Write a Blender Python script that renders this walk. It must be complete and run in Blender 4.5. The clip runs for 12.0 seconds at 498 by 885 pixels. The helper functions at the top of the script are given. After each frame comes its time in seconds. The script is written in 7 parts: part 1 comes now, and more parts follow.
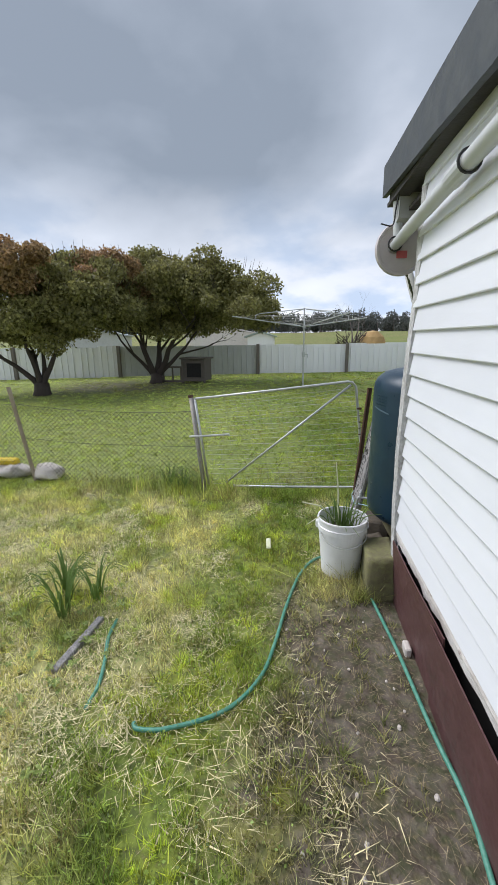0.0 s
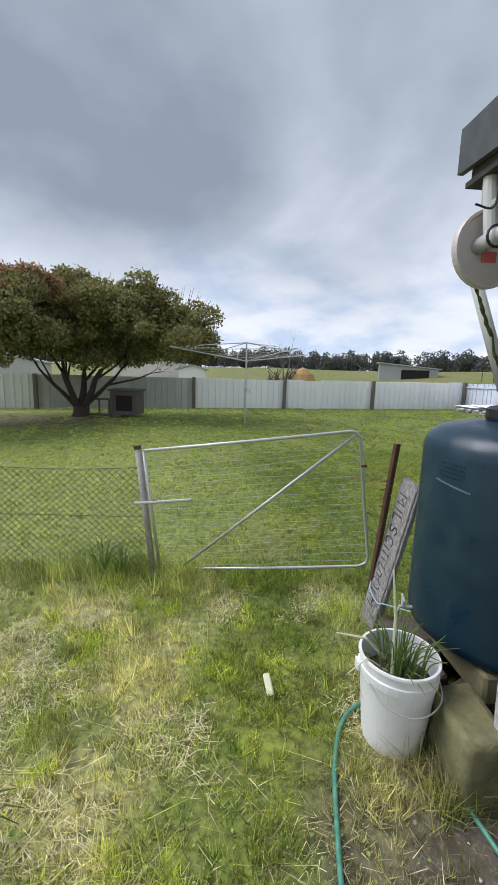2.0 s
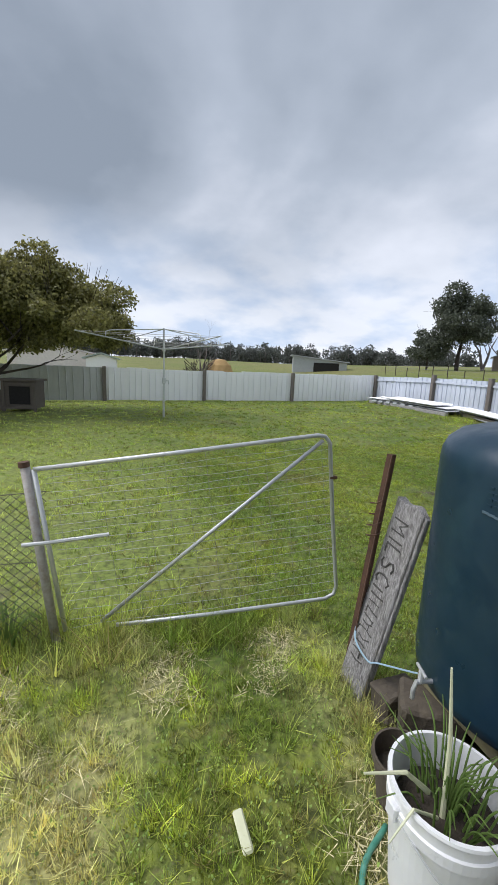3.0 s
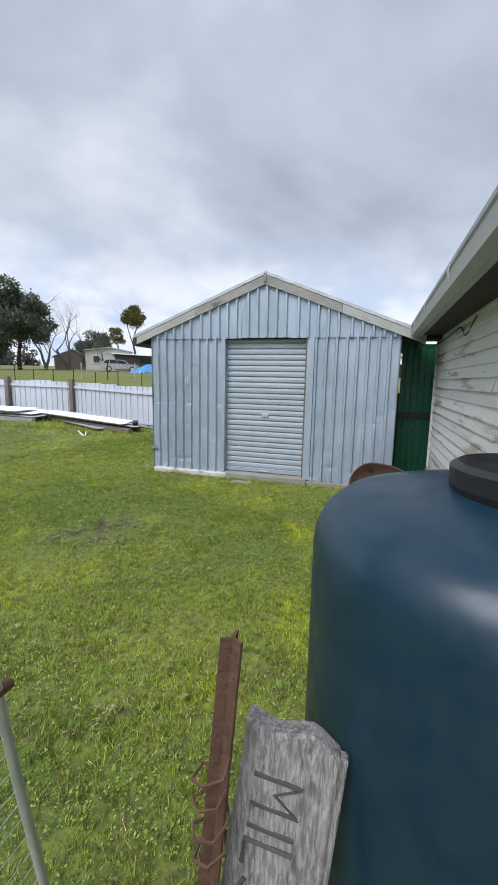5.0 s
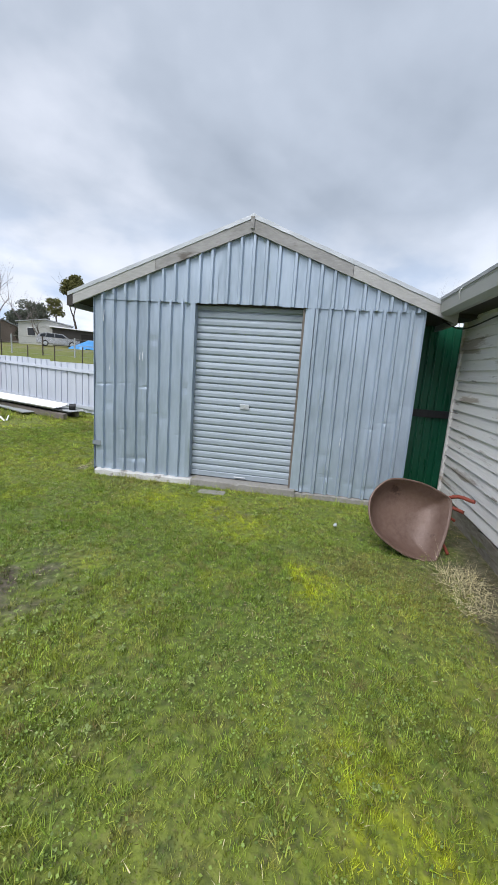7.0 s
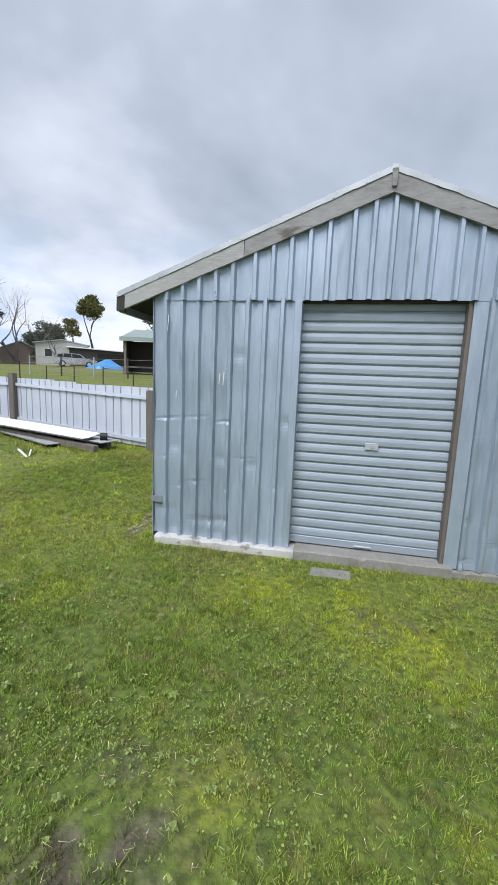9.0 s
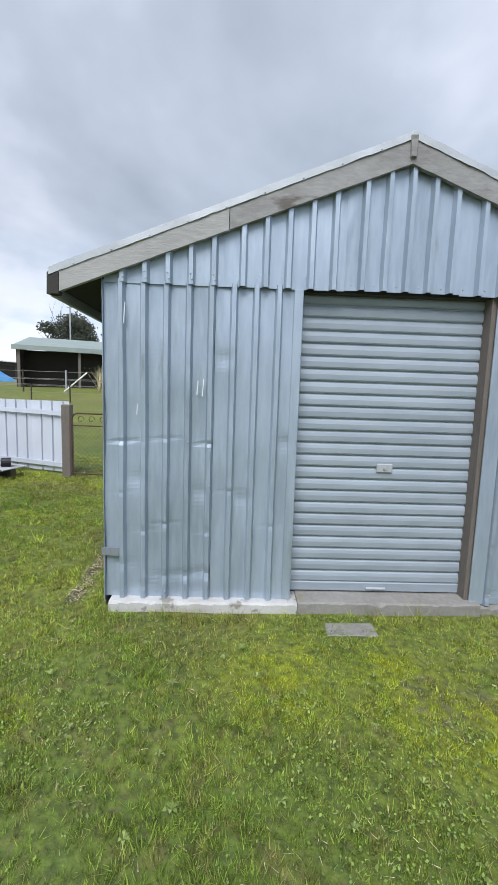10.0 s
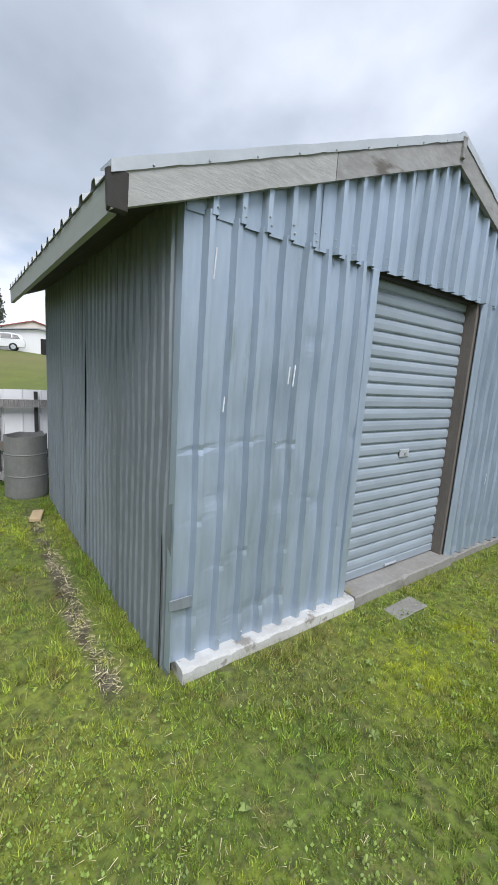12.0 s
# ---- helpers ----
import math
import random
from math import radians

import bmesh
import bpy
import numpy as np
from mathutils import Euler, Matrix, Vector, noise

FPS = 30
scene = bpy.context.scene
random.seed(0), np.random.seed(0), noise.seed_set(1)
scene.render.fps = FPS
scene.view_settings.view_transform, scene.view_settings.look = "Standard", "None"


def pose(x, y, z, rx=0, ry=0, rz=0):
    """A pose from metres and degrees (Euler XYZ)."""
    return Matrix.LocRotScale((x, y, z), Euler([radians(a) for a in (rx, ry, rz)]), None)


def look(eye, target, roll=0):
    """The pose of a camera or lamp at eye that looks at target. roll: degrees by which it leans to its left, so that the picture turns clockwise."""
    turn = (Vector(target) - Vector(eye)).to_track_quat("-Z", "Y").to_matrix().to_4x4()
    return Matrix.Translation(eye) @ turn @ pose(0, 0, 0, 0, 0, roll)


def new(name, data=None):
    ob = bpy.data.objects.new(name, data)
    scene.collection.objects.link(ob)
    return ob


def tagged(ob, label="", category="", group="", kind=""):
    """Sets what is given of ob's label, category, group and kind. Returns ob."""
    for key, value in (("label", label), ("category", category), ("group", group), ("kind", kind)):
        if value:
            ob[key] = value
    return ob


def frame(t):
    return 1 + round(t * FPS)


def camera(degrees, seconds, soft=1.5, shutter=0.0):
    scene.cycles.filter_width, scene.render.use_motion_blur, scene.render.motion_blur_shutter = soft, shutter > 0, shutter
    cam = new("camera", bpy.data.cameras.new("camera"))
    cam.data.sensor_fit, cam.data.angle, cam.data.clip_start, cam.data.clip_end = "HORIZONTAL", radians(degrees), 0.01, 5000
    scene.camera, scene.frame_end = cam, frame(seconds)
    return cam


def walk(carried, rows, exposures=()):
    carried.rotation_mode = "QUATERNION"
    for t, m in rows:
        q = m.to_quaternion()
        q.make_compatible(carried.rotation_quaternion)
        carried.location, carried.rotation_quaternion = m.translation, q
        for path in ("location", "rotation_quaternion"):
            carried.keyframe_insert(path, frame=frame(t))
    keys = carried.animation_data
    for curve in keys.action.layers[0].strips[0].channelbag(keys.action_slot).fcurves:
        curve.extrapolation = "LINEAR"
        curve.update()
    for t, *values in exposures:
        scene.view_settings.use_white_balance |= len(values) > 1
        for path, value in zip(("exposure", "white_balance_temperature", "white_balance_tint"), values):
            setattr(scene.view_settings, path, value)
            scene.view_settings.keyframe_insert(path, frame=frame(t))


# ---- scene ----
cam = camera(63.6, 12.0)
PATH = [
    (0, (0.39, 0.278, 1.498), (0.185, 2.203, 0.997), -0.7),
    (0.5, (0.302, 0.592, 1.475), (0.225, 2.551, 1.083), -1.5),
    (1, (0.2, 0.953, 1.463), (0.104, 2.924, 1.132), 0.2),
    (1.5, (0.054, 1.267, 1.487), (0.148, 3.226, 1.098), 2.6),
    (2, (-0.015, 1.286, 1.492), (0.136, 3.251, 1.151), 1.6),
    (2.5, (-0.034, 1.619, 1.514), (0.206, 3.58, 1.202), 2.0),
    (3, (-0.082, 2.004, 1.463), (0.476, 3.889, 1.094), 2.5),
    (3.5, (0.009, 2.383, 1.495), (1.035, 4.055, 1.104), 1.5),
    (3.7, (0.082, 2.54, 1.477), (1.295, 4.082, 1.087), 1.4),
    (5.3, (0.556, 3.411, 1.573), (2.487, 3.849, 1.289), 1.5),
    (5.5, (0.667, 3.521, 1.596), (2.613, 3.896, 1.327), 1.8),
    (6, (0.978, 3.773, 1.538), (2.938, 4.056, 1.255), 1.7),
    (6.5, (1.263, 3.911, 1.529), (3.228, 4.125, 1.221), 3.0),
    (7, (1.673, 3.986, 1.468), (3.612, 4.305, 1.097), 4.0),
    (7.5, (2.003, 4.209, 1.48), (3.883, 4.711, 1.016), 3.4),
    (7.7, (2.072, 4.307, 1.49), (3.936, 4.846, 1.006), 2.8),
    (9.3, (3.157, 5.385, 1.497), (5.117, 5.689, 1.244), 2.0),
    (9.5, (3.271, 5.496, 1.48), (5.245, 5.716, 1.241), 1.9),
    (10, (3.664, 5.869, 1.46), (5.649, 5.811, 1.228), 1.9),
    (10.5, (3.955, 6.368, 1.399), (5.902, 6.004, 1.123), 2.4),
    (11, (4.202, 6.8, 1.385), (6.068, 6.15, 1.079), 2.9),
    (11.5, (4.495, 7.165, 1.448), (6.242, 6.249, 1.119), 3.5),
    (12, (4.698, 7.518, 1.496), (6.287, 6.351, 1.159), 3.7),
]
walk(cam, [(t, look(eye, target, roll)) for t, eye, target, roll in PATH], [(0, 0.44, 6180, 13), (3.7, 0.36, 6180, 13), (5.3, 0.44, 6220, 13), (10.0, 0.48, 6120, 13), (12, 0.5, 6150, 13)])


# ---- world and sun ----
def make_world():
    w = bpy.data.worlds.new("overcast_sky")
    scene.world = w
    w.use_nodes = True
    nt = w.node_tree
    nt.nodes.clear()
    N, L = nt.nodes.new, nt.links.new
    out, bg = N("ShaderNodeOutputWorld"), N("ShaderNodeBackground")
    tc, sep = N("ShaderNodeTexCoord"), N("ShaderNodeSeparateXYZ")
    L(tc.outputs["Generated"], sep.inputs[0])
    zz = N("ShaderNodeMath"); zz.operation = "MAXIMUM"; zz.inputs[1].default_value = 0.0
    L(sep.outputs["Z"], zz.inputs[0])
    za = N("ShaderNodeMath"); za.operation = "ADD"; za.inputs[1].default_value = 0.34
    L(zz.outputs[0], za.inputs[0])
    dv = N("ShaderNodeVectorMath"); dv.operation = "DIVIDE"
    cz = N("ShaderNodeCombineXYZ")
    for k in range(3):
        L(za.outputs[0], cz.inputs[k])
    L(tc.outputs["Generated"], dv.inputs[0]); L(cz.outputs[0], dv.inputs[1])
    mp = N("ShaderNodeMapping")
    mp.inputs["Location"].default_value = (2.1, 7.0, 0)
    mp.inputs["Scale"].default_value = (1, 1, 0.25)
    L(dv.outputs[0], mp.inputs["Vector"])
    big = N("ShaderNodeTexNoise")
    big.inputs["Scale"].default_value, big.inputs["Detail"].default_value = 0.95, 4
    big.inputs["Roughness"].default_value = 0.5
    big.inputs["Distortion"].default_value = 0.7
    L(mp.outputs[0], big.inputs["Vector"])
    fine = N("ShaderNodeTexNoise")
    fine.inputs["Scale"].default_value, fine.inputs["Detail"].default_value = 2.6, 7
    L(mp.outputs[0], fine.inputs["Vector"])
    mixn = N("ShaderNodeMix"); mixn.inputs["Factor"].default_value = 0.3
    L(big.outputs["Fac"], mixn.inputs["A"]); L(fine.outputs["Fac"], mixn.inputs["B"])
    ramp = N("ShaderNodeValToRGB")
    e = ramp.color_ramp.elements
    e[0].position, e[0].color = 0.36, (0.26, 0.298, 0.338, 1)
    e[1].position, e[1].color = 0.8, (0.95, 0.96, 0.99, 1)
    m = ramp.color_ramp.elements.new(0.53); m.color = (0.43, 0.474, 0.522, 1)
    L(mixn.outputs["Result"], ramp.inputs[0])
    # brighter, thinner cloud low over the horizon
    hr = N("ShaderNodeMapRange")
    hr.inputs["From Min"].default_value, hr.inputs["From Max"].default_value = 0.04, 0.33
    hr.inputs["To Min"].default_value, hr.inputs["To Max"].default_value = 0.85, 0.0
    L(zz.outputs[0], hr.inputs["Value"])
    hz = N("ShaderNodeMix"); hz.data_type = "RGBA"
    L(hr.outputs[0], hz.inputs["Factor"]); L(ramp.outputs[0], hz.inputs["A"])
    hramp = N("ShaderNodeValToRGB")
    f = hramp.color_ramp.elements
    f[0].position, f[0].color = 0.38, (0.58, 0.7, 0.88, 1)
    f[1].position, f[1].color = 0.54, (0.93, 0.95, 0.98, 1)
    L(fine.outputs["Fac"], hramp.inputs[0])
    L(hramp.outputs[0], hz.inputs["B"])
    sky = N("ShaderNodeTexSky")
    sky.sky_type, sky.sun_disc = "NISHITA", False
    sky.sun_elevation, sky.sun_rotation = SUN_EL, SUN_ROT
    dim = N("ShaderNodeMix"); dim.data_type, dim.blend_type = "RGBA", "MULTIPLY"
    dim.inputs["Factor"].default_value = 1.0
    dim.inputs["B"].default_value = (0.1, 0.1, 0.1, 1)
    L(sky.outputs[0], dim.inputs["A"])
    allm = N("ShaderNodeMix"); allm.data_type = "RGBA"
    allm.inputs["Factor"].default_value = 0.92
    L(dim.outputs["Result"], allm.inputs["A"]); L(hz.outputs["Result"], allm.inputs["B"])
    # the cloud is thinnest towards the south-east
    dt = N("ShaderNodeVectorMath"); dt.operation = "DOT_PRODUCT"
    dt.inputs[1].default_value = Vector((0.35, -0.78, 0.52)).normalized()
    L(tc.outputs["Generated"], dt.inputs[0])
    gr = N("ShaderNodeMapRange")
    for key, val in zip(("From Min", "From Max", "To Min", "To Max"), (-0.5, 0.95, 0.86, 1.02)):
        gr.inputs[key].default_value = val
    L(dt.outputs["Value"], gr.inputs["Value"])
    sc = N("ShaderNodeVectorMath"); sc.operation = "SCALE"
    L(allm.outputs["Result"], sc.inputs[0]); L(gr.outputs[0], sc.inputs["Scale"])
    L(sc.outputs[0], bg.inputs["Color"])
    bg.inputs["Strength"].default_value = 1.05
    L(bg.outputs[0], out.inputs["Surface"])


SUN_EL, SUN_ROT = radians(52), radians(288)
make_world()
sun = new("sun", bpy.data.lights.new("sun", "SUN"))
sun.data.energy, sun.data.angle, sun.data.color = 2.5, radians(40), (1.0, 0.98, 0.95)
sun.matrix_world = look((-6.3, 2.05, 8.5), (0, 0, 0))


# ---- materials ----
def rgba(c):
    return (c[0], c[1], c[2], 1)


def mat(name, base, dark=None, light=None, rough=0.6, metal=0.0, big=1.2, small=18.0, stretch=(1, 1, 1),
        amount=(0.5, 0.5), bump=0.15, bump_scale=None, per_piece=0.0, island=0.0, spots=None, rough_var=0.12, spec=None, trans=0.0):
    """A procedural surface: base colour, large darker clouds, fine lighter grain, optional stains (colour, scale, threshold)."""
    m = bpy.data.materials.new(name)
    m.use_nodes = True
    nt = m.node_tree
    N, L = nt.nodes.new, nt.links.new
    b = nt.nodes["Principled BSDF"]
    dark = dark or tuple(c * 0.65 for c in base)
    light = light or tuple(min(1, c * 1.25) for c in base)
    geo = N("ShaderNodeNewGeometry")
    mp = N("ShaderNodeMapping")
    mp.inputs["Scale"].default_value = stretch
    L(geo.outputs["Position"], mp.inputs["Vector"])

    def nz(scale, detail=5):
        n = N("ShaderNodeTexNoise")
        n.inputs["Scale"].default_value, n.inputs["Detail"].default_value = scale, detail
        n.inputs["Roughness"].default_value = 0.6
        L(mp.outputs[0], n.inputs["Vector"])
        return n.outputs["Fac"]

    def ranged(v, lo, hi, a, z):
        r = N("ShaderNodeMapRange")
        for k, q in zip(("From Min", "From Max", "To Min", "To Max"), (lo, hi, a, z)):
            r.inputs[k].default_value = q
        L(v, r.inputs["Value"])
        return r.outputs[0]

    def mix(f, a, c):
        x = N("ShaderNodeMix"); x.data_type = "RGBA"
        L(f, x.inputs["Factor"])
        for s, v in (("A", a), ("B", c)):
            if isinstance(v, tuple):
                x.inputs[s].default_value = rgba(v)
            else:
                L(v, x.inputs[s])
        return x.outputs["Result"]

    nb, ns = nz(big), nz(small, 4)
    col = mix(ranged(nb, 0.35, 0.7, 0, amount[0]), base, dark)
    col = mix(ranged(ns, 0.4, 0.75, 0, amount[1]), col, light)
    for sc, scale, th in spots or ():
        col = mix(ranged(nz(scale, 6), th, th + 0.06, 0, 0.9), col, sc)
    if per_piece or island:
        if per_piece:
            rnd = N("ShaderNodeObjectInfo").outputs["Random"]
        else:
            rnd = geo.outputs["Random Per Island"]
        h = N("ShaderNodeHueSaturation")
        L(ranged(rnd, 0, 1, 1 - (per_piece or island), 1 + (per_piece or island)), h.inputs["Value"])
        L(col, h.inputs["Color"])
        col = h.outputs[0]
    L(col, b.inputs["Base Color"])
    L(ranged(ns, 0.3, 0.7, max(0.02, rough - rough_var), min(1, rough + rough_var)), b.inputs["Roughness"])
    b.inputs["Metallic"].default_value = metal
    if spec is not None:
        b.inputs["Specular IOR Level"].default_value = spec
    if bump:
        bp = N("ShaderNodeBump")
        bp.inputs["Strength"].default_value, bp.inputs["Distance"].default_value = bump, 0.01
        L(nz(bump_scale or small * 2, 4), bp.inputs["Height"])
        L(bp.outputs[0], b.inputs["Normal"])
    if trans:
        tr, mx = N("ShaderNodeBsdfTranslucent"), N("ShaderNodeMixShader")
        mx.inputs[0].default_value = trans
        L(col, tr.inputs["Color"])
        L(b.outputs[0], mx.inputs[1]); L(tr.outputs[0], mx.inputs[2])
        L(mx.outputs[0], nt.nodes["Material Output"].inputs["Surface"])
    return m


def grass_mat(name, blades):
    """Lawn colours by place: lush green, olive, yellow moss, dry cut straw by the house side, bare soil where it is worn."""
    m = bpy.data.materials.new(name)
    m.use_nodes = True
    nt = m.node_tree
    N, L = nt.nodes.new, nt.links.new
    b = nt.nodes["Principled BSDF"]
    geo = N("ShaderNodeNewGeometry")
    pos = geo.outputs["Position"]

    def nz(scale, detail=5, off=0.0):
        mp = N("ShaderNodeMapping")
        mp.inputs["Location"].default_value = (off, off * 0.7, 0)
        L(pos, mp.inputs["Vector"])
        n = N("ShaderNodeTexNoise")
        n.inputs["Scale"].default_value, n.inputs["Detail"].default_value = scale, detail
        L(mp.outputs[0], n.inputs["Vector"])
        return n.outputs["Fac"]

    def ranged(v, lo, hi, a=0.0, z=1.0):
        r = N("ShaderNodeMapRange")
        for k, q in zip(("From Min", "From Max", "To Min", "To Max"), (lo, hi, a, z)):
            r.inputs[k].default_value = q
        L(v, r.inputs["Value"])
        return r.outputs[0]

    def op(kind, a, c):
        x = N("ShaderNodeMath"); x.operation = kind
        for k, v in ((0, a), (1, c)):
            if isinstance(v, (int, float)):
                x.inputs[k].default_value = v
            else:
                L(v, x.inputs[k])
        return x.outputs[0]

    def mix(f, a, c):
        x = N("ShaderNodeMix"); x.data_type = "RGBA"
        L(f, x.inputs["Factor"])
        for s, v in (("A", a), ("B", c)):
            if isinstance(v, tuple):
                x.inputs[s].default_value = rgba(v)
            else:
                L(v, x.inputs[s])
        return x.outputs["Result"]

    sep = N("ShaderNodeSeparateXYZ"); L(pos, sep.inputs[0])
    X, Y = sep.outputs["X"], sep.outputs["Y"]
    wob = op("MULTIPLY", op("SUBTRACT", nz(1.6, 4, 3.0), 0.5), 1.4)
    xw, yw = op("ADD", X, wob), op("ADD", Y, wob)
    k = 2.15 if blades else 1.2
    c = mix(ranged(nz(0.55, 5), 0.42, 0.62), (0.112 * k, 0.156 * k, 0.027 * k), (0.178 * k, 0.21 * k, 0.036 * k))
    c = mix(ranged(nz(1.3, 5, 9.0), 0.57, 0.68, 0, 0.8), c, (0.2 * k, 0.235 * k, 0.028 * k))
    c = mix(ranged(nz(0.8, 5, 21.0), 0.58, 0.7, 0, 0.6), c, (0.15 * k, 0.135 * k, 0.05 * k))
    c = mix(ranged(nz(6.5, 5, 63.0), 0.54, 0.7, 0, 0.55), c, (0.17 * k, 0.14 * k, 0.06 * k))
    c = mix(ranged(nz(11.0, 4, 83.0), 0.56, 0.68, 0, 0.5), c, (0.075 * k, 0.125 * k, 0.032 * k))
    # cushions of bright moss
    for mx_, my_, mr_ in MOSS:
        dx, dy = op("SUBTRACT", xw, mx_), op("SUBTRACT", yw, my_)
        d = op("SQRT", op("ADD", op("MULTIPLY", dx, dx), op("MULTIPLY", dy, dy)), 0.0)
        c = mix(op("MULTIPLY", ranged(d, mr_, mr_ * 0.3), ranged(nz(9.0, 4, 71.0), 0.36, 0.6, 0.2, 0.95)), c, (0.23 * k, 0.26 * k, 0.018 * k))
    # the back lawn is coloured paler towards the west for the brighter light there
    c = mix(op("MULTIPLY", ranged(xw, 1.0, -1.6, 0, 0.8), ranged(yw, 3.9, 4.6)), c, (0.25 * k, 0.29 * k, 0.075 * k))
    # dry cut yard between the house side and the gate, greener along the trodden line
    yard = op("MULTIPLY", ranged(yw, 4.3, 3.7), ranged(xw, 1.3, 0.8))
    line = ranged(op("ABSOLUTE", op("SUBTRACT", xw, op("ADD", op("MULTIPLY", Y, 0.12), -0.12)), 0.0), 0.22, 0.5)
    dry = op("MULTIPLY", yard, op("MULTIPLY", line, ranged(nz(2.3, 5, 31.0), 0.34, 0.56)))
    c = mix(op("MULTIPLY", dry, 0.8), c, (0.40 * k, 0.375 * k, 0.165 * k))
    c = mix(op("MULTIPLY", yard, ranged(nz(3.4, 4, 47.0), 0.53, 0.62, 0, 0.85 if blades else 0.35)), c, (0.27 * k, 0.31 * k, 0.045 * k))
    # far paddocks, paler and drier
    far = op("MAXIMUM", ranged(Y, 20, 40), ranged(X, 14, 30))
    c = mix(op("MULTIPLY", far, 0.75), c, mix(ranged(nz(0.05, 4), 0.4, 0.6), (0.2, 0.23, 0.05), (0.27, 0.24, 0.09)))
    # bare worn soil
    soil = op("MULTIPLY", ranged(xw, 0.28, 0.5), ranged(yw, 2.75, 2.4))
    soil = op("MULTIPLY", soil, op("MULTIPLY", ranged(Y, -3.0, -2.0), ranged(X, 6.9, 6.5)))
    patch = op("MULTIPLY", ranged(op("ABSOLUTE", op("SUBTRACT", X, 3.75), 0.0), 0.7, 0.2), ranged(op("ABSOLUTE", op("SUBTRACT", yw, 5.75), 0.0), 0.45, 0.15))
    patch = op("MULTIPLY", patch, ranged(nz(5.0, 4), 0.42, 0.58))
    under = op("MULTIPLY", ranged(op("ABSOLUTE", op("SUBTRACT", X, -5.3), 0.0), 2.6, 1.2), ranged(op("ABSOLUTE", op("SUBTRACT", yw, 13.2), 0.0), 2.4, 0.8))
    wallside = op("MULTIPLY", op("MULTIPLY", ranged(yw, 3.0, 2.7), ranged(X, 1.8, 2.4)), ranged(X, 6.4, 6.0))
    drip = op("MULTIPLY", ranged(op("ABSOLUTE", op("SUBTRACT", op("ADD", Y, op("MULTIPLY", wob, 0.12)), 6.985), 0.0), 0.075, 0.03), op("MULTIPLY", op("MULTIPLY", ranged(X, 6.2, 6.4), ranged(X, 9.3, 9.0)), ranged(nz(5.5, 4, 21.0), 0.40, 0.52)))
    small = op("MULTIPLY", ranged(nz(1.1, 4, 77.0), 0.67, 0.72), ranged(nz(14.0, 3), 0.4, 0.6))
    soil = op("MAXIMUM", op("MAXIMUM", op("MAXIMUM", soil, patch), op("MULTIPLY", under, 0.8)), op("MAXIMUM", op("MULTIPLY", wallside, 0.85), op("MAXIMUM", op("MULTIPLY", small, 0.7), drip)))
    sc = mix(ranged(nz(9.0, 5), 0.4, 0.65), (0.085, 0.066, 0.05), (0.16, 0.135, 0.11))
    sc = mix(ranged(nz(2.2, 4, 5.0), 0.58, 0.68, 0, 0.7), sc, (0.2, 0.2, 0.04))
    sc = mix(ranged(nz(1.7, 4, 15.0), 0.6, 0.68, 0, 0.7), sc, (0.3, 0.25, 0.21))
    sc = mix(ranged(nz(60.0, 3), 0.6, 0.72, 0, 0.6), sc, (0.34, 0.29, 0.2))
    c = mix(op("MULTIPLY", soil, 0.55 if blades else 1.0), c, sc)
    if blades:
        at = N("ShaderNodeAttribute"); at.attribute_name = "tuft"
        tuft = at.outputs["Fac"]
        c = mix(ranged(tuft, 0.86, 0.93, 0, 0.75), c, (0.36, 0.29, 0.13))
        h = N("ShaderNodeHueSaturation")
        rnd = geo.outputs["Random Per Island"]
        L(op("MULTIPLY", ranged(rnd, 0, 1, 0.65, 1.5), ranged(op("FRACT", op("MULTIPLY", tuft, 7.7), 0.0), 0, 1, 0.5, 1.45)), h.inputs["Value"])
        L(ranged(op("FRACT", op("MULTIPLY", tuft, 17.3), 0.0), 0, 1, 0.48, 0.515), h.inputs["Hue"])
        L(c, h.inputs["Color"])
        c = h.outputs[0]
    else:
        c = mix(ranged(nz(24.0, 5), 0.4, 0.66, 0, 0.7), c, (0.05, 0.062, 0.022))
        c = mix(ranged(nz(55.0, 4, 12.0), 0.56, 0.7, 0, 0.5), c, (0.17, 0.14, 0.075))
        bp = N("ShaderNodeBump")
        bp.inputs["Strength"].default_value, bp.inputs["Distance"].default_value = 0.8, 0.02
        L(nz(30.0, 6), bp.inputs["Height"]); L(bp.outputs[0], b.inputs["Normal"])
    L(c, b.inputs["Base Color"])
    b.inputs["Roughness"].default_value = 0.75
    b.inputs["Specular IOR Level"].default_value = 0.25
    if blades:
        tr, mx = N("ShaderNodeBsdfTranslucent"), N("ShaderNodeMixShader")
        mx.inputs[0].default_value = 0.3
        L(c, tr.inputs["Color"])
        L(b.outputs[0], mx.inputs[1]); L(tr.outputs[0], mx.inputs[2])
        L(mx.outputs[0], nt.nodes["Material Output"].inputs["Surface"])
    return m


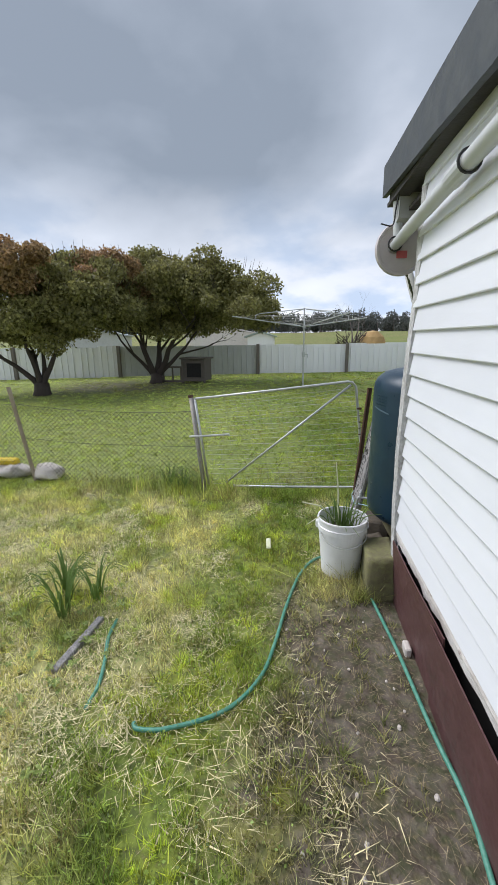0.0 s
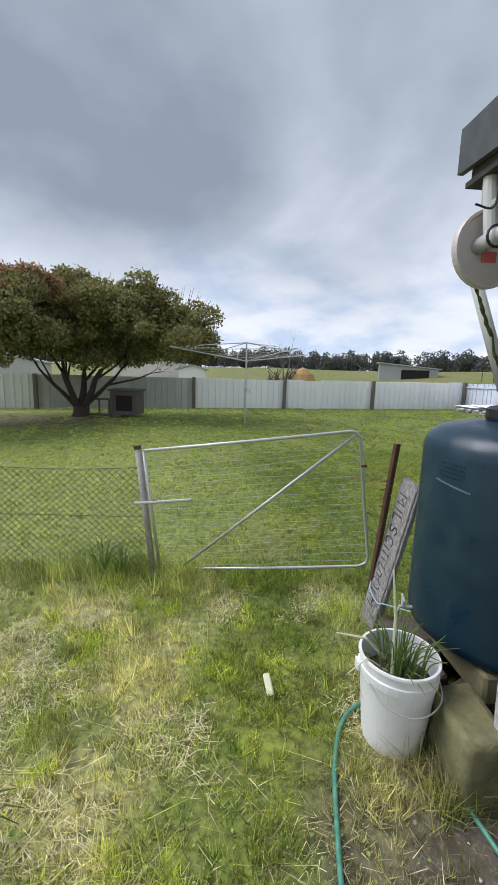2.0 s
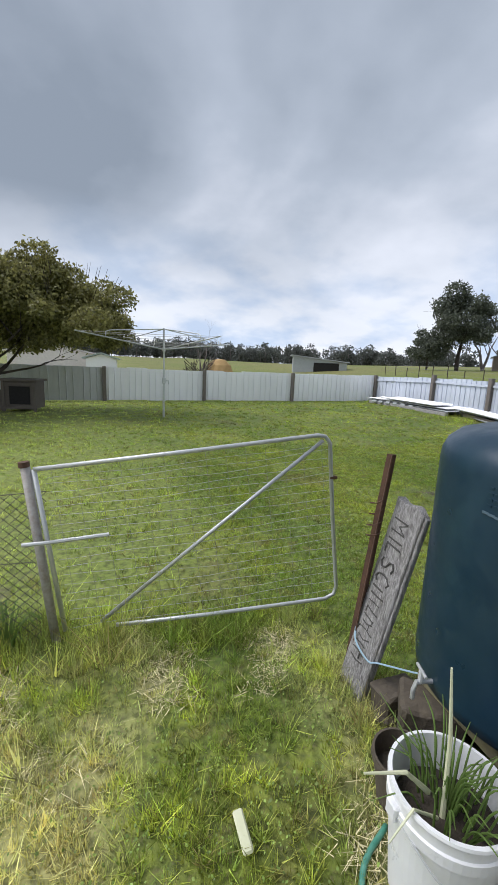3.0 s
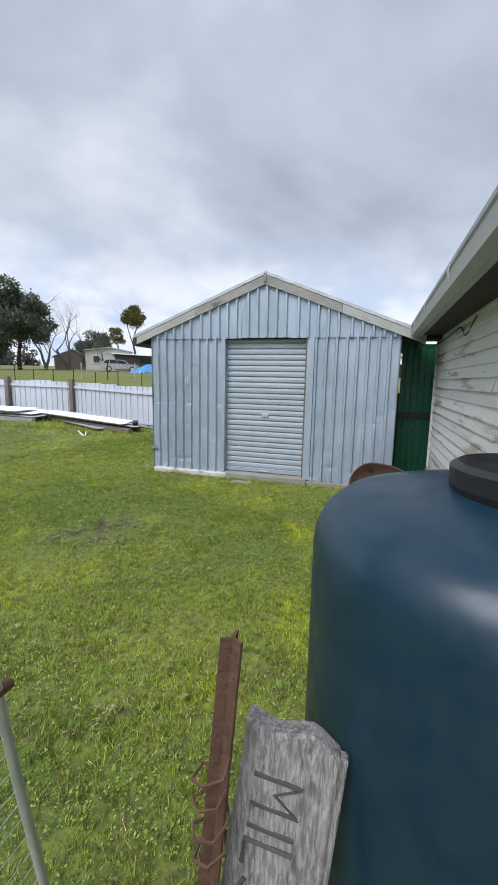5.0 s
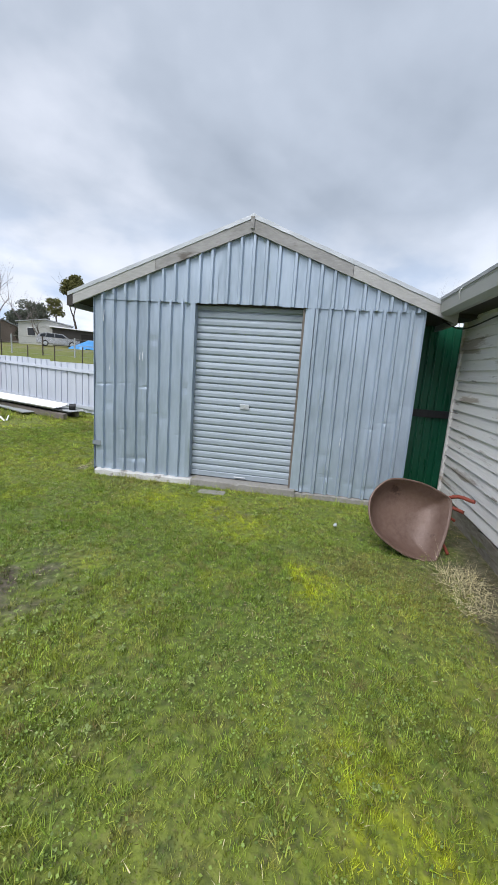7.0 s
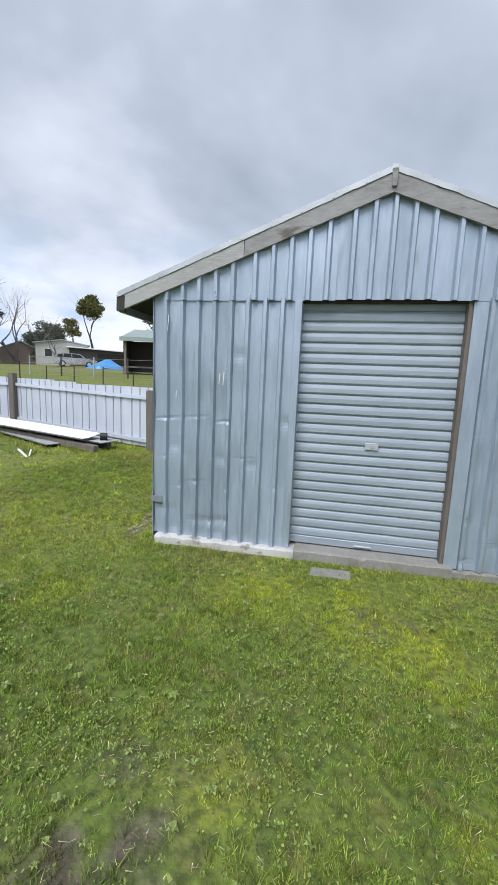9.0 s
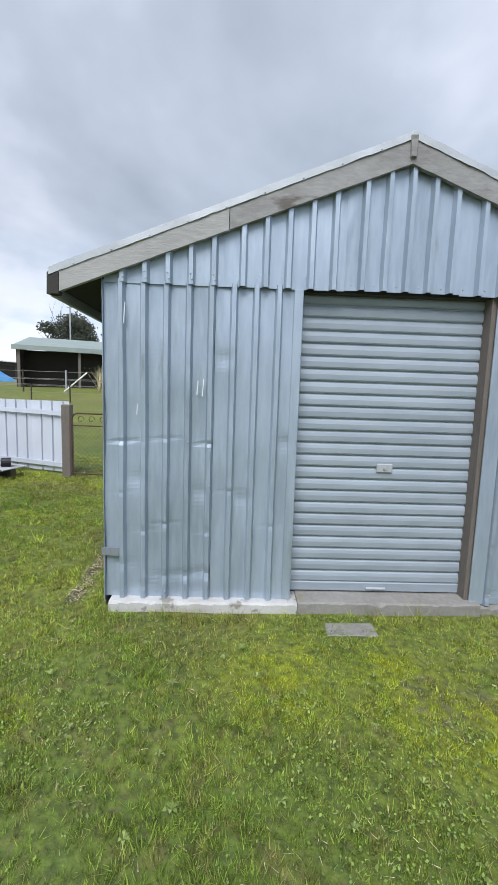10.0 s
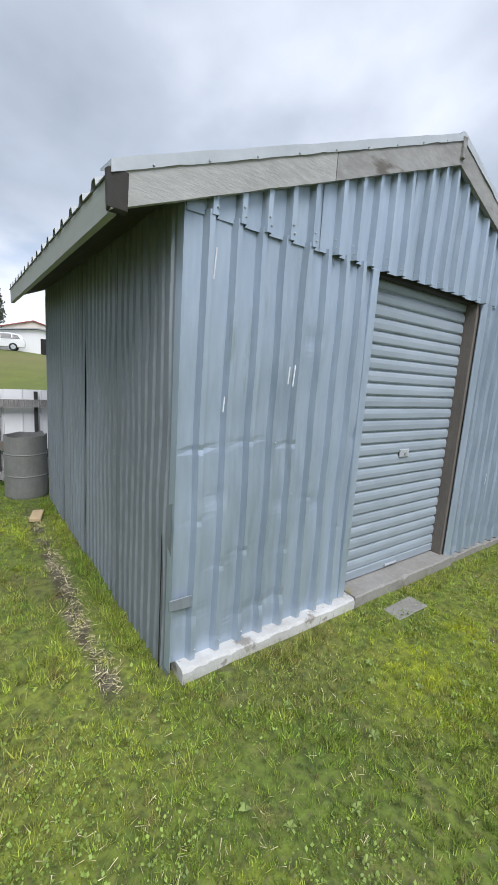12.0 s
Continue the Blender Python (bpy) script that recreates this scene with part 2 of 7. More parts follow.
MOSS = ((2.75, 3.55, 0.4), (5.35, 4.75, 0.55), (4.3, 3.9, 0.3), (5.7, 5.6, 0.5))
GROUND, BLADE = grass_mat("lawn_ground", False), grass_mat("lawn_blades", True)
BOARD_WHITE = mat("white_weatherboard", (0.74, 0.755, 0.8), (0.66, 0.67, 0.71), (0.79, 0.8, 0.84), rough=0.42, big=1.5, small=30, stretch=(1, 0.15, 1), amount=(0.35, 0.3), bump=0.05, spots=[((0.35, 0.33, 0.3), 7.0, 0.74)], per_piece=0.02)
BOARD_OLD = mat("peeling_weatherboard", (0.85, 0.825, 0.81), (0.62, 0.6, 0.585), (0.82, 0.82, 0.81), rough=0.7, big=2.0, small=25, stretch=(0.2, 1, 1.6), amount=(0.6, 0.5), bump=0.35, spots=[((0.42, 0.36, 0.31), 3.4, 0.565), ((0.2, 0.17, 0.14), 11.0, 0.65)], per_piece=0.06)
MOSSY = mat("mossy_timber", (0.19, 0.165, 0.10), (0.09, 0.075, 0.05), (0.24, 0.23, 0.10), rough=0.85, big=3, small=25, bump=0.5, amount=(0.7, 0.6))
MAROON = mat("maroon_sheet", (0.095, 0.042, 0.042), (0.06, 0.028, 0.028), (0.14, 0.072, 0.068), rough=0.5, big=2, small=20, bump=0.08, amount=(0.6, 0.4))
FASCIA = mat("dark_fascia", (0.055, 0.062, 0.066), (0.03, 0.034, 0.037), (0.1, 0.11, 0.115), rough=0.6, big=2, small=14, bump=0.15)
# black used mostly where only unlit depth would show
DARK = mat("dark_void", (0.018, 0.016, 0.015), rough=0.9, bump=0)
# near-black: holds the shade under eaves in its colour; also for dark timber
SOFFIT = mat("dark_timber_eave_shade", (0.045, 0.041, 0.038), (0.022, 0.02, 0.019), (0.08, 0.073, 0.066), rough=0.85, bump=0.3)
GUTTER = mat("weathered_gutter", (0.4, 0.4, 0.38), (0.26, 0.255, 0.235), (0.52, 0.52, 0.5), rough=0.5, big=2, small=14, stretch=(0.3, 1, 1), bump=0.1, spots=[((0.3, 0.28, 0.2), 5, 0.68)])
PVC = mat("grey_pvc", (0.55, 0.565, 0.57), (0.42, 0.43, 0.425), (0.64, 0.65, 0.65), rough=0.4, big=3, small=20, bump=0.03)
PVC_DIRTY = mat("mossy_pvc", (0.52, 0.525, 0.5), (0.33, 0.325, 0.28), (0.62, 0.63, 0.61), rough=0.55, big=4, small=20, stretch=(1, 1, 0.25), bump=0.1, spots=[((0.06, 0.075, 0.025), 6, 0.58), ((0.03, 0.03, 0.022), 9, 0.61)])
RED = mat("faded_red", (0.62, 0.14, 0.15), rough=0.6, bump=0.02)
LID = mat("faded_lid", (0.55, 0.5, 0.49), (0.44, 0.38, 0.38), (0.6, 0.56, 0.55), rough=0.45, big=6, small=30, bump=0.03)
TANK = mat("blue_green_poly", (0.006, 0.028, 0.053), (0.0045, 0.02, 0.04), (0.014, 0.04, 0.058), rough=0.38, big=2.2, small=10, bump=0.06, amount=(0.6, 0.6), spots=[((0.012, 0.038, 0.06), 3.2, 0.58), ((0.3, 0.34, 0.36), 16, 0.765)])
ROCK = mat("damp_stone", (0.085, 0.068, 0.05), (0.04, 0.033, 0.025), (0.15, 0.125, 0.085), rough=0.85, big=5, small=30, bump=0.6)
OLDWOOD = mat("silvered_timber", (0.28, 0.265, 0.26), (0.08, 0.072, 0.07), (0.58, 0.56, 0.55), rough=0.85, big=5, small=30, stretch=(5, 5, 0.6), bump=0.9, amount=(0.8, 0.9))
CARVED = mat("dark_carving", (0.075, 0.07, 0.065), rough=0.9, bump=0.3)
RUST = mat("rusty_steel", (0.115, 0.062, 0.042), (0.06, 0.035, 0.026), (0.19, 0.1, 0.062), rough=0.8, metal=0.2, big=8, small=50, bump=0.4, amount=(0.7, 0.6))
TRAY = mat("rusted_brown_tray", (0.165, 0.105, 0.08), (0.10, 0.058, 0.046), (0.22, 0.155, 0.125), rough=0.5, metal=0.15, big=4, small=30, bump=0.2, amount=(0.8, 0.5), spots=[((0.06, 0.035, 0.03), 7, 0.64)])
BARROW_RED = mat("rusty_red_paint", (0.30, 0.06, 0.035), (0.14, 0.05, 0.035), (0.4, 0.09, 0.05), rough=0.65, big=9, small=40, bump=0.3)
GALV = mat("galvanised_tube", (0.56, 0.57, 0.57), (0.42, 0.42, 0.42), (0.66, 0.66, 0.66), rough=0.45, metal=0.55, big=6, small=60, bump=0.15, spots=[((0.3, 0.24, 0.18), 14, 0.67)])
GALV_DULL = mat("dull_wire", (0.33, 0.33, 0.31), (0.2, 0.18, 0.16), rough=0.6, metal=0.5, bump=0)
CHAIN = mat("old_chain_wire", (0.12, 0.115, 0.1), (0.08, 0.07, 0.06), rough=0.7, metal=0.4, bump=0)
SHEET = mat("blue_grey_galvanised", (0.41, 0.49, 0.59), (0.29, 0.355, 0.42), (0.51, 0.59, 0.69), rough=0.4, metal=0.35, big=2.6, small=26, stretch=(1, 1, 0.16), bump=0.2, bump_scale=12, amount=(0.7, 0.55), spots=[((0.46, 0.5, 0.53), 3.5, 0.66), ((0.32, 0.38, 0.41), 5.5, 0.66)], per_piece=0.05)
# duller and darker than SHEET: the side walls' shade is in the colour
SHEET_SIDE = mat("shaded_dull_galvanised", (0.265, 0.30, 0.335), (0.18, 0.2, 0.215), (0.35, 0.39, 0.42), rough=0.55, metal=0.3, big=2.2, small=40, stretch=(1, 1, 0.3), bump=0.08, amount=(0.7, 0.5), per_piece=0.06)
SLAT = mat("pale_galvanised_slat", (0.345, 0.4, 0.455), (0.26, 0.305, 0.35), (0.42, 0.475, 0.535), rough=0.55, metal=0.15, big=2.5, small=12, stretch=(1, 0.3, 1), bump=0.03, amount=(0.6, 0.5), per_piece=0.05)
BARGE = mat("weathered_barge", (0.29, 0.285, 0.28), (0.17, 0.165, 0.155), (0.42, 0.42, 0.41), rough=0.8, big=2.4, small=16, stretch=(1, 0.5, 1.6), bump=0.3, amount=(0.7, 0.6), spots=[((0.12, 0.105, 0.09), 3.0, 0.6), ((0.2, 0.19, 0.17), 12.0, 0.62)])
FLASH = mat("bright_flashing", (0.5, 0.53, 0.56), (0.4, 0.42, 0.44), (0.55, 0.58, 0.61), rough=0.5, metal=0.25, big=3, small=30, bump=0.03)
CONCRETE = mat("weathered_concrete", (0.28, 0.27, 0.25), (0.15, 0.14, 0.12), (0.4, 0.39, 0.37), rough=0.85, big=3, small=30, bump=0.4, amount=(0.6, 0.5), spots=[((0.25, 0.23, 0.08), 4, 0.66)])
PAINTED_SLAB = mat("whitewashed_concrete", (0.6, 0.6, 0.585), (0.38, 0.37, 0.345), (0.7, 0.7, 0.69), rough=0.8, big=5, small=40, bump=0.6, amount=(0.8, 0.5), spots=[((0.27, 0.25, 0.22), 8, 0.57), ((0.16, 0.14, 0.11), 17, 0.64)])
FENCE_BLUE = mat("pale_blue_tin_fence", (0.6, 0.64, 0.72), (0.5, 0.53, 0.61), (0.68, 0.71, 0.78), rough=0.5, metal=0.1, big=0.6, small=7, stretch=(1, 1, 0.3), bump=0.04, amount=(0.6, 0.4), per_piece=0.05)
FENCE = mat("white_tin_fence", (0.88, 0.875, 0.89), (0.8, 0.795, 0.81), (0.9, 0.9, 0.91), rough=0.5, metal=0.0, big=0.6, small=7, stretch=(1, 1, 0.3), bump=0.04, amount=(0.6, 0.4), per_piece=0.05)
# stains plus the shade of the trees, both put into a greyer paint
FENCE_DIRTY_SHADE = mat("stained_shaded_tin_fence", (0.52, 0.53, 0.53), (0.36, 0.36, 0.35), (0.62, 0.63, 0.64), rough=0.55, metal=0.1, big=0.9, small=7, stretch=(1, 1, 0.3), bump=0.04, amount=(0.7, 0.5), per_piece=0.08)
POST = mat("fence_post_timber", (0.17, 0.145, 0.125), (0.10, 0.085, 0.075), (0.25, 0.225, 0.2), rough=0.85, big=4, small=30, stretch=(3, 3, 0.5), bump=0.5)
GREENTIN = mat("green_tin", (0.008, 0.10, 0.05), (0.005, 0.06, 0.03), (0.012, 0.14, 0.075), rough=0.35, big=1.5, small=10, stretch=(2, 2, 0.3), bump=0.03)
BUCKET = mat("white_plastic", (0.8, 0.8, 0.81), (0.68, 0.67, 0.66), (0.84, 0.84, 0.85), rough=0.35, big=6, small=20, bump=0.02, spots=[((0.35, 0.3, 0.24), 9, 0.7)])
SOIL = mat("potting_soil", (0.045, 0.035, 0.025), (0.025, 0.02, 0.015), (0.09, 0.07, 0.05), rough=0.95, small=60, bump=0.8)
HOSE = mat("green_hose", (0.065, 0.24, 0.17), (0.04, 0.16, 0.11), (0.2, 0.42, 0.34), rough=0.38, big=5, small=40, bump=0.05)
LEAFY = mat("green_stalk", (0.17, 0.27, 0.06), (0.1, 0.17, 0.04), (0.26, 0.36, 0.1), rough=0.55, island=0.35, bump=0, trans=0.4)
PALE_STALK = mat("pale_stalk", (0.62, 0.62, 0.42), (0.45, 0.48, 0.26), (0.7, 0.7, 0.55), rough=0.6, bump=0)
STRAW = mat("dry_straw", (0.62, 0.55, 0.31), (0.44, 0.38, 0.2), (0.74, 0.68, 0.45), rough=0.8, island=0.4, bump=0, small=40)
BARK = mat("dark_bark", (0.055, 0.042, 0.035), (0.03, 0.024, 0.02), (0.1, 0.08, 0.065), rough=0.9, big=5, small=30, stretch=(3, 3, 0.6), bump=0.6)
LEAF = mat("olive_leaf", (0.255, 0.24, 0.08), (0.14, 0.145, 0.05), (0.38, 0.35, 0.13), rough=0.55, big=0.8, small=4, amount=(0.8, 0.5), island=0.5, bump=0, trans=0.4)
LEAF_RED = mat("bronze_leaf", (0.36, 0.215, 0.105), (0.24, 0.185, 0.08), (0.45, 0.3, 0.15), rough=0.55, big=0.7, small=4, amount=(0.7, 0.5), island=0.5, bump=0, trans=0.4)
# leaf colour lightened to hold the haze of distance
LEAF_FAR = mat("hazy_far_leaf", (0.125, 0.142, 0.105), (0.09, 0.1, 0.075), (0.18, 0.195, 0.145), rough=0.8, big=0.25, small=2, amount=(0.7, 0.5), island=0.4, bump=0, trans=0.4)
LEAF_YELLOW = mat("gum_leaf", (0.16, 0.16, 0.05), (0.08, 0.09, 0.03), (0.25, 0.23, 0.08), rough=0.7, big=0.5, small=3, island=0.4, bump=0, trans=0.4)
TWIG = mat("bare_twig", (0.2, 0.17, 0.16), (0.13, 0.11, 0.1), rough=0.9, bump=0)
HAY = mat("orange_straw_heap", (0.42, 0.27, 0.11), (0.28, 0.17, 0.07), (0.52, 0.36, 0.18), rough=0.9, big=2, small=10, bump=0.6)
FARTIN = mat("far_grey_tin", (0.38, 0.4, 0.41), (0.27, 0.28, 0.28), (0.48, 0.5, 0.51), rough=0.55, metal=0.2, big=0.5, small=4, bump=0.05)
FARWALL = mat("pale_cladding", (0.5, 0.5, 0.48), (0.42, 0.42, 0.4), rough=0.7, big=0.5, small=6, bump=0.05)
CREAM = mat("cream_wall", (0.74, 0.67, 0.64), (0.62, 0.56, 0.53), rough=0.7, big=0.6, small=6, bump=0.05)
GREENROOF = mat("pale_green_roof", (0.3, 0.36, 0.33), (0.24, 0.29, 0.27), (0.36, 0.42, 0.4), rough=0.45, metal=0.15, big=0.4, small=3, bump=0.03)
REDROOF = mat("red_roof", (0.4, 0.1, 0.1), (0.3, 0.08, 0.08), rough=0.6, big=0.5, small=4, bump=0.05)
CARPAINT = mat("silver_car_paint", (0.42, 0.42, 0.42), (0.38, 0.38, 0.38), rough=0.25, metal=0.6, bump=0)
CARWHITE = mat("white_car_paint", (0.75, 0.75, 0.76), (0.7, 0.7, 0.7), rough=0.25, bump=0)
CARGLASS = mat("car_glass", (0.02, 0.022, 0.025), rough=0.08, bump=0)
TYRE = mat("tyre_rubber", (0.02, 0.02, 0.02), rough=0.85, bump=0.1)
TARP = mat("blue_tarp", (0.06, 0.28, 0.62), (0.04, 0.2, 0.5), (0.12, 0.38, 0.7), rough=0.4, big=1.5, small=6, bump=0.4)
CLAY = mat("old_galvanised_drum", (0.24, 0.24, 0.23), (0.16, 0.155, 0.15), (0.32, 0.32, 0.3), rough=0.65, metal=0.3, big=4, small=25, bump=0.2)
YELLOW = mat("yellow_plastic", (0.75, 0.55, 0.03), rough=0.4, bump=0)
PALE_ROCK = mat("pale_stone", (0.55, 0.5, 0.46), (0.4, 0.35, 0.31), (0.66, 0.62, 0.58), rough=0.85, big=6, small=30, bump=0.5)
BLUE_TWINE = mat("blue_twine", (0.35, 0.5, 0.6), rough=0.7, bump=0)
WOODCHIP = mat("pale_offcut", (0.55, 0.42, 0.25), (0.42, 0.3, 0.17), rough=0.8, bump=0.2)
BLACK = mat("black_plastic", (0.015, 0.015, 0.017), rough=0.5, bump=0)
RAIL = mat("flaking_rail", (0.7, 0.67, 0.65), (0.33, 0.27, 0.24), (0.78, 0.77, 0.76), rough=0.8, big=9, small=40, stretch=(1, 0.5, 1), bump=0.4, amount=(0.9, 0.4), spots=[((0.2, 0.13, 0.11), 12, 0.6)])
BARGE_LIGHT = mat("bleached_barge", (0.40, 0.40, 0.39), (0.28, 0.275, 0.265), (0.5, 0.5, 0.49), rough=0.8, big=2.4, small=20, stretch=(1, 0.5, 2.2), bump=0.3, amount=(0.6, 0.6), spots=[((0.15, 0.13, 0.11), 4.0, 0.68)])
BARE_BASE = mat("rotten_base_board", (0.2, 0.18, 0.14), (0.1, 0.085, 0.065), (0.34, 0.32, 0.28), rough=0.9, big=5, small=30, stretch=(0.3, 1, 1.5), bump=0.7, amount=(0.8, 0.7), spots=[((0.15, 0.17, 0.05), 4, 0.6)])
CORNER = mat("mottled_corner", (0.5, 0.5, 0.49), (0.24, 0.22, 0.2), (0.72, 0.72, 0.72), rough=0.8, big=14, small=60, stretch=(1, 1, 0.6), bump=0.6, amount=(0.9, 0.8))
TANKMARK = mat("tank_raised_mark", (0.10, 0.15, 0.19), rough=0.4, bump=0)
MOSS_DARK = mat("dark_moss", (0.035, 0.045, 0.015), (0.02, 0.022, 0.012), (0.08, 0.10, 0.03), rough=0.9, big=20, small=60, bump=0.4)
MOSSYBLOCK = mat("mossy_block", (0.19, 0.175, 0.09), (0.09, 0.075, 0.045), (0.26, 0.27, 0.1), rough=0.9, big=7, small=30, bump=0.6, amount=(0.8, 0.6))
GALVOLD = mat("flaking_galvanised", (0.42, 0.4, 0.38), (0.25, 0.2, 0.17), (0.55, 0.54, 0.53), rough=0.7, metal=0.3, big=10, small=50, bump=0.4, amount=(0.8, 0.6))
WHITEMARK = mat("white_scratch", (0.72, 0.74, 0.76), rough=0.6, bump=0)
FASCIA_SIDE = mat("grey_green_eave_board", (0.36, 0.38, 0.35), (0.25, 0.26, 0.23), (0.43, 0.45, 0.42), rough=0.75, big=2, small=20, stretch=(0.4, 1, 1), bump=0.2, spots=[((0.1, 0.09, 0.08), 3.5, 0.7)])
PEG = mat("pale_peg", (0.7, 0.68, 0.6), rough=0.6, bump=0)
HUTCH = mat("hutch_timber", (0.13, 0.11, 0.09), (0.08, 0.065, 0.055), (0.18, 0.155, 0.13), rough=0.85, big=3, small=25, bump=0.4)
WOODS = mat("hazy_woodland", (0.125, 0.135, 0.12), (0.085, 0.095, 0.085), (0.18, 0.18, 0.16), rough=0.9, big=0.05, small=0.4, island=0.35, bump=0, trans=0.4)
REDBRICK = mat("reddish_boards", (0.33, 0.26, 0.22), (0.24, 0.19, 0.165), rough=0.8, big=1, small=6, bump=0.1)
WEED = mat("pale_weed_leaf", (0.2, 0.26, 0.06), (0.13, 0.19, 0.04), (0.27, 0.32, 0.09), rough=0.6, island=0.3, bump=0)
STAKE = mat("pale_stake", (0.34, 0.28, 0.2), (0.22, 0.17, 0.12), (0.42, 0.36, 0.28), rough=0.8, big=6, small=30, bump=0.3)
STRAW_DARK = mat("dark_straw", (0.24, 0.19, 0.11), (0.13, 0.1, 0.065), (0.34, 0.28, 0.18), rough=0.85, island=0.5, bump=0, small=40)
CLOVER = mat("clover_leaf", (0.18, 0.26, 0.045), (0.12, 0.19, 0.03), (0.26, 0.32, 0.065), rough=0.6, big=1.2, small=6, island=0.5, bump=0)


# ---- mesh helpers ----
def part(name, bm, material, parent=None, label="", smooth=False):
    me = bpy.data.meshes.new(name)
    bm.normal_update()
    bm.to_mesh(me)
    bm.free()
    me.materials.append(material)
    if smooth:
        me.shade_smooth()
    ob = new(name, me)
    if parent is not None:
        ob.parent = parent
    if label:
        ob["label"] = label
    return ob


def thing(name, label, category, x=0.0, y=0.0, z=0.0, rz=0.0, group="", kind=""):
    ob = new(name)
    ob.empty_display_size = 0.1
    ob.matrix_basis = pose(x, y, z, 0, 0, rz)
    return tagged(ob, label, category, group, kind)


def raw(name, verts, faces, material, parent=None, label="", smooth=False):
    me = bpy.data.meshes.new(name)
    me.from_pydata([tuple(v) for v in verts], [], [tuple(f) for f in faces])
    me.update()
    me.materials.append(material)
    if smooth:
        me.shade_smooth()
    ob = new(name, me)
    if parent is not None:
        ob.parent = parent
    if label:
        ob["label"] = label
    return ob


def box(bm, x0, x1, y0, y1, z0, z1, bevel=0.0, m=None):
    r = bmesh.ops.create_cube(bm, size=1.0)
    vs = r["verts"]
    mm = Matrix.Translation(((x0 + x1) / 2, (y0 + y1) / 2, (z0 + z1) / 2)) @ Matrix.Diagonal((x1 - x0, y1 - y0, z1 - z0, 1))
    bmesh.ops.transform(bm, matrix=(m @ mm) if m else mm, verts=vs)
    if bevel:
        es = list({e for v in vs for e in v.link_edges})
        bmesh.ops.bevel(bm, geom=es, offset=bevel, segments=1, affect="EDGES")
    return bm


def boxed(*a, **k):
    return box(bmesh.new(), *a, **k)


def beam(bm, p, q, w, h, bevel=0.0, up=(0, 0, 1)):
    """A bar of width w and height h from p to q."""
    p, q = Vector(p), Vector(q)
    d = (q - p)
    t = d.normalized()
    u = Vector(up)
    side = t.cross(u).normalized()
    u2 = side.cross(t).normalized()
    m = Matrix((t, side, u2)).transposed().to_4x4()
    m.translation = (p + q) / 2
    return box(bm, -d.length / 2, d.length / 2, -w / 2, w / 2, -h / 2, h / 2, bevel, m)


def tube(bm, pts, r, n=8, taper=None, caps=True):
    """A round tube along points; taper: radius for each point."""
    pts = [Vector(p) for p in pts]
    rings = []
    ref = None
    for i, p in enumerate(pts):
        a = pts[max(0, i - 1)]
        b = pts[min(len(pts) - 1, i + 1)]
        t = (b - a).normalized()
        if ref is None:
            ref = Vector((0, 0, 1)) if abs(t.z) < 0.9 else Vector((1, 0, 0))
        s = t.cross(ref).normalized()
        ref = s.cross(t).normalized()
        rr = taper[i] if taper else r
        rings.append([bm.verts.new(p + (s * math.cos(2 * math.pi * k / n) + ref * math.sin(2 * math.pi * k / n)) * rr) for k in range(n)])
    for a, b in zip(rings, rings[1:]):
        for k in range(n):
            bm.faces.new((a[k], a[(k + 1) % n], b[(k + 1) % n], b[k]))
    if caps and n > 2:
        bm.faces.new(rings[0][::-1])
        bm.faces.new(rings[-1])
    return bm


def curve_pts(ctrl, steps=8):
    """Smooth points through control points."""
    c = [Vector(p) for p in ctrl]
    c = [c[0] * 2 - c[1]] + c + [c[-1] * 2 - c[-2]]
    out = []
    for i in range(1, len(c) - 2):
        for k in range(steps):
            t = k / steps
            out.append(0.5 * ((2 * c[i]) + (c[i + 1] - c[i - 1]) * t + (2 * c[i - 1] - 5 * c[i] + 4 * c[i + 1] - c[i + 2]) * t * t + (3 * c[i] - c[i - 1] - 3 * c[i + 1] + c[i + 2]) * t ** 3))
    out.append(c[-2])
    return out


def lathe(bm, profile, n=32, cx=0.0, cy=0.0):
    rings = [[bm.verts.new((cx + r * math.cos(2 * math.pi * k / n), cy + r * math.sin(2 * math.pi * k / n), z)) for k in range(n)] for r, z in profile]
    for a, b in zip(rings, rings[1:]):
        for k in range(n):
            bm.faces.new((a[k], a[(k + 1) % n], b[(k + 1) % n], b[k]))
    if profile[0][0] > 1e-4:
        bm.faces.new(rings[0][::-1])
    if profile[-1][0] > 1e-4:
        bm.faces.new(rings[-1])
    return bm


def noisy(bm, amp, scale, seed=0.0):
    for v in bm.verts:
        v.co += noise.noise_vector(v.co * scale + Vector((seed, seed, seed))) * amp
    return bm


def rock(bm, x, y, z, sx, sy, sz, seed):
    r = bmesh.ops.create_icosphere(bm, subdivisions=3, radius=1.0)
    for v in r["verts"]:
        v.co = v.co + noise.noise_vector(v.co * 1.3 + Vector((seed, 0, 0))) * 0.4 + noise.noise_vector(v.co * 4 + Vector((seed, 3, 0))) * 0.1
        v.co = Vector((x + v.co.x * sx, y + v.co.y * sy, max(z - 0.02, z + sz * 0.7 + v.co.z * sz)))
    return bm


def smooth01(a, b, v):
    t = np.clip((np.asarray(v, float) - a) / (b - a), 0, 1)
    return t * t * (3 - 2 * t)


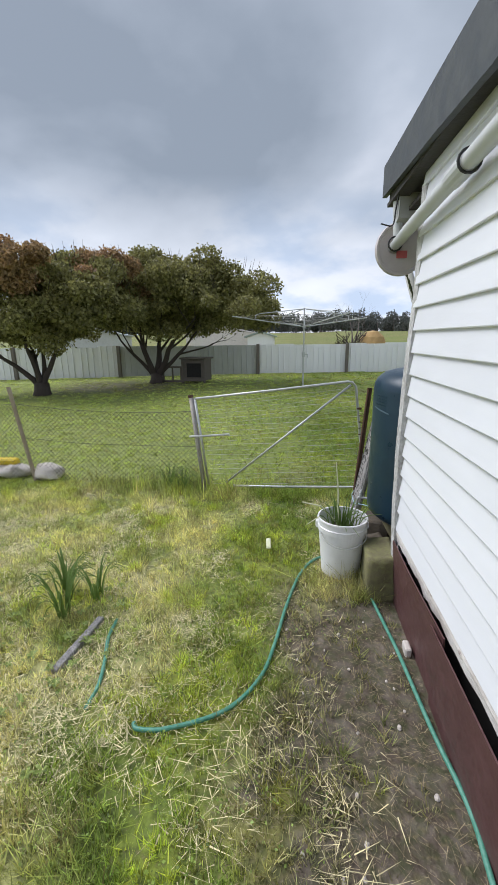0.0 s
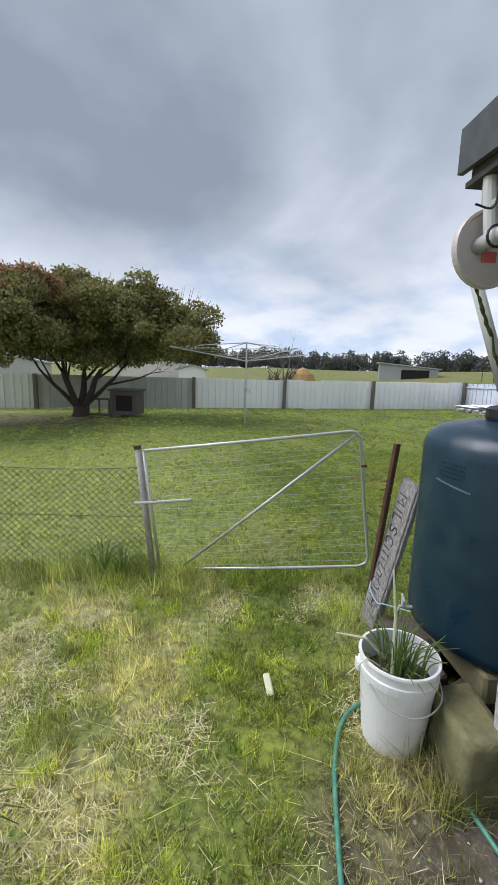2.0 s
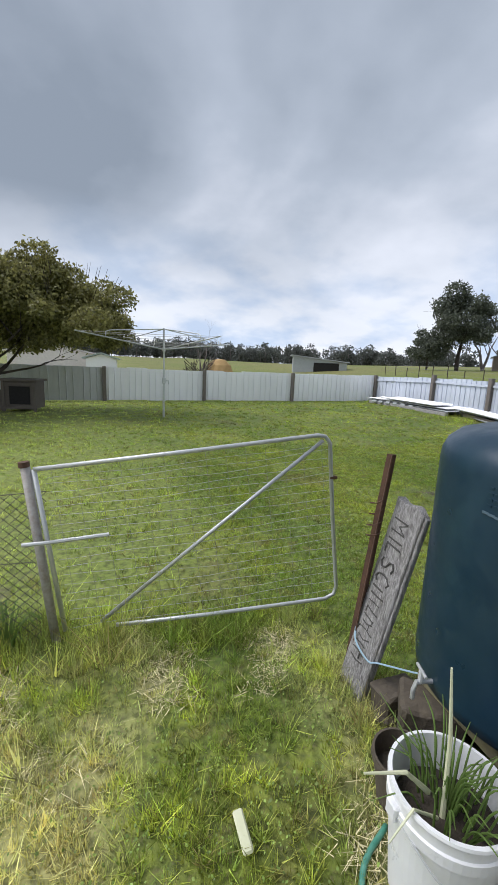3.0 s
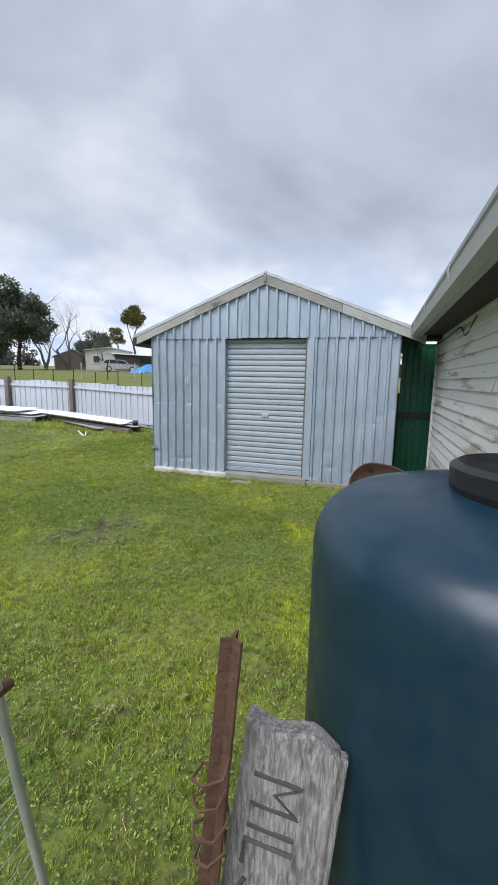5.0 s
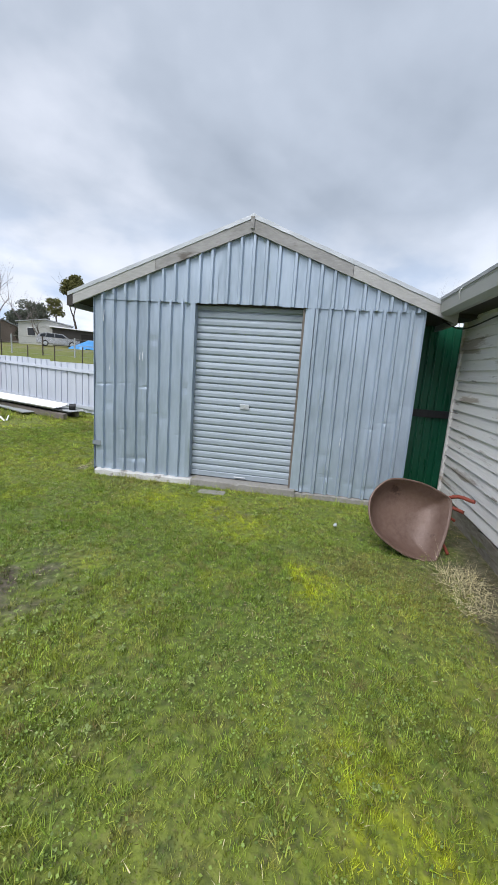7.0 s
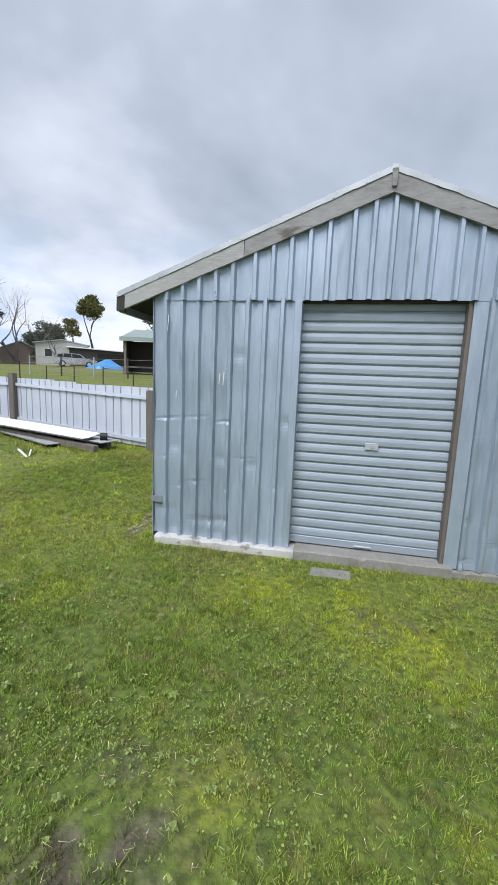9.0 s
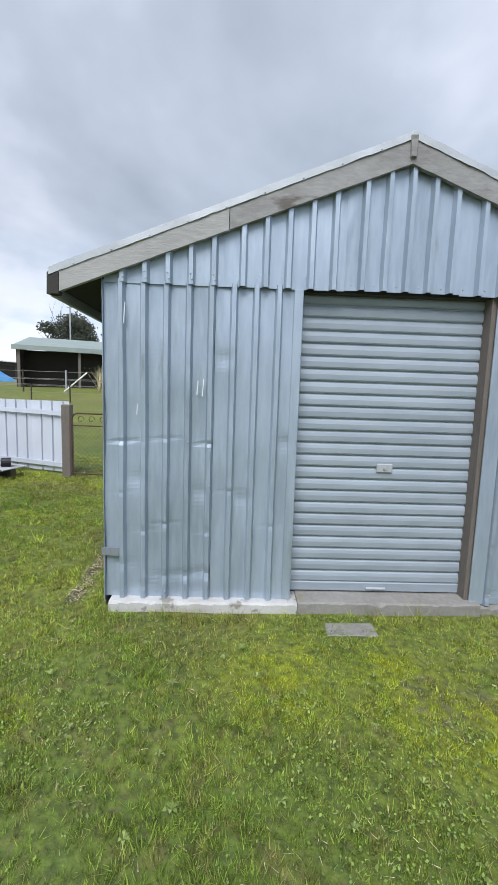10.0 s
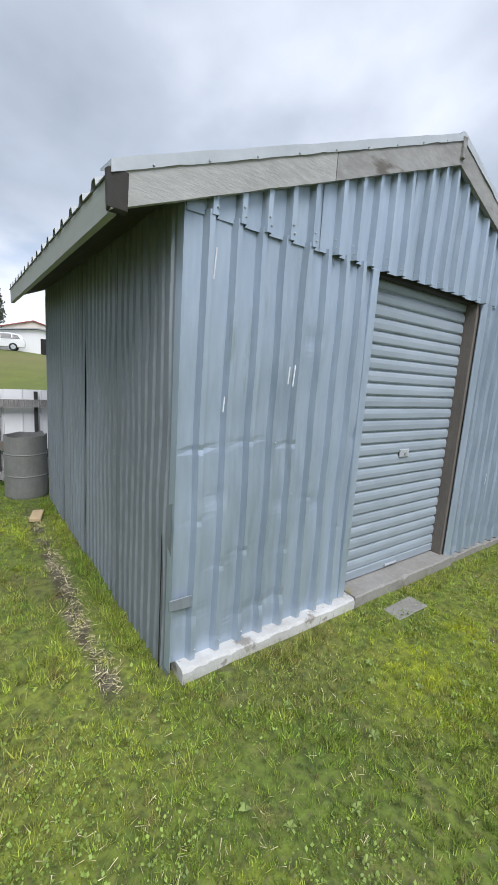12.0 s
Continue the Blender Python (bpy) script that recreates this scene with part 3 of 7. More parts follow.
def terrain(x, y):
    x, y = np.asarray(x, float), np.asarray(y, float)
    z = 0.15 * np.exp(-((x - 12.2) ** 2 + (y - 15.5) ** 2) / (2 * 3.2 ** 2))
    ease = lambda d: np.where(d > 0, np.sqrt(d * d + 9) - 3, 0)
    z = z + smooth01(-14, 4, y) * (0.105 * ease(np.minimum(x, 30) - 12.5) + 0.045 * ease(np.minimum(x, 90) - 30))
    z = z + 0.02 * ease(np.minimum(y, 260) - 22) * smooth01(60, 0, x - 12)
    return z


def gz(x, y):
    return float(terrain(x, y))


def trapezoid(width, height_fn, pitch, rib, depth, y0=0.0):
    """Profile of a ribbed sheet across its width: (along, out) pairs."""
    pts, u = [], 0.0
    while u < width - 1e-6:
        for a, o in ((0.0, 0.0), (pitch - rib, 0.0), (pitch - rib * 0.75, depth), (pitch - rib * 0.25, depth)):
            if u + a <= width + 1e-6:
                pts.append((u + a, o))
        u += pitch
    pts.append((width, 0.0))
    return pts


def ribbed(name, origin, along, out, width, z0, z1, pitch, rib, depth, material, parent, label="", rows=1, dent=0.0, seed=0.0, dings=()):
    """A ribbed metal sheet standing on the line from origin; z0 and z1 may be functions of the distance along it."""
    o, al, ou = Vector(origin), Vector(along).normalized(), Vector(out).normalized()
    prof = trapezoid(width, None, pitch, rib, depth)
    verts, faces = [], []
    n = len(prof)
    for back in (0, 1):
        for k in range(rows + 1):
            for a, d in prof:
                lo = z0(a) if callable(z0) else z0
                hi = z1(a) if callable(z1) else z1
                z = lo + (hi - lo) * k / rows
                dn = 0.0
                if dent:
                    dn = dent * noise.noise(Vector((a * 3 + seed, z * 2, seed)))
                for da, dz, deep, ha, hz in dings:
                    dn -= deep * math.exp(-((a - da) / ha) ** 2 - ((z - dz) / hz) ** 2)
                p = o + al * a + ou * (d + dn - back * 0.0015)
                verts.append((p.x, p.y, z))
    off = (rows + 1) * n
    for k in range(rows):
        for i in range(n - 1):
            a = k * n + i
            faces.append((a, a + 1, a + n + 1, a + n))
            faces.append((off + a, off + a + n, off + a + n + 1, off + a + 1))
    for i in range(n - 1):
        faces.append((i + 1, i, off + i, off + i + 1))
        t = rows * n + i
        faces.append((t, t + 1, off + t + 1, off + t))
    return raw(name, verts, faces, material, parent, label)


# ---- ground ----
def make_ground():
    def axis(lo, hi, step, far):
        a = list(np.arange(lo, hi + 1e-6, step))
        s, v = step, hi
        while v < far:
            s *= 1.16
            v += s
            a.append(v)
        s, v = step, lo
        left = []
        while v > -far:
            s *= 1.16
            v -= s
            left.append(v)
        return np.array(left[::-1] + a)
    xs, ys = axis(-3.2, 8, 0.1, 900), axis(-0.6, 8.5, 0.1, 900)
    X, Y = np.meshgrid(xs, ys)
    Z = terrain(X, Y)
    for i in range(len(ys)):
        for j in range(len(xs)):
            if -5 < X[i, j] < 14 and -3 < Y[i, j] < 22:
                Z[i, j] += 0.012 * (noise.noise(Vector((X[i, j] * 2.2, Y[i, j] * 2.2, 0))) - 0.6) + 0.006 * noise.noise(Vector((X[i, j] * 7, Y[i, j] * 7, 3)))
    V = np.stack([X, Y, Z], -1).reshape(-1, 3)
    n = len(xs)
    F = [(i * n + j, i * n + j + 1, (i + 1) * n + j + 1, (i + 1) * n + j) for i in range(len(ys) - 1) for j in range(n - 1)]
    g = raw("ground", V, F, GROUND, smooth=True)
    tagged(g, "mown green lawn with yellow moss, dry cut straw and bare soil", "ground", kind="structure")


make_ground()


# ---- house ----
def weatherboard(name, p, q, z, h, out, material, parent, lap=0.018):
    """One sloping lap board from p to q, its lower edge standing out."""
    p, q, o = Vector((*p, 0)), Vector((*q, 0)), Vector((*out, 0))
    bm = bmesh.new()
    prof = ((0.0, z + h + 0.012), (0.002, z + h + 0.012), (lap, z + 0.004), (lap - 0.002, z), (0.0, z))
    a = [bm.verts.new((p + o * d) + Vector((0, 0, zz))) for d, zz in prof]
    b = [bm.verts.new((q + o * d) + Vector((0, 0, zz))) for d, zz in prof]
    n = len(prof)
    for k in range(n):
        bm.faces.new((a[k], a[(k + 1) % n], b[(k + 1) % n], b[k]))
    bm.faces.new(a[::-1]); bm.faces.new(b)
    bmesh.ops.recalc_face_normals(bm, faces=bm.faces)
    return part(name, bm, material, parent)


def base_rail():
    """A rotten timber rail under the boards with a chewed lower edge."""
    bm = bmesh.new()
    rows = []
    for i in range(169):
        y = -6 + 8.42 * i / 168
        low = 0.385 + 0.03 * noise.noise(Vector((y * 5, 1, 0))) + 0.02 * noise.noise(Vector((y * 19, 4, 0)))
        f = 0.99 + 0.004 * noise.noise(Vector((y * 9, 2, 0)))
        rows.append([bm.verts.new(v) for v in ((f, y, 0.454), (f - 0.003, y, 0.43), (f + 0.004, y, low), (1.035, y, low), (1.035, y, 0.454))])
    for a, b in zip(rows, rows[1:]):
        for k in range(5):
            bm.faces.new((a[k], a[(k + 1) % 5], b[(k + 1) % 5], b[k]))
    bm.faces.new(rows[0]); bm.faces.new(rows[-1][::-1])
    bmesh.ops.recalc_face_normals(bm, faces=bm.faces)
    return bm


def make_house():
    w = part("wall_west", boxed(1.0, 1.12, -6, 2.45, 0.44, 2.5), SOFFIT)
    tagged(w, "white weatherboard end wall of the old house", "wall", kind="structure")
    z, k = 0.455, 0
    while z < 2.24:
        weatherboard("weatherboard", (0.999, -6), (0.999, 2.435), z, 0.107, (-1, 0), BOARD_WHITE, w)
        z += 0.107
    n = part("wall_north", boxed(1.125, 6.62, 2.33, 2.445, 0.14, 2.5), SOFFIT)
    tagged(n, "weathered white weatherboard wall with peeling paint", "wall", kind="structure")
    rnd = random.Random(4)
    z = 0.19
    while z < 2.14:
        cut = rnd.uniform(2.6, 5.6)
        weatherboard("weatherboard", (1.02, 2.446), (cut - 0.003, 2.446), z + rnd.uniform(-0.005, 0.004), 0.107, (0, 1), BOARD_OLD, n, rnd.uniform(0.02, 0.03))
        weatherboard("weatherboard", (cut + 0.003, 2.446), (6.62, 2.446), z + rnd.uniform(-0.006, 0.004), 0.107, (0, 1), BOARD_OLD, n, rnd.uniform(0.02, 0.03))
        z += 0.107
    for x0, x1, top, lean in ((1.1, 2.35, 0.18, 0.0), (2.37, 3.3, 0.165, 0.02), (3.33, 4.55, 0.185, 0.005), (4.6, 5.4, 0.16, 0.015), (5.42, 6.5, 0.185, 0.0)):
        bm = boxed(x0, x1, 2.41 + lean, 2.452 + lean, -0.02, top)
        bmesh.ops.subdivide_edges(bm, edges=[e for e in bm.edges if e.calc_length() > 0.5], cuts=24, use_grid_fill=True)
        bmesh.ops.subdivide_edges(bm, edges=[e for e in bm.edges if e.calc_length() > 0.12], cuts=3, use_grid_fill=True)
        part("base_board", noisy(noisy(bm, 0.014, 5, x0), 0.006, 21), BARE_BASE, n, "mossy rotten timber base board")
    part("corner_stop", boxed(6.6, 6.645, 2.425, 2.486, 0.15, 2.2, 0.004), BOARD_OLD, n, "white timber corner stop")
    for nm, dims in (("wall_east", (6.5, 6.615, -6, 2.32, 0.1, 2.5)), ("wall_south", (1.0, 6.62, -6.12, -6.0, 0.0, 2.5))):
        tagged(part(nm, boxed(*dims), FARWALL), "plain outer wall of the old house", "wall", kind="structure")
    # black sheet that stands for the darkness under the floor
    part("stud", boxed(1.06, 1.1, -6, 2.4, 0.0, 0.44), DARK, w)
    # corner strip, bowed and peeling
    bm = bmesh.new()
    rows = []
    for i in range(25):
        zz = 0.2 + i / 24 * 1.98
        b = 0.022 * math.sin(min(1.0, i / 18) * math.pi) + 0.004 * noise.noise(Vector((zz * 6, 0, 0)))
        rows.append([bm.verts.new(v) for v in ((0.986 - b, 2.40, zz), (0.984 - b, 2.462, zz), (1.0, 2.468, zz), (1.0, 2.40, zz))])
    for a, b in zip(rows, rows[1:]):
        for k in range(4):
            bm.faces.new((a[k], a[(k + 1) % 4], b[(k + 1) % 4], b[k]))
    bmesh.ops.recalc_face_normals(bm, faces=bm.faces)
    part("corner_strip", bm, CORNER, w, "mottled grey and white peeling corner strip")
    # skirting sheets leaning against the sub-floor
    for k, (y0, y1, x1, z1) in enumerate(((1.62, 2.4, 0.972, 0.405), (-1.2, 1.72, 0.958, 0.395), (-5.5, -1.25, 0.965, 0.38))):
        bm = bmesh.new()
        vs = [bm.verts.new(v) for v in ((x1 + 0.03, y0, -0.02), (x1 + 0.03, y1, -0.02), (x1, y1, z1 * 0.96), (x1 - 0.012, (y0 + y1) / 2, z1), (x1, y0, z1 * 0.98))]
        f = bm.faces.new(vs)
        r = bmesh.ops.extrude_face_region(bm, geom=[f])
        bmesh.ops.translate(bm, verts=[v for v in r["geom"] if isinstance(v, bmesh.types.BMVert)], vec=(0.006, 0, 0))
        bmesh.ops.recalc_face_normals(bm, faces=bm.faces)
        part("skirting_sheet", bm, MAROON, w, "maroon painted skirting sheet")
    tagged(part("baseboard", base_rail(), RAIL), "flaking white timber base rail", "trim", kind="structure")
    # roof, fascia and gutter
    r = thing("roof", "low dark roof edge with weathered gutter", "roof", kind="structure")
    bm = bmesh.new()
    vs = [(0.93, 2.86, 2.262), (6.3, 2.86, 2.262), (6.3, -6.0, 3.7), (0.93, -6.0, 3.7)]
    lo = [bm.verts.new(v) for v in vs]
    hi = [bm.verts.new((x, y, z + 0.03)) for x, y, z in vs]
    bm.faces.new(lo[::-1]); bm.faces.new(hi)
    for k in range(4):
        bm.faces.new((lo[k], lo[(k + 1) % 4], hi[(k + 1) % 4], hi[k]))
    part("roof_sheet", bm, FARTIN, r)
    bm = bmesh.new()
    prof = [(2.95, 2.275, 2.435), (2.1, 2.225, 2.42), (1.6, 2.185, 2.41), (-6.0, 2.15, 2.42)]
    cols = [[bm.verts.new(v) for v in ((0.90, y, a), (0.925, y, a), (0.925, y, b), (0.90, y, b))] for y, a, b in prof]
    for a, b in zip(cols, cols[1:]):
        for k in range(4):
            bm.faces.new((a[k], a[(k + 1) % 4], b[(k + 1) % 4], b[k]))
    bm.faces.new(cols[0]); bm.faces.new(cols[-1][::-1])
    bmesh.ops.recalc_face_normals(bm, faces=bm.faces)
    part("fascia", bm, FASCIA, r, "dark grey weathered fascia board")
    # eave undersides painted near-black to stand for their shade
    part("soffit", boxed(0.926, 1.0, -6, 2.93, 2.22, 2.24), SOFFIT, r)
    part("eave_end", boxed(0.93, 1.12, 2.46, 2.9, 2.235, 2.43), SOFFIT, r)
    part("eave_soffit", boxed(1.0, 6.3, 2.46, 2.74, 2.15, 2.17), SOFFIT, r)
    # added dark block that stands for the shade between house eave and shed
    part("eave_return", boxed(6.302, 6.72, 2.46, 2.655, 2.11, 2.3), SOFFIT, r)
    bm = bmesh.new()
    gp = [(2.74, 2.24), (2.74, 2.115), (2.80, 2.105), (2.852, 2.135), (2.858, 2.235), (2.868, 2.25), (2.85, 2.25), (2.84, 2.15), (2.79, 2.125), (2.752, 2.13), (2.752, 2.24)]
    A = [bm.verts.new((0.95, y, z)) for y, z in gp]
    B = [bm.verts.new((6.2, y, z)) for y, z in gp]
    for k in range(len(gp)):
        bm.faces.new((A[k], A[(k + 1) % len(gp)], B[(k + 1) % len(gp)], B[k]))
    bm.faces.new(A); bm.faces.new(B[::-1])
    bmesh.ops.recalc_face_normals(bm, faces=bm.faces)
    part("gutter", bm, GUTTER, r, "weathered off-white metal gutter")
    for x in (3.3, 4.6, 5.6):
        part("gutter_bracket", tube(bmesh.new(), [(x, 2.74, 2.25), (x, 2.80, 2.262), (x, 2.868, 2.255), (x, 2.875, 2.22), (x, 2.865, 2.17)], 0.006, 6), GALV, r)
    tagged(part("cable", tube(bmesh.new(), curve_pts([(6.5, 2.75, 2.1), (6.2, 2.62, 1.99), (5.7, 2.5, 2.06), (5.1, 2.47, 2.1), (4.8, 2.47, 1.99), (4.4, 2.47, 2.11)]), 0.007, 6), BLACK), "dark sagging cable under the eave", "cable")


make_house()


def make_pipes():
    p = thing("rain_pipe", "grey plastic rainwater pipe strapped along the wall", "pipe")
    part("pipe", tube(bmesh.new(), [(0.94, -3, 2.12), (0.94, 1.6, 2.045), (0.94, 2.5, 1.995), (0.96, 2.86, 1.99)], 0.029, 16), PVC, p, smooth=True)
    part("pipe_collar", tube(bmesh.new(), [(0.94, 1.8, 2.034), (0.94, 1.93, 2.027)], 0.035, 16), PVC, p)
    for y in (1.79, 2.72):
        part("strap", tube(bmesh.new(), [(0.94 + 0.036 * math.cos(a), y, 2.035 - (y - 1.79) * 0.053 + 0.036 * math.sin(a)) for a in [i * 0.45 for i in range(15)]], 0.005, 5), BLACK, p)
    part("strap_wire", tube(bmesh.new(), curve_pts([(0.86, 2.74, 2.09), (0.92, 2.73, 2.08), (0.93, 2.72, 2.16), (0.94, 2.7, 2.26)]), 0.004, 5), BLACK, p)
    # round stop end
    bm = lathe(bmesh.new(), [(0.0, 0.0), (0.125, 0.0), (0.13, 0.012), (0.142, 0.014), (0.146, 0.0), (0.146, -0.012), (0.0, -0.012)], 40)
    bmesh.ops.transform(bm, matrix=pose(1.005, 2.86, 1.985, 90, 0, 4), verts=bm.verts)
    part("stop_end", bm, LID, p, "faded round plastic stop end", smooth=False)
    bm = boxed(-0.03, 0.03, -0.02, 0.02, 0.0, 0.003, bevel=0.0)
    bmesh.ops.transform(bm, matrix=pose(1.01, 2.859, 1.955, 90, 0, 4) @ pose(0, 0, 0.0), verts=bm.verts)
    part("mark", bm, RED, p, "faded red mark")
    d = thing("tank_downpipe", "stained plastic downpipe with elbow feeding the tank", "pipe")
    part("elbow", tube(bmesh.new(), curve_pts([(1.9, 2.80, 2.2), (1.48, 2.93, 2.17), (1.19, 3.05, 2.15), (1.1, 3.08, 2.12), (1.068, 3.085, 2.05), (1.072, 3.08, 2.0)], 6), 0.027, 16), PVC, d, smooth=True)
    part("collar", tube(bmesh.new(), [(1.068, 3.084, 2.05), (1.074, 3.08, 1.99)], 0.032, 16), PVC, d)
    part("collar", tube(bmesh.new(), [(1.23, 3.035, 2.154), (1.175, 3.056, 2.147)], 0.032, 16), PVC, d)
    part("downpipe", tube(bmesh.new(), [(1.073, 3.08, 2.0), (1.27, 2.98, 1.36)], 0.026, 16), PVC_DIRTY, d, "plastic downpipe streaked with dark moss", smooth=True)
    bm = bmesh.new()
    for k in range(90):
        f = k / 89
        c = Vector((1.073, 3.08, 2.0)).lerp(Vector((1.27, 2.98, 1.36)), f) + Vector((-0.65 + 0.75 * f + 0.25 * noise.noise(Vector((f * 9, 7, 0))), -0.55, -0.12)).normalized() * 0.0235
        r = 0.006 + 0.008 * abs(noise.noise(Vector((f * 14, 3, 1))))
        q = bmesh.ops.create_icosphere(bm, subdivisions=1, radius=1.0)
        for v in q["verts"]:
            v.co = Vector((c.x + v.co.x * r, c.y + v.co.y * r, c.z + v.co.z * 0.016))
    part("moss_streak", noisy(bm, 0.004, 45), MOSS_DARK, d, "dark green moss streak")
    part("vent_pipe", tube(bmesh.new(), [(0.97, 2.8, 2.0), (0.96, 2.83, 2.24)], 0.025, 12), PVC, d)


make_pipes()


def make_tank():
    cx, cy, r, z0 = 1.36, 2.945, 0.43, 0.33
    t = thing("water_tank", "dark blue-green plastic water tank on old sleepers", "water tank", cx, cy, z0)
    body = [(r - 0.03, 0.0), (r - 0.005, 0.02), (r, 0.06), (r, 0.84), (r - 0.004, 0.875), (r - 0.02, 0.91), (r - 0.06, 0.945), (r - 0.13, 0.965), (0.15, 0.99), (0.0, 0.995)]
    part("body", lathe(bmesh.new(), body, 72), TANK, t, smooth=True)
    part("inlet", lathe(bmesh.new(), [(0.16, 0.985), (0.165, 1.0), (0.165, 1.035), (0.15, 1.045), (0.13, 1.03), (0.0, 1.025)], 32, -0.03, -0.01), BLACK, t, "dark inlet strainer", smooth=False)
    bm = bmesh.new()
    for k in range(9):
        ang = math.pi + 0.1 + k * 0.045
        u = Vector((math.cos(ang), math.sin(ang), 0))
        bmesh.ops.create_cube(bm, size=1, matrix=Matrix.Translation(u * (r + 0.0005) + Vector((0, 0, 0.735 - k * 0.0025))) @ Matrix.Rotation(ang, 4, "Z") @ Matrix.Diagonal((0.004, 0.021, 0.007, 1)))
    part("moulded_bar", bm, TANKMARK, t, "raised moulded bar")
    bm = bmesh.new()
    for k in range(7):
        for row in range(4):
            ang = math.pi + 0.12 + k * 0.045
            u = Vector((math.cos(ang), math.sin(ang), 0))
            bmesh.ops.create_cube(bm, size=1, matrix=Matrix.Translation(u * (r + 0.0005) + Vector((0, 0, 0.76 + row * 0.018))) @ Matrix.Rotation(ang, 4, "Z") @ Matrix.Diagonal((0.003, 0.014, 0.006, 1)))
    part("moulded_label", bm, TANK, t, "moulded writing panel")
    u = Vector((-0.985, 0.16, 0))
    tp = part("tap", tube(bmesh.new(), [u * (r - 0.02) + Vector((0, 0, 0.06)), u * (r + 0.06) + Vector((0, 0, 0.06)), u * (r + 0.068) + Vector((0, 0, 0.03)), u * (r + 0.068) + Vector((0, 0, -0.005))], 0.0085, 10), GALV, t, "dull grey metal tap")
    part("tap_handle", tube(bmesh.new(), [u * (r + 0.045) + Vector((-0.01, -0.035, 0.105)), u * (r + 0.045) + Vector((0.01, 0.035, 0.105))], 0.006, 8), GALV, tp)
    part("tap_stem", tube(bmesh.new(), [u * (r + 0.045) + Vector((0, 0, 0.06)), u * (r + 0.045) + Vector((0, 0, 0.105))], 0.009, 8), PVC, tp)
    # stand
    for k, (x, w) in enumerate(((1.12, 0.13), (1.3, 0.18), (1.5, 0.2), (1.68, 0.12))):
        s = part("sleeper", noisy(boxed(x - w / 2, x + w / 2, 2.62, 3.22, 0.2, 0.328, bevel=0.012), 0.006, 6, k), MOSSY)
        tagged(s, "mossy old timber sleeper under the tank", "sleeper", group="tank stand")
    bm = boxed(0.85, 1.02, 2.39, 2.66, -0.02, 0.27)
    bmesh.ops.subdivide_edges(bm, edges=list(bm.edges), cuts=6, use_grid_fill=True)
    noisy(noisy(bm, 0.022, 5, 9), 0.008, 22, 2)
    s = part("sleeper", bm, MOSSYBLOCK, smooth=True)
    tagged(s, "mossy squared timber block at the house corner", "sleeper", group="tank stand")
    for k, (x, y, a, b, c) in enumerate(((1.05, 3.12, 0.11, 0.13, 0.115), (1.02, 3.28, 0.1, 0.09, 0.07), (1.3, 3.2, 0.14, 0.1, 0.115), (1.6, 3.1, 0.14, 0.14, 0.115), (1.15, 2.75, 0.12, 0.1, 0.115), (1.55, 2.72, 0.14, 0.1, 0.115), (0.95, 2.86, 0.08, 0.1, 0.1), (0.92, 3.05, 0.06, 0.08, 0.05))):
        bm = boxed(-a, a, -b * 0.7, b * 0.7, -0.03, c * 1.72, 0.012)
        bmesh.ops.subdivide_edges(bm, edges=[e for e in bm.edges if e.calc_length() > 0.05], cuts=3, use_grid_fill=True)
        noisy(noisy(bm, 0.02, 8, k * 3.1), 0.007, 31, k)
        bmesh.ops.transform(bm, matrix=pose(x, y, 0, 0, 0, 37 * k % 90 - 30), verts=bm.verts)
        tagged(part("stone", bm, ROCK), "rough brown stone block propping the tank stand", "stone", group="tank stand stones")
    srnd = random.Random(12)
    for k in range(20):
        x, y, r = srnd.uniform(0.93, 1.3), srnd.uniform(2.72, 3.34), srnd.uniform(0.022, 0.055)
        tagged(part("stone", noisy(rock(bmesh.new(), x, y, 0, r * srnd.uniform(0.8, 1.4), r, r * 0.7, 50 + k * 1.9), 0.008, 30, k), ROCK), "small broken stone under the tank stand", "stone", group="tank stand stones")


make_tank()


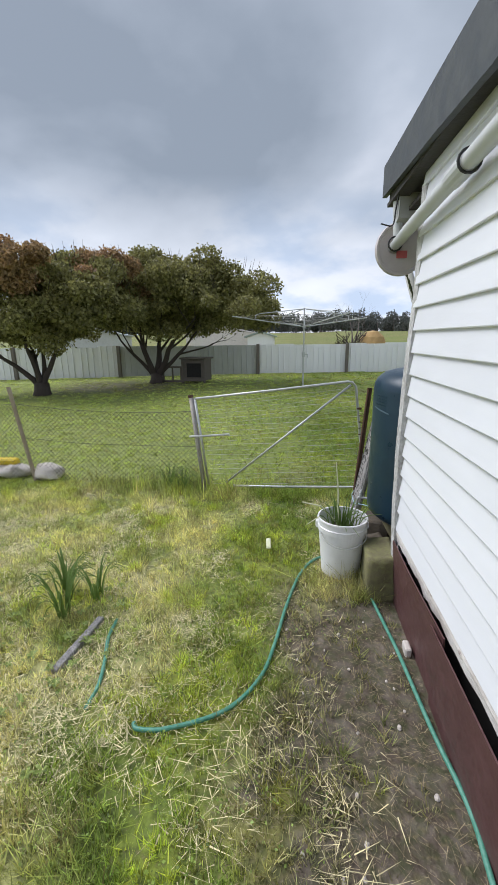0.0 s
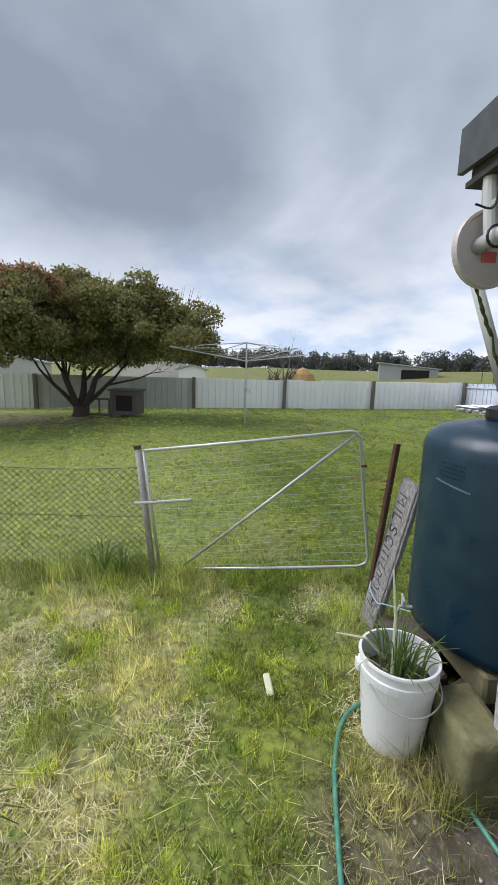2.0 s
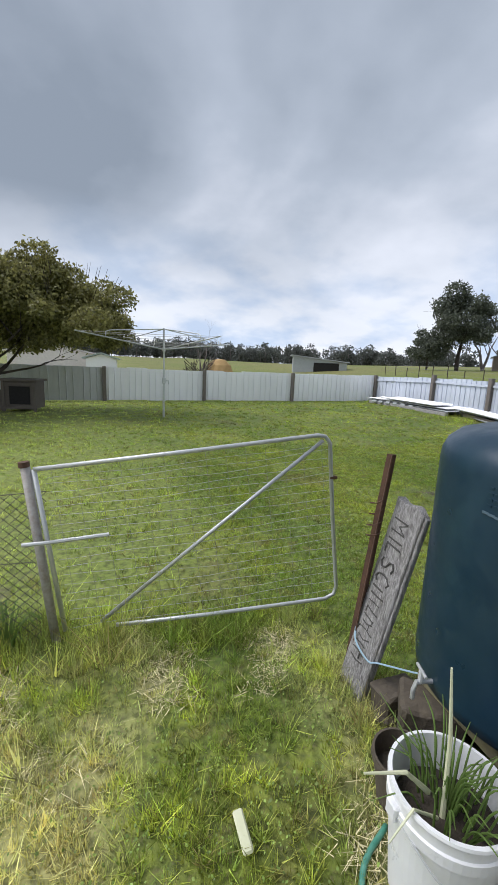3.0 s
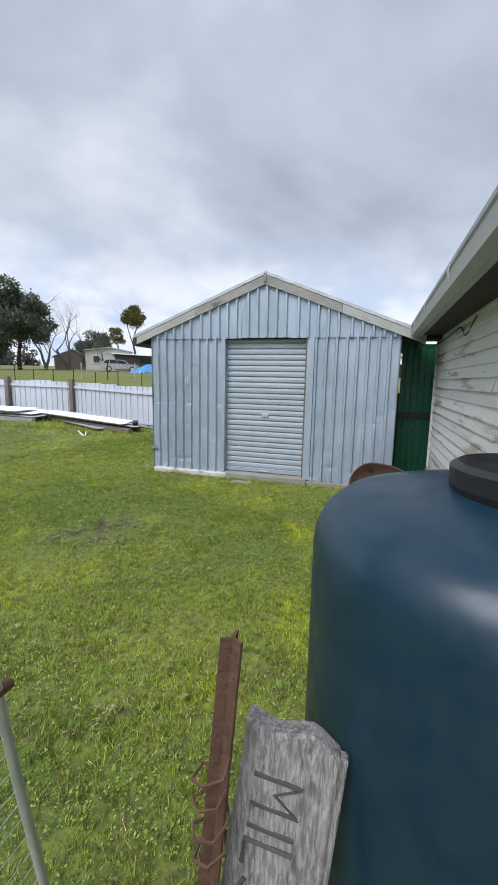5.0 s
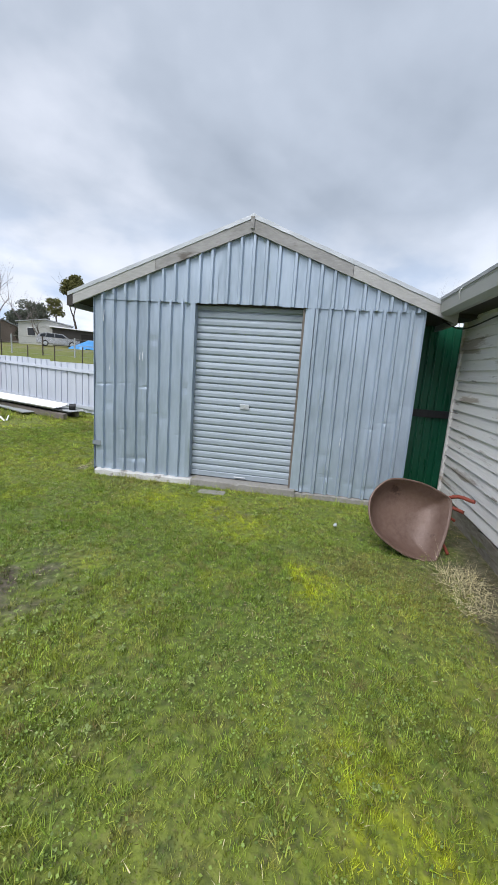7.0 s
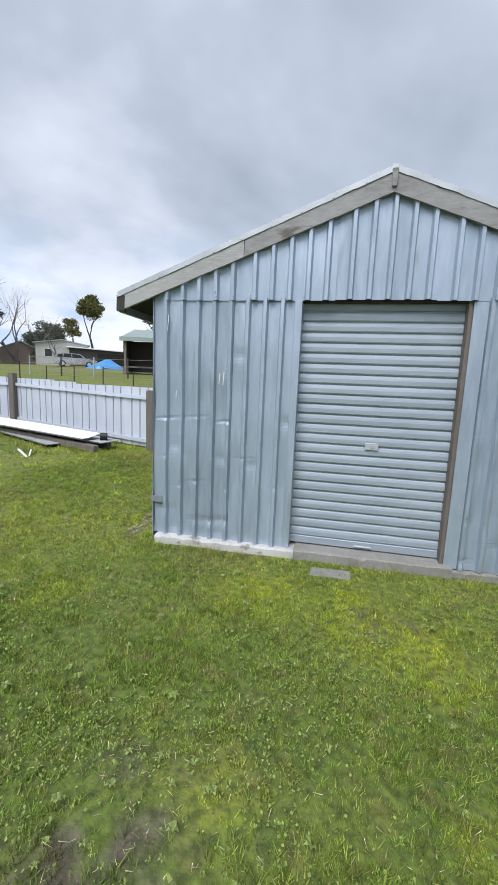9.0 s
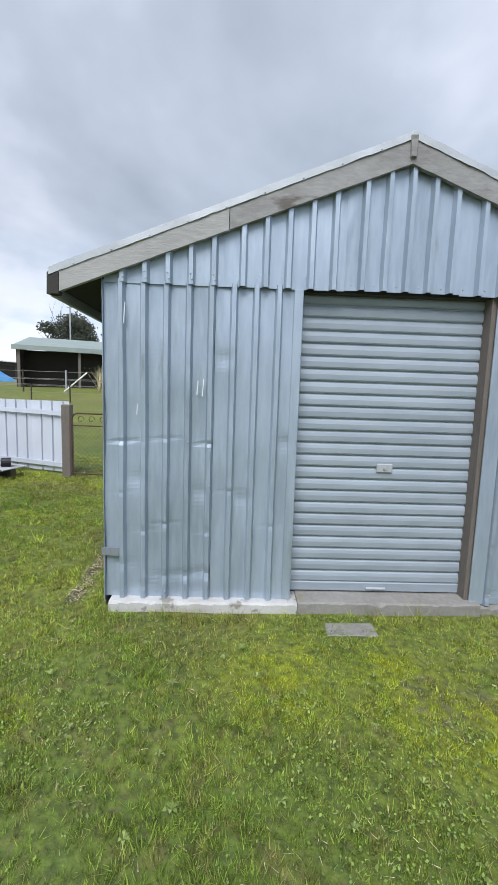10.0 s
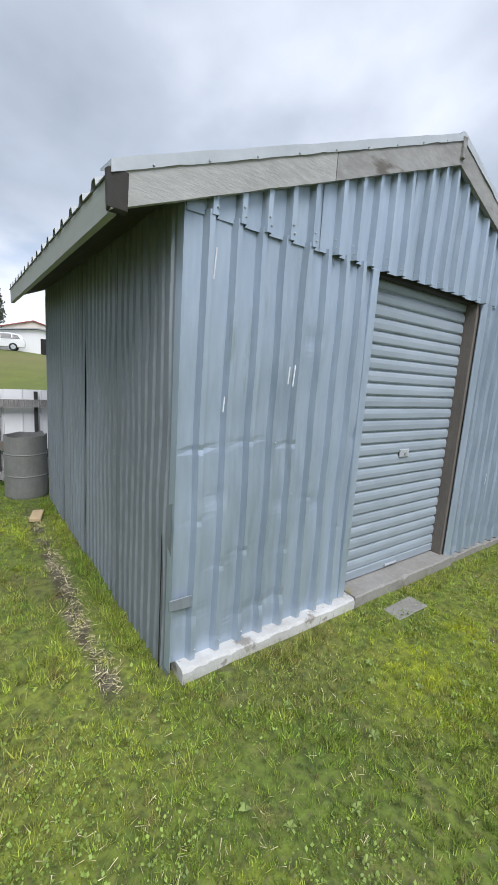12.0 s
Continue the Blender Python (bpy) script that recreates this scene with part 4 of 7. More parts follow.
# ---- gate and chain-wire fence ----
def make_gate():
    g = thing("farm_gate", "galvanised tube gate with wire infill and diagonal brace", "gate")
    TL, TR, BR, BL = Vector((-0.535, 4.065, 0.94)), Vector((0.955, 3.972, 1.115)), Vector((1.105, 3.995, 0.115)), Vector((-0.43, 4.075, 0.03))
    part("frame_tube", tube(bmesh.new(), [TL + Vector((0.0, 0, 0)), TL.lerp(TR, 0.5), TR - Vector((0.06, -0.004, 0.002)), TR - Vector((0.02, 0, 0.008)), TR + Vector((0.012, 0, -0.045)), TR.lerp(BR, 0.5), BR + Vector((-0.006, 0, 0.06)), BR + Vector((-0.02, 0, 0.012)), BR - Vector((0.075, 0, 0.012)), BR.lerp(BL, 0.5), BL + Vector((0.25, 0, 0.025))], 0.0118, 10), GALV, g, smooth=True)
    part("hinge_tube", tube(bmesh.new(), [TL + Vector((0.0, 0, 0.0)), BL + Vector((0.0, 0, 0.03))], 0.0118, 10), GALV, g, smooth=True)
    part("brace", tube(bmesh.new(), [TR + Vector((-0.03, 0.0, -0.03)), BL + Vector((0.18, 0, 0.06))], 0.0108, 10), GALV, g, smooth=True)
    for k in range(19):
        f = 0.05 + (k / 18) ** 1.12 * 0.9
        a, b = TL.lerp(BL, f) + Vector((0.04, 0, 0)), TR.lerp(BR, f)
        sag = [a.lerp(b, i / 10) + Vector((0, 0.002 * math.sin(i * 2.1 + k), 0.006 * math.sin(i * 1.3 + k * 1.7) - 0.008 * math.sin(i / 10 * math.pi))) for i in range(11)]
        part("wire", tube(bmesh.new(), sag, 0.0011, 4), GALV, g)
    for k in range(14):
        f = 0.05 + k / 13 * 0.92
        part("wire_stay", tube(bmesh.new(), [TL.lerp(TR, f), BL.lerp(BR, f) + Vector((0, 0, 0.01))], 0.0009, 3), GALV_DULL, g)
    part("latch_bar", tube(bmesh.new(), [(-0.60, 4.04, 0.57), (-0.5, 4.035, 0.575), (-0.2, 4.03, 0.60)], 0.011, 8), GALV, g)
    part("catch", boxed(0.985, 1.03, 3.965, 3.99, 0.86, 0.88, 0.004), RUST, g)
    p = thing("gate_post", "old galvanised gate post with flaking rust", "fence post")
    part("pipe_post", tube(bmesh.new(), [(-0.575, 4.08, 0.955), (-0.47, 4.09, -0.1)], 0.023, 12), GALVOLD, p, smooth=True)
    part("post_cap", tube(bmesh.new(), [(-0.577, 4.08, 0.95), (-0.58, 4.08, 0.975)], 0.026, 12), RUST, p)
    # chain wire to the west
    f = thing("chain_wire_fence", "sagging rusty chain-wire fence", "fence")
    x0, x1, h0, h1 = -0.52, -5.6, 0.80, 0.88

    def at(u, v):
        x = x0 + (x1 - x0) * u
        y = 4.09 + 0.08 * (x0 - x)
        top = h0 + (h1 - h0) * u - 0.05 * abs(math.sin(u * 8))
        return Vector((x + 0.06 * (v - 0.5), y + 0.015 * math.sin(x * 5 + v * 3), 0.02 + v * top))
    n, rows = 96, 16
    bm = bmesh.new()
    for s in (1, -1):
        for i in range(-rows, n + rows):
            pts = []
            for k in range(rows + 1):
                j = i + s * k
                if 0 <= j <= n:
                    pts.append(at(j / n, k / rows))
            if len(pts) > 1:
                tube(bm, pts, 0.002, 3, caps=False)
    part("chain_wire", bm, CHAIN, f)
    for v in (1.0, 0.55):
        part("strand", tube(bmesh.new(), [at(i / 20, v) for i in range(21)], 0.0022, 4), CHAIN, f)
    p2 = thing("fence_stake", "thin leaning rusty fence stake", "fence post")
    part("stake", tube(bmesh.new(), [(-2.6, 4.27, 1.03), (-2.42, 4.25, -0.1)], 0.021, 8), STAKE, p2)


make_gate()


def make_board():
    b = thing("carved_board", "leaning silvered timber board with dark carved letters", "board")
    p, q = Vector((0.88, 3.445, -0.03)), Vector((1.035, 3.355, 0.925))
    up = (q - p).normalized()
    side = Vector((0.03, -1, -0.09)); side = (side - up * side.dot(up)).normalized()
    nrm = up.cross(side).normalized()
    if nrm.x > 0:
        nrm = -nrm
    m = Matrix((side, nrm, up)).transposed().to_4x4()
    m.translation = p
    L, W, T = (q - p).length, 0.17, 0.045
    bm = bmesh.new()
    box(bm, -W / 2, W / 2, -T, 0.0, 0.0, L, 0.005)
    bmesh.ops.subdivide_edges(bm, edges=[e for e in bm.edges if e.calc_length() > 0.1], cuts=9, use_grid_fill=True)
    bmesh.ops.subdivide_edges(bm, edges=[e for e in bm.edges if e.calc_length() > 0.05], cuts=2, use_grid_fill=True)
    for v in bm.verts:
        v.co.y += 0.004 * noise.noise(Vector((v.co.x * 60, 0, v.co.z * 3)))
        if v.co.z > L - 0.02:
            v.co.z += 0.03 * noise.noise(Vector((v.co.x * 14, 5, 0))) - 0.03 * max(0, v.co.x / W)
    noisy(bm, 0.004, 9)
    bmesh.ops.transform(bm, matrix=m, verts=bm.verts)
    part("plank", bm, OLDWOOD, b)
    bm = bmesh.new()
    box(bm, W / 2 - 0.03, W / 2 + 0.012, -T * 0.8, -0.01, 0.25, L - 0.02, 0.004)
    bmesh.ops.transform(bm, matrix=m, verts=bm.verts)
    part("split_edge", bm, OLDWOOD, b)
    # carved letters running down the board, most of them worn past reading
    glyphs = (((0.0, 0.0), (0.0, 1.0), (0.3, 0.45), (0.62, 1.0), (0.62, 0.0)), ((0.15, 0.0), (0.15, 1.0)), ((0.0, 1.0), (0.0, 0.0), (0.5, 0.0)),
              ((0.5, 0.9), (0.25, 1.0), (0.02, 0.85), (0.05, 0.62), (0.4, 0.42), (0.48, 0.18), (0.25, 0.0), (0.0, 0.1)),
              ((0.52, 0.86), (0.3, 1.0), (0.05, 0.8), (0.0, 0.45), (0.1, 0.12), (0.32, 0.0), (0.54, 0.14)))
    rnd = random.Random(11)

    def carve(pts, r):
        bm = tube(bmesh.new(), pts, r, 5)
        bmesh.ops.transform(bm, matrix=m, verts=bm.verts)
        part("carved_stroke", bm, CARVED, b)
    z = L - 0.085
    for g in glyphs:
        carve([(-0.055 + 0.085 * v + rnd.uniform(-0.002, 0.002), 0.001, z - 0.085 * u) for u, v in g], 0.0048)
        z -= 0.085 * (max(u for u, v in g) + 0.32)
    while z > 0.16:
        lo, hi = rnd.uniform(-0.06, -0.045), rnd.uniform(0.015, 0.04)
        carve([(lo, 0.001, z), ((lo + hi) / 2, 0.001, z - rnd.uniform(-0.008, 0.008)), (hi, 0.001, z - rnd.uniform(-0.012, 0.012))], rnd.uniform(0.003, 0.005))
        if rnd.random() < 0.5:
            v = rnd.choice((lo, hi, 0.0))
            carve([(v, 0.001, z), (v + rnd.uniform(-0.01, 0.01), 0.001, z - 0.03)], 0.0035)
        z -= rnd.uniform(0.026, 0.042)
    tagged(part("twine", tube(bmesh.new(), curve_pts([(0.93, 3.50, 0.27), (0.90, 3.44, 0.24), (0.915, 3.36, 0.20), (0.94, 3.32, 0.215), (1.05, 3.22, 0.23), (1.1, 3.15, 0.26)]), 0.004, 5), BLUE_TWINE), "pale blue twine tied round the board", "twine")
    s = thing("star_post", "rusty steel star post leaning behind the board", "fence post")
    a, c = Vector((0.905, 3.52, -0.1)), Vector((0.99, 3.452, 1.12))
    for ang in (0, 120, 240):
        bm = bmesh.new()
        u = Vector((math.cos(radians(ang)), math.sin(radians(ang)), 0))
        beam(bm, a + u * 0.01, c + u * 0.01, 0.005, 0.022, up=u)
        part("flange", bm, RUST, s)
    part("wire_knot", noisy(tube(bmesh.new(), [(0.955 + 0.03 * math.cos(i * 1.1), 3.475 + 0.03 * math.sin(i * 1.1), 0.72 + 0.009 * i) for i in range(24)], 0.003, 4), 0.008, 20), RUST, s)


make_board()


def make_bucket():
    x, y = 0.73, 2.70
    b = thing("bucket", "dirty white plastic bucket planted with spring onions", "bucket", x, y, 0.0)
    r0, r1, h = 0.122, 0.15, 0.39
    pr = [(0.0, 0.0), (r0 - 0.006, 0.0), (r0, 0.008)]
    pr += [(r0 + (r1 - r0) * k / 6, 0.008 + (h - 0.09) * k / 6) for k in range(1, 7)]
    pr += [(r1 + 0.006, h - 0.082), (r1 + 0.007, h - 0.05), (r1 + 0.002, h - 0.046), (r1 + 0.003, h - 0.012), (r1 + 0.01, h - 0.008), (r1 + 0.008, h), (r1 - 0.002, h), (r1 - 0.012, h - 0.1), (r0, 0.1)]
    part("pail", lathe(bmesh.new(), pr, 48), BUCKET, b, smooth=False)
    part("soil", noisy(lathe(bmesh.new(), [(r1 - 0.015, h - 0.11), (0.1, h - 0.09), (0.05, h - 0.08), (0.0, h - 0.08)], 24), 0.01, 20), SOIL, b)
    part("bail_handle", tube(bmesh.new(), curve_pts([(0.162, 0.02, h - 0.06), (0.12, -0.13, h - 0.11), (0.0, -0.178, h - 0.14), (-0.12, -0.13, h - 0.11), (-0.162, 0.02, h - 0.06)]), 0.003, 6), GALV, b)
    for sx in (-1, 1):
        part("lug", boxed(sx * 0.158 - 0.01, sx * 0.158 + 0.01, 0.0, 0.04, h - 0.085, h - 0.04, 0.004), BUCKET, b)
    rnd = random.Random(5)
    pl = thing("spring_onions", "green spring onion tops with pale bent stalks", "plant", x, y, 0.3)
    for k in range(64):
        a, rr = rnd.uniform(0, 6.28), rnd.uniform(0, 0.1)
        L = rnd.uniform(0.12, 0.26)
        d = rnd.uniform(0.02, 0.16)
        base = Vector((rr * math.cos(a), rr * math.sin(a), 0.0))
        o = Vector((math.cos(a), math.sin(a), 0))
        part("leaf", tube(bmesh.new(), curve_pts([base, base + o * d * 0.35 + Vector((0, 0, L * 0.6)), base + o * d + Vector((0, 0, L * rnd.uniform(0.5, 1.0)))], 4), 0.004, 5, taper=[0.0032, 0.0032, 0.003, 0.003, 0.0028, 0.0025, 0.002, 0.0015, 0.0008]), LEAFY, pl)
    for pts, r in (([(-0.03, -0.02, 0.0), (-0.035, -0.01, 0.25), (-0.055, 0.0, 0.45)], 0.008), ([(-0.05, 0.02, 0.05), (-0.14, 0.01, 0.15), (-0.26, 0.02, 0.17)], 0.0085), ([(-0.06, -0.03, 0.03), (-0.15, -0.04, 0.10), (-0.23, -0.06, 0.05)], 0.0055)):
        part("stalk", tube(bmesh.new(), pts, r, 6, taper=[r, r * 0.7, r * 0.35]), PALE_STALK, pl, "pale dry stalk")
    t = thing("plant_pot", "old dark pot half hidden behind the bucket", "pot", 0.80, 2.95, 0.0)
    part("pot", lathe(bmesh.new(), [(0.0, 0.0), (0.075, 0.0), (0.1, 0.16), (0.108, 0.165), (0.106, 0.185), (0.098, 0.185), (0.09, 0.1), (0.0, 0.1)], 28), ROCK, t)


make_bucket()


def hose(name, pts, r=0.0095):
    h = part(name, tube(bmesh.new(), curve_pts([(x, y, z + 0.012) for x, y, z in pts], 10), r, 8), HOSE, smooth=True)
    return tagged(h, "green garden hose lying on the ground", "hose")


hose("garden_hose", [(-0.22, 1.50, 0), (-0.19, 1.475, 0), (-0.07, 1.49, 0), (0.14, 1.59, 0), (0.27, 1.77, 0), (0.33, 2.0, 0), (0.38, 2.28, 0), (0.46, 2.6, 0), (0.56, 2.79, 0), (0.7, 2.88, 0)])
hose("garden_hose", [(0.90, 2.7, 0.01), (0.87, 2.5, 0), (0.90, 2.2, 0), (0.925, 1.98, 0), (0.955, 1.58, 0), (0.985, 1.31, 0), (0.97, 1.1, 0), (0.93, 0.6, 0), (0.9, -1.0, 0)])
hose("garden_hose", [(-0.55, 2.1, -0.01), (-0.53, 1.95, 0), (-0.48, 1.8, 0), (-0.445, 1.66, 0), (-0.45, 1.55, -0.012)])


# ---- shed ----
SX, SL, SR, SH, AY, AZ = 6.31, 6.74, 2.97, 2.155, 4.857, 3.0
SLOPE = (3.02 - 2.15) / (7.05 - AY)


def roof_z(y):
    return 3.0 - SLOPE * abs(y - AY)


def crumbled(x0, x1, y0, y1, z0, z1, seed):
    """A concrete edge with a worn, chipped and uneven front arris."""
    bm = bmesh.new()
    n = max(4, int((y1 - y0) / 0.025))
    rings = []
    for i in range(n + 1):
        y = y0 + (y1 - y0) * i / n
        w = noise.noise(Vector((y * 2.3, seed, 0)))
        c = max(0.0, noise.noise(Vector((y * 11.0, seed, 4)))) + max(0.0, noise.noise(Vector((y * 27.0, seed, 9)))) * 0.5
        f = x0 + 0.008 * w + 0.004
        top = z1 + 0.004 * w
        rings.append([bm.verts.new(v) for v in ((f, y, z0), (f + 0.004 * c, y, top - 0.010 - 0.035 * c), (f + 0.008 + 0.035 * c, y, top - 0.003), (x1, y, top), (x1, y, z0))])
    for a, b in zip(rings, rings[1:]):
        for k in range(5):
            bm.faces.new((a[k], a[(k + 1) % 5], b[(k + 1) % 5], b[k]))
    bm.faces.new(rings[0]); bm.faces.new(rings[-1][::-1])
    bmesh.ops.recalc_face_normals(bm, faces=bm.faces)
    return bm


def knocks(seed):
    """Small knocks that flatten the ribs: along, height, depth, half width, half height."""
    rnd = random.Random(seed * 7 + 1)
    out = []
    for k in range(5):
        a = 0.142 * (k + 1) - 0.026
        if (k < 3 and seed == 1) or rnd.random() < 0.25:
            out.append((a, 1.15 + rnd.uniform(-0.02, 0.02), rnd.uniform(0.003, 0.009), 0.04, 0.012))
        if rnd.random() < 0.55:
            out.append((a, rnd.uniform(0.45, 0.95), rnd.uniform(0.006, 0.016), 0.022, 0.014))
        if rnd.random() < 0.8:
            out.append((a, rnd.uniform(0.1, 0.3), rnd.uniform(0.008, 0.02), 0.03, 0.035))
        if rnd.random() < 0.4:
            out.append((a - 0.06, rnd.uniform(0.2, 1.9), 0.012, 0.05, 0.05))
    return out


def make_shed():
    s = thing("garden_shed", "blue-grey ribbed iron shed with a low gable roof", "shed")
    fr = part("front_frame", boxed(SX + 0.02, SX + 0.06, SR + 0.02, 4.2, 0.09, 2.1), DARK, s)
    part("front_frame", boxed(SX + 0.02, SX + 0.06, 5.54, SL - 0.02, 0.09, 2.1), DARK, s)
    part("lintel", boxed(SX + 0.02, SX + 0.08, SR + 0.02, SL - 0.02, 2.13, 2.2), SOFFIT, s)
    # lower sheets
    ribbed("front_sheet", (SX, SL, 0), (0, -1, 0), (-1, 0, 0), 0.71, 0.065, SH, 0.142, 0.052, 0.036, SHEET, s, rows=80, dent=0.013, seed=1, dings=knocks(1))
    ribbed("front_sheet", (SX - 0.003, SL - 0.71, 0), (0, -1, 0), (-1, 0, 0), 0.50, 0.065, SH, 0.142, 0.052, 0.036, SHEET, s, rows=80, dent=0.013, seed=2, dings=knocks(2))
    ribbed("front_sheet", (SX, 4.21, 0), (0, -1, 0), (-1, 0, 0), 0.71, 0.055, SH, 0.142, 0.052, 0.036, SHEET, s, rows=80, dent=0.013, seed=3, dings=knocks(3))
    ribbed("front_sheet", (SX - 0.003, 3.50, 0), (0, -1, 0), (-1, 0, 0), 0.53, 0.055, SH, 0.142, 0.052, 0.036, SHEET, s, rows=80, dent=0.013, seed=4, dings=knocks(4))
    # gable sheets lapping over
    for k in range(5):
        y0 = SL - 0.01 - k * 0.75
        wdt = min(0.757, y0 - SR - 0.01)
        ribbed("gable_sheet", (SX - 0.014 - 0.003 * (k % 2), y0, 0), (0, -1, 0), (-1, 0, 0), wdt, 2.135 + (0.008 if k == 2 else 0), lambda a, y=y0: roof_z(y - a) - 0.03, 0.142, 0.052, 0.036, SHEET, s, rows=8, dent=0.008, seed=k)
    # folded jambs and corner flashings
    part("jamb", boxed(SX - 0.018, SX + 0.1, 5.475, 5.535, 0.07, 2.14, 0.003), SHEET, s)
    part("jamb", noisy(boxed(SX - 0.004, SX + 0.1, 4.2, 4.245, 0.07, 2.14, 0.003), 0.003, 5), POST, s, "dark timber door jamb")
    part("jamb", boxed(SX - 0.024, SX - 0.018, 4.12, 4.22, 0.06, 2.13), SHEET, s)
    for y in (SL + 0.004, SR - 0.004):
        part("corner_flashing", boxed(SX - 0.022, SX + 0.04, min(y, y - 0.003), max(y, y - 0.003), 0.03, SH), SHEET, s)
    # screws and dents
    bm = bmesh.new()
    rnd = random.Random(2)
    spots = []
    for k in range(9):
        spots.append((SL - 0.124 - 0.142 * k, 2.2))
        spots.append((SL - 0.124 - 0.142 * k, rnd.choice((0.12, 0.86, 1.15))))
        spots.append((4.21 - 0.124 - 0.142 * k, rnd.choice((0.13, 1.15, 1.1))))
    for k in range(26):
        spots.append((SL - 0.134 - 0.142 * k, 2.165))
    bmesh.ops.create_icosphere(bm, subdivisions=1, radius=0.0055)
    first = None
    for y, z in spots:
        if y > SR + 0.03 and not (4.2 < y < 5.5 and z < 2.1):
            if first is None:
                first = part("screw", bm, FLASH, s)
                sc = first
            else:
                sc = new("screw", first.data)
                sc.parent = s
            sc.location = (SX - 0.052 if z > 2.1 else SX - 0.037, y, z)
    for y, z, h in ((6.10, 1.5, 0.11), (6.135, 1.5, 0.09), (6.52, 1.35, 0.07), (5.92, 1.62, 0.07), (6.6, 1.95, 0.13), (3.7, 0.7, 0.1)):
        part("scratch", boxed(SX - 0.0385, SX - 0.0345, y - 0.003, y + 0.003, z - h / 2, z + h / 2, m=Matrix.Translation((0, y, z)) @ Matrix.Rotation(0.07, 4, "X") @ Matrix.Translation((0, -y, -z))), WHITEMARK, s, "white paint scratch")
    # side walls and back
    # SHEET_SIDE paints these walls darker, as turned from the light
    for k in range(4):
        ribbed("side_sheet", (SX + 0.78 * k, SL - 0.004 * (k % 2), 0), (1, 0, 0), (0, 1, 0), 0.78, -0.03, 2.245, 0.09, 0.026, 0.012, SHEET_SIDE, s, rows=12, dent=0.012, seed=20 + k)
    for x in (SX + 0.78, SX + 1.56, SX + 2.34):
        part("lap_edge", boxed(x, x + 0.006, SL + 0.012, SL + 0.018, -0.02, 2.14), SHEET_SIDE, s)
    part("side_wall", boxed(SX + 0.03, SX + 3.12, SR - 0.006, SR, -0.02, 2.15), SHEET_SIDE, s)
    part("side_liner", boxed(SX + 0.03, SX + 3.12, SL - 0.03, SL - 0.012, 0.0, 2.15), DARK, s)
    bm = bmesh.new()
    vs = [(SX + 3.12, SR, 0), (SX + 3.12, SL, 0), (SX + 3.12, SL, 2.15), (SX + 3.12, AY, 2.95), (SX + 3.12, SR, 2.15)]
    f = bm.faces.new([bm.verts.new(v) for v in vs])
    r = bmesh.ops.extrude_face_region(bm, geom=[f])
    bmesh.ops.translate(bm, verts=[v for v in r["geom"] if isinstance(v, bmesh.types.BMVert)], vec=(0.02, 0, 0))
    bmesh.ops.recalc_face_normals(bm, faces=bm.faces)
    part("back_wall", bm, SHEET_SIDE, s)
    part("corner_strip", noisy(boxed(SX - 0.03, SX - 0.022, SL - 0.1, SL + 0.02, 0.36, 0.42, 0.002), 0.008, 18), SHEET_SIDE, s, "bent torn metal strap")
    part("split_seam", boxed(SX + 0.075, SX + 0.085, SL + 0.014, SL + 0.016, 0.0, 0.75), DARK, s)
    # roof sheets, ribs down the slope
    x0, x1 = SX - 0.03, SX + 3.124
    for side in (1, -1):
        ye = AY + side * (7.06 - AY)
        verts, faces = [], []
        prof = trapezoid(x1 - x0, None, 0.19, 0.075, 0.034)
        for yy in (AY, AY + (ye - AY) * 0.5, ye):
            for a, d in prof:
                verts.append((x0 + a, yy, roof_z(yy) + 0.028 + d))
        for yy in (AY, AY + (ye - AY) * 0.5, ye):
            for a, d in prof:
                verts.append((x0 + a, yy, roof_z(yy) + 0.025 + d))
        n = len(prof)
        for k in range(2):
            for i in range(n - 1):
                q = k * n + i
                faces.append((q, q + 1, q + n + 1, q + n))
                faces.append((3 * n + q, 3 * n + q + n, 3 * n + q + n + 1, 3 * n + q + 1))
        for i in range(n - 1):
            q = 2 * n + i
            faces.append((q, q + 1, 3 * n + q + 1, 3 * n + q))
        raw("roof_sheet", verts, faces, FARTIN, s)
        # barge board, flashing, fascia
        y_out = 7.05 if side > 0 else AY - (7.05 - AY)
        for f0, f1, stuff_ in ((0.0, 0.5, BARGE), (0.502, 1.0, BARGE_LIGHT)):
            bm = bmesh.new()
            rows = []
            for i in range(17):
                f = f0 + (f1 - f0) * i / 16
                y = AY + (y_out - AY) * f
                low = 0.115 - 0.02 * f + 0.004 * noise.noise(Vector((y * 7, side, 0)))
                rows.append([bm.verts.new((x, y, roof_z(y) + dz)) for x, dz in ((SX - 0.065, 0.045), (SX - 0.035, 0.045), (SX - 0.035, -low), (SX - 0.065 + 0.003 * noise.noise(Vector((y * 9, 3, 0))), -low))])
            for a, b in zip(rows, rows[1:]):
                for k in range(4):
                    bm.faces.new((a[k], a[(k + 1) % 4], b[(k + 1) % 4], b[k]))
            bm.faces.new(rows[0]); bm.faces.new(rows[-1][::-1])
            bmesh.ops.recalc_face_normals(bm, faces=bm.faces)
            part("barge_board", bm, stuff_, s, "weathered grey timber barge board")
        bm = bmesh.new()
        rows = []
        for i in range(61):
            y = AY + (y_out - AY) * i / 60
            w1, w2 = 0.007 * noise.noise(Vector((y * 8, side, 5))) + 0.004 * noise.noise(Vector((y * 25, side, 7))), 0.005 * noise.noise(Vector((y * 5, side, 9)))
            rows.append([bm.verts.new((x, y, roof_z(y) + dz)) for x, dz in ((SX - 0.072 + w2, 0.022 + w1), (SX - 0.072, 0.066 + w2), (SX + 0.06, 0.076), (SX + 0.06, 0.068))])
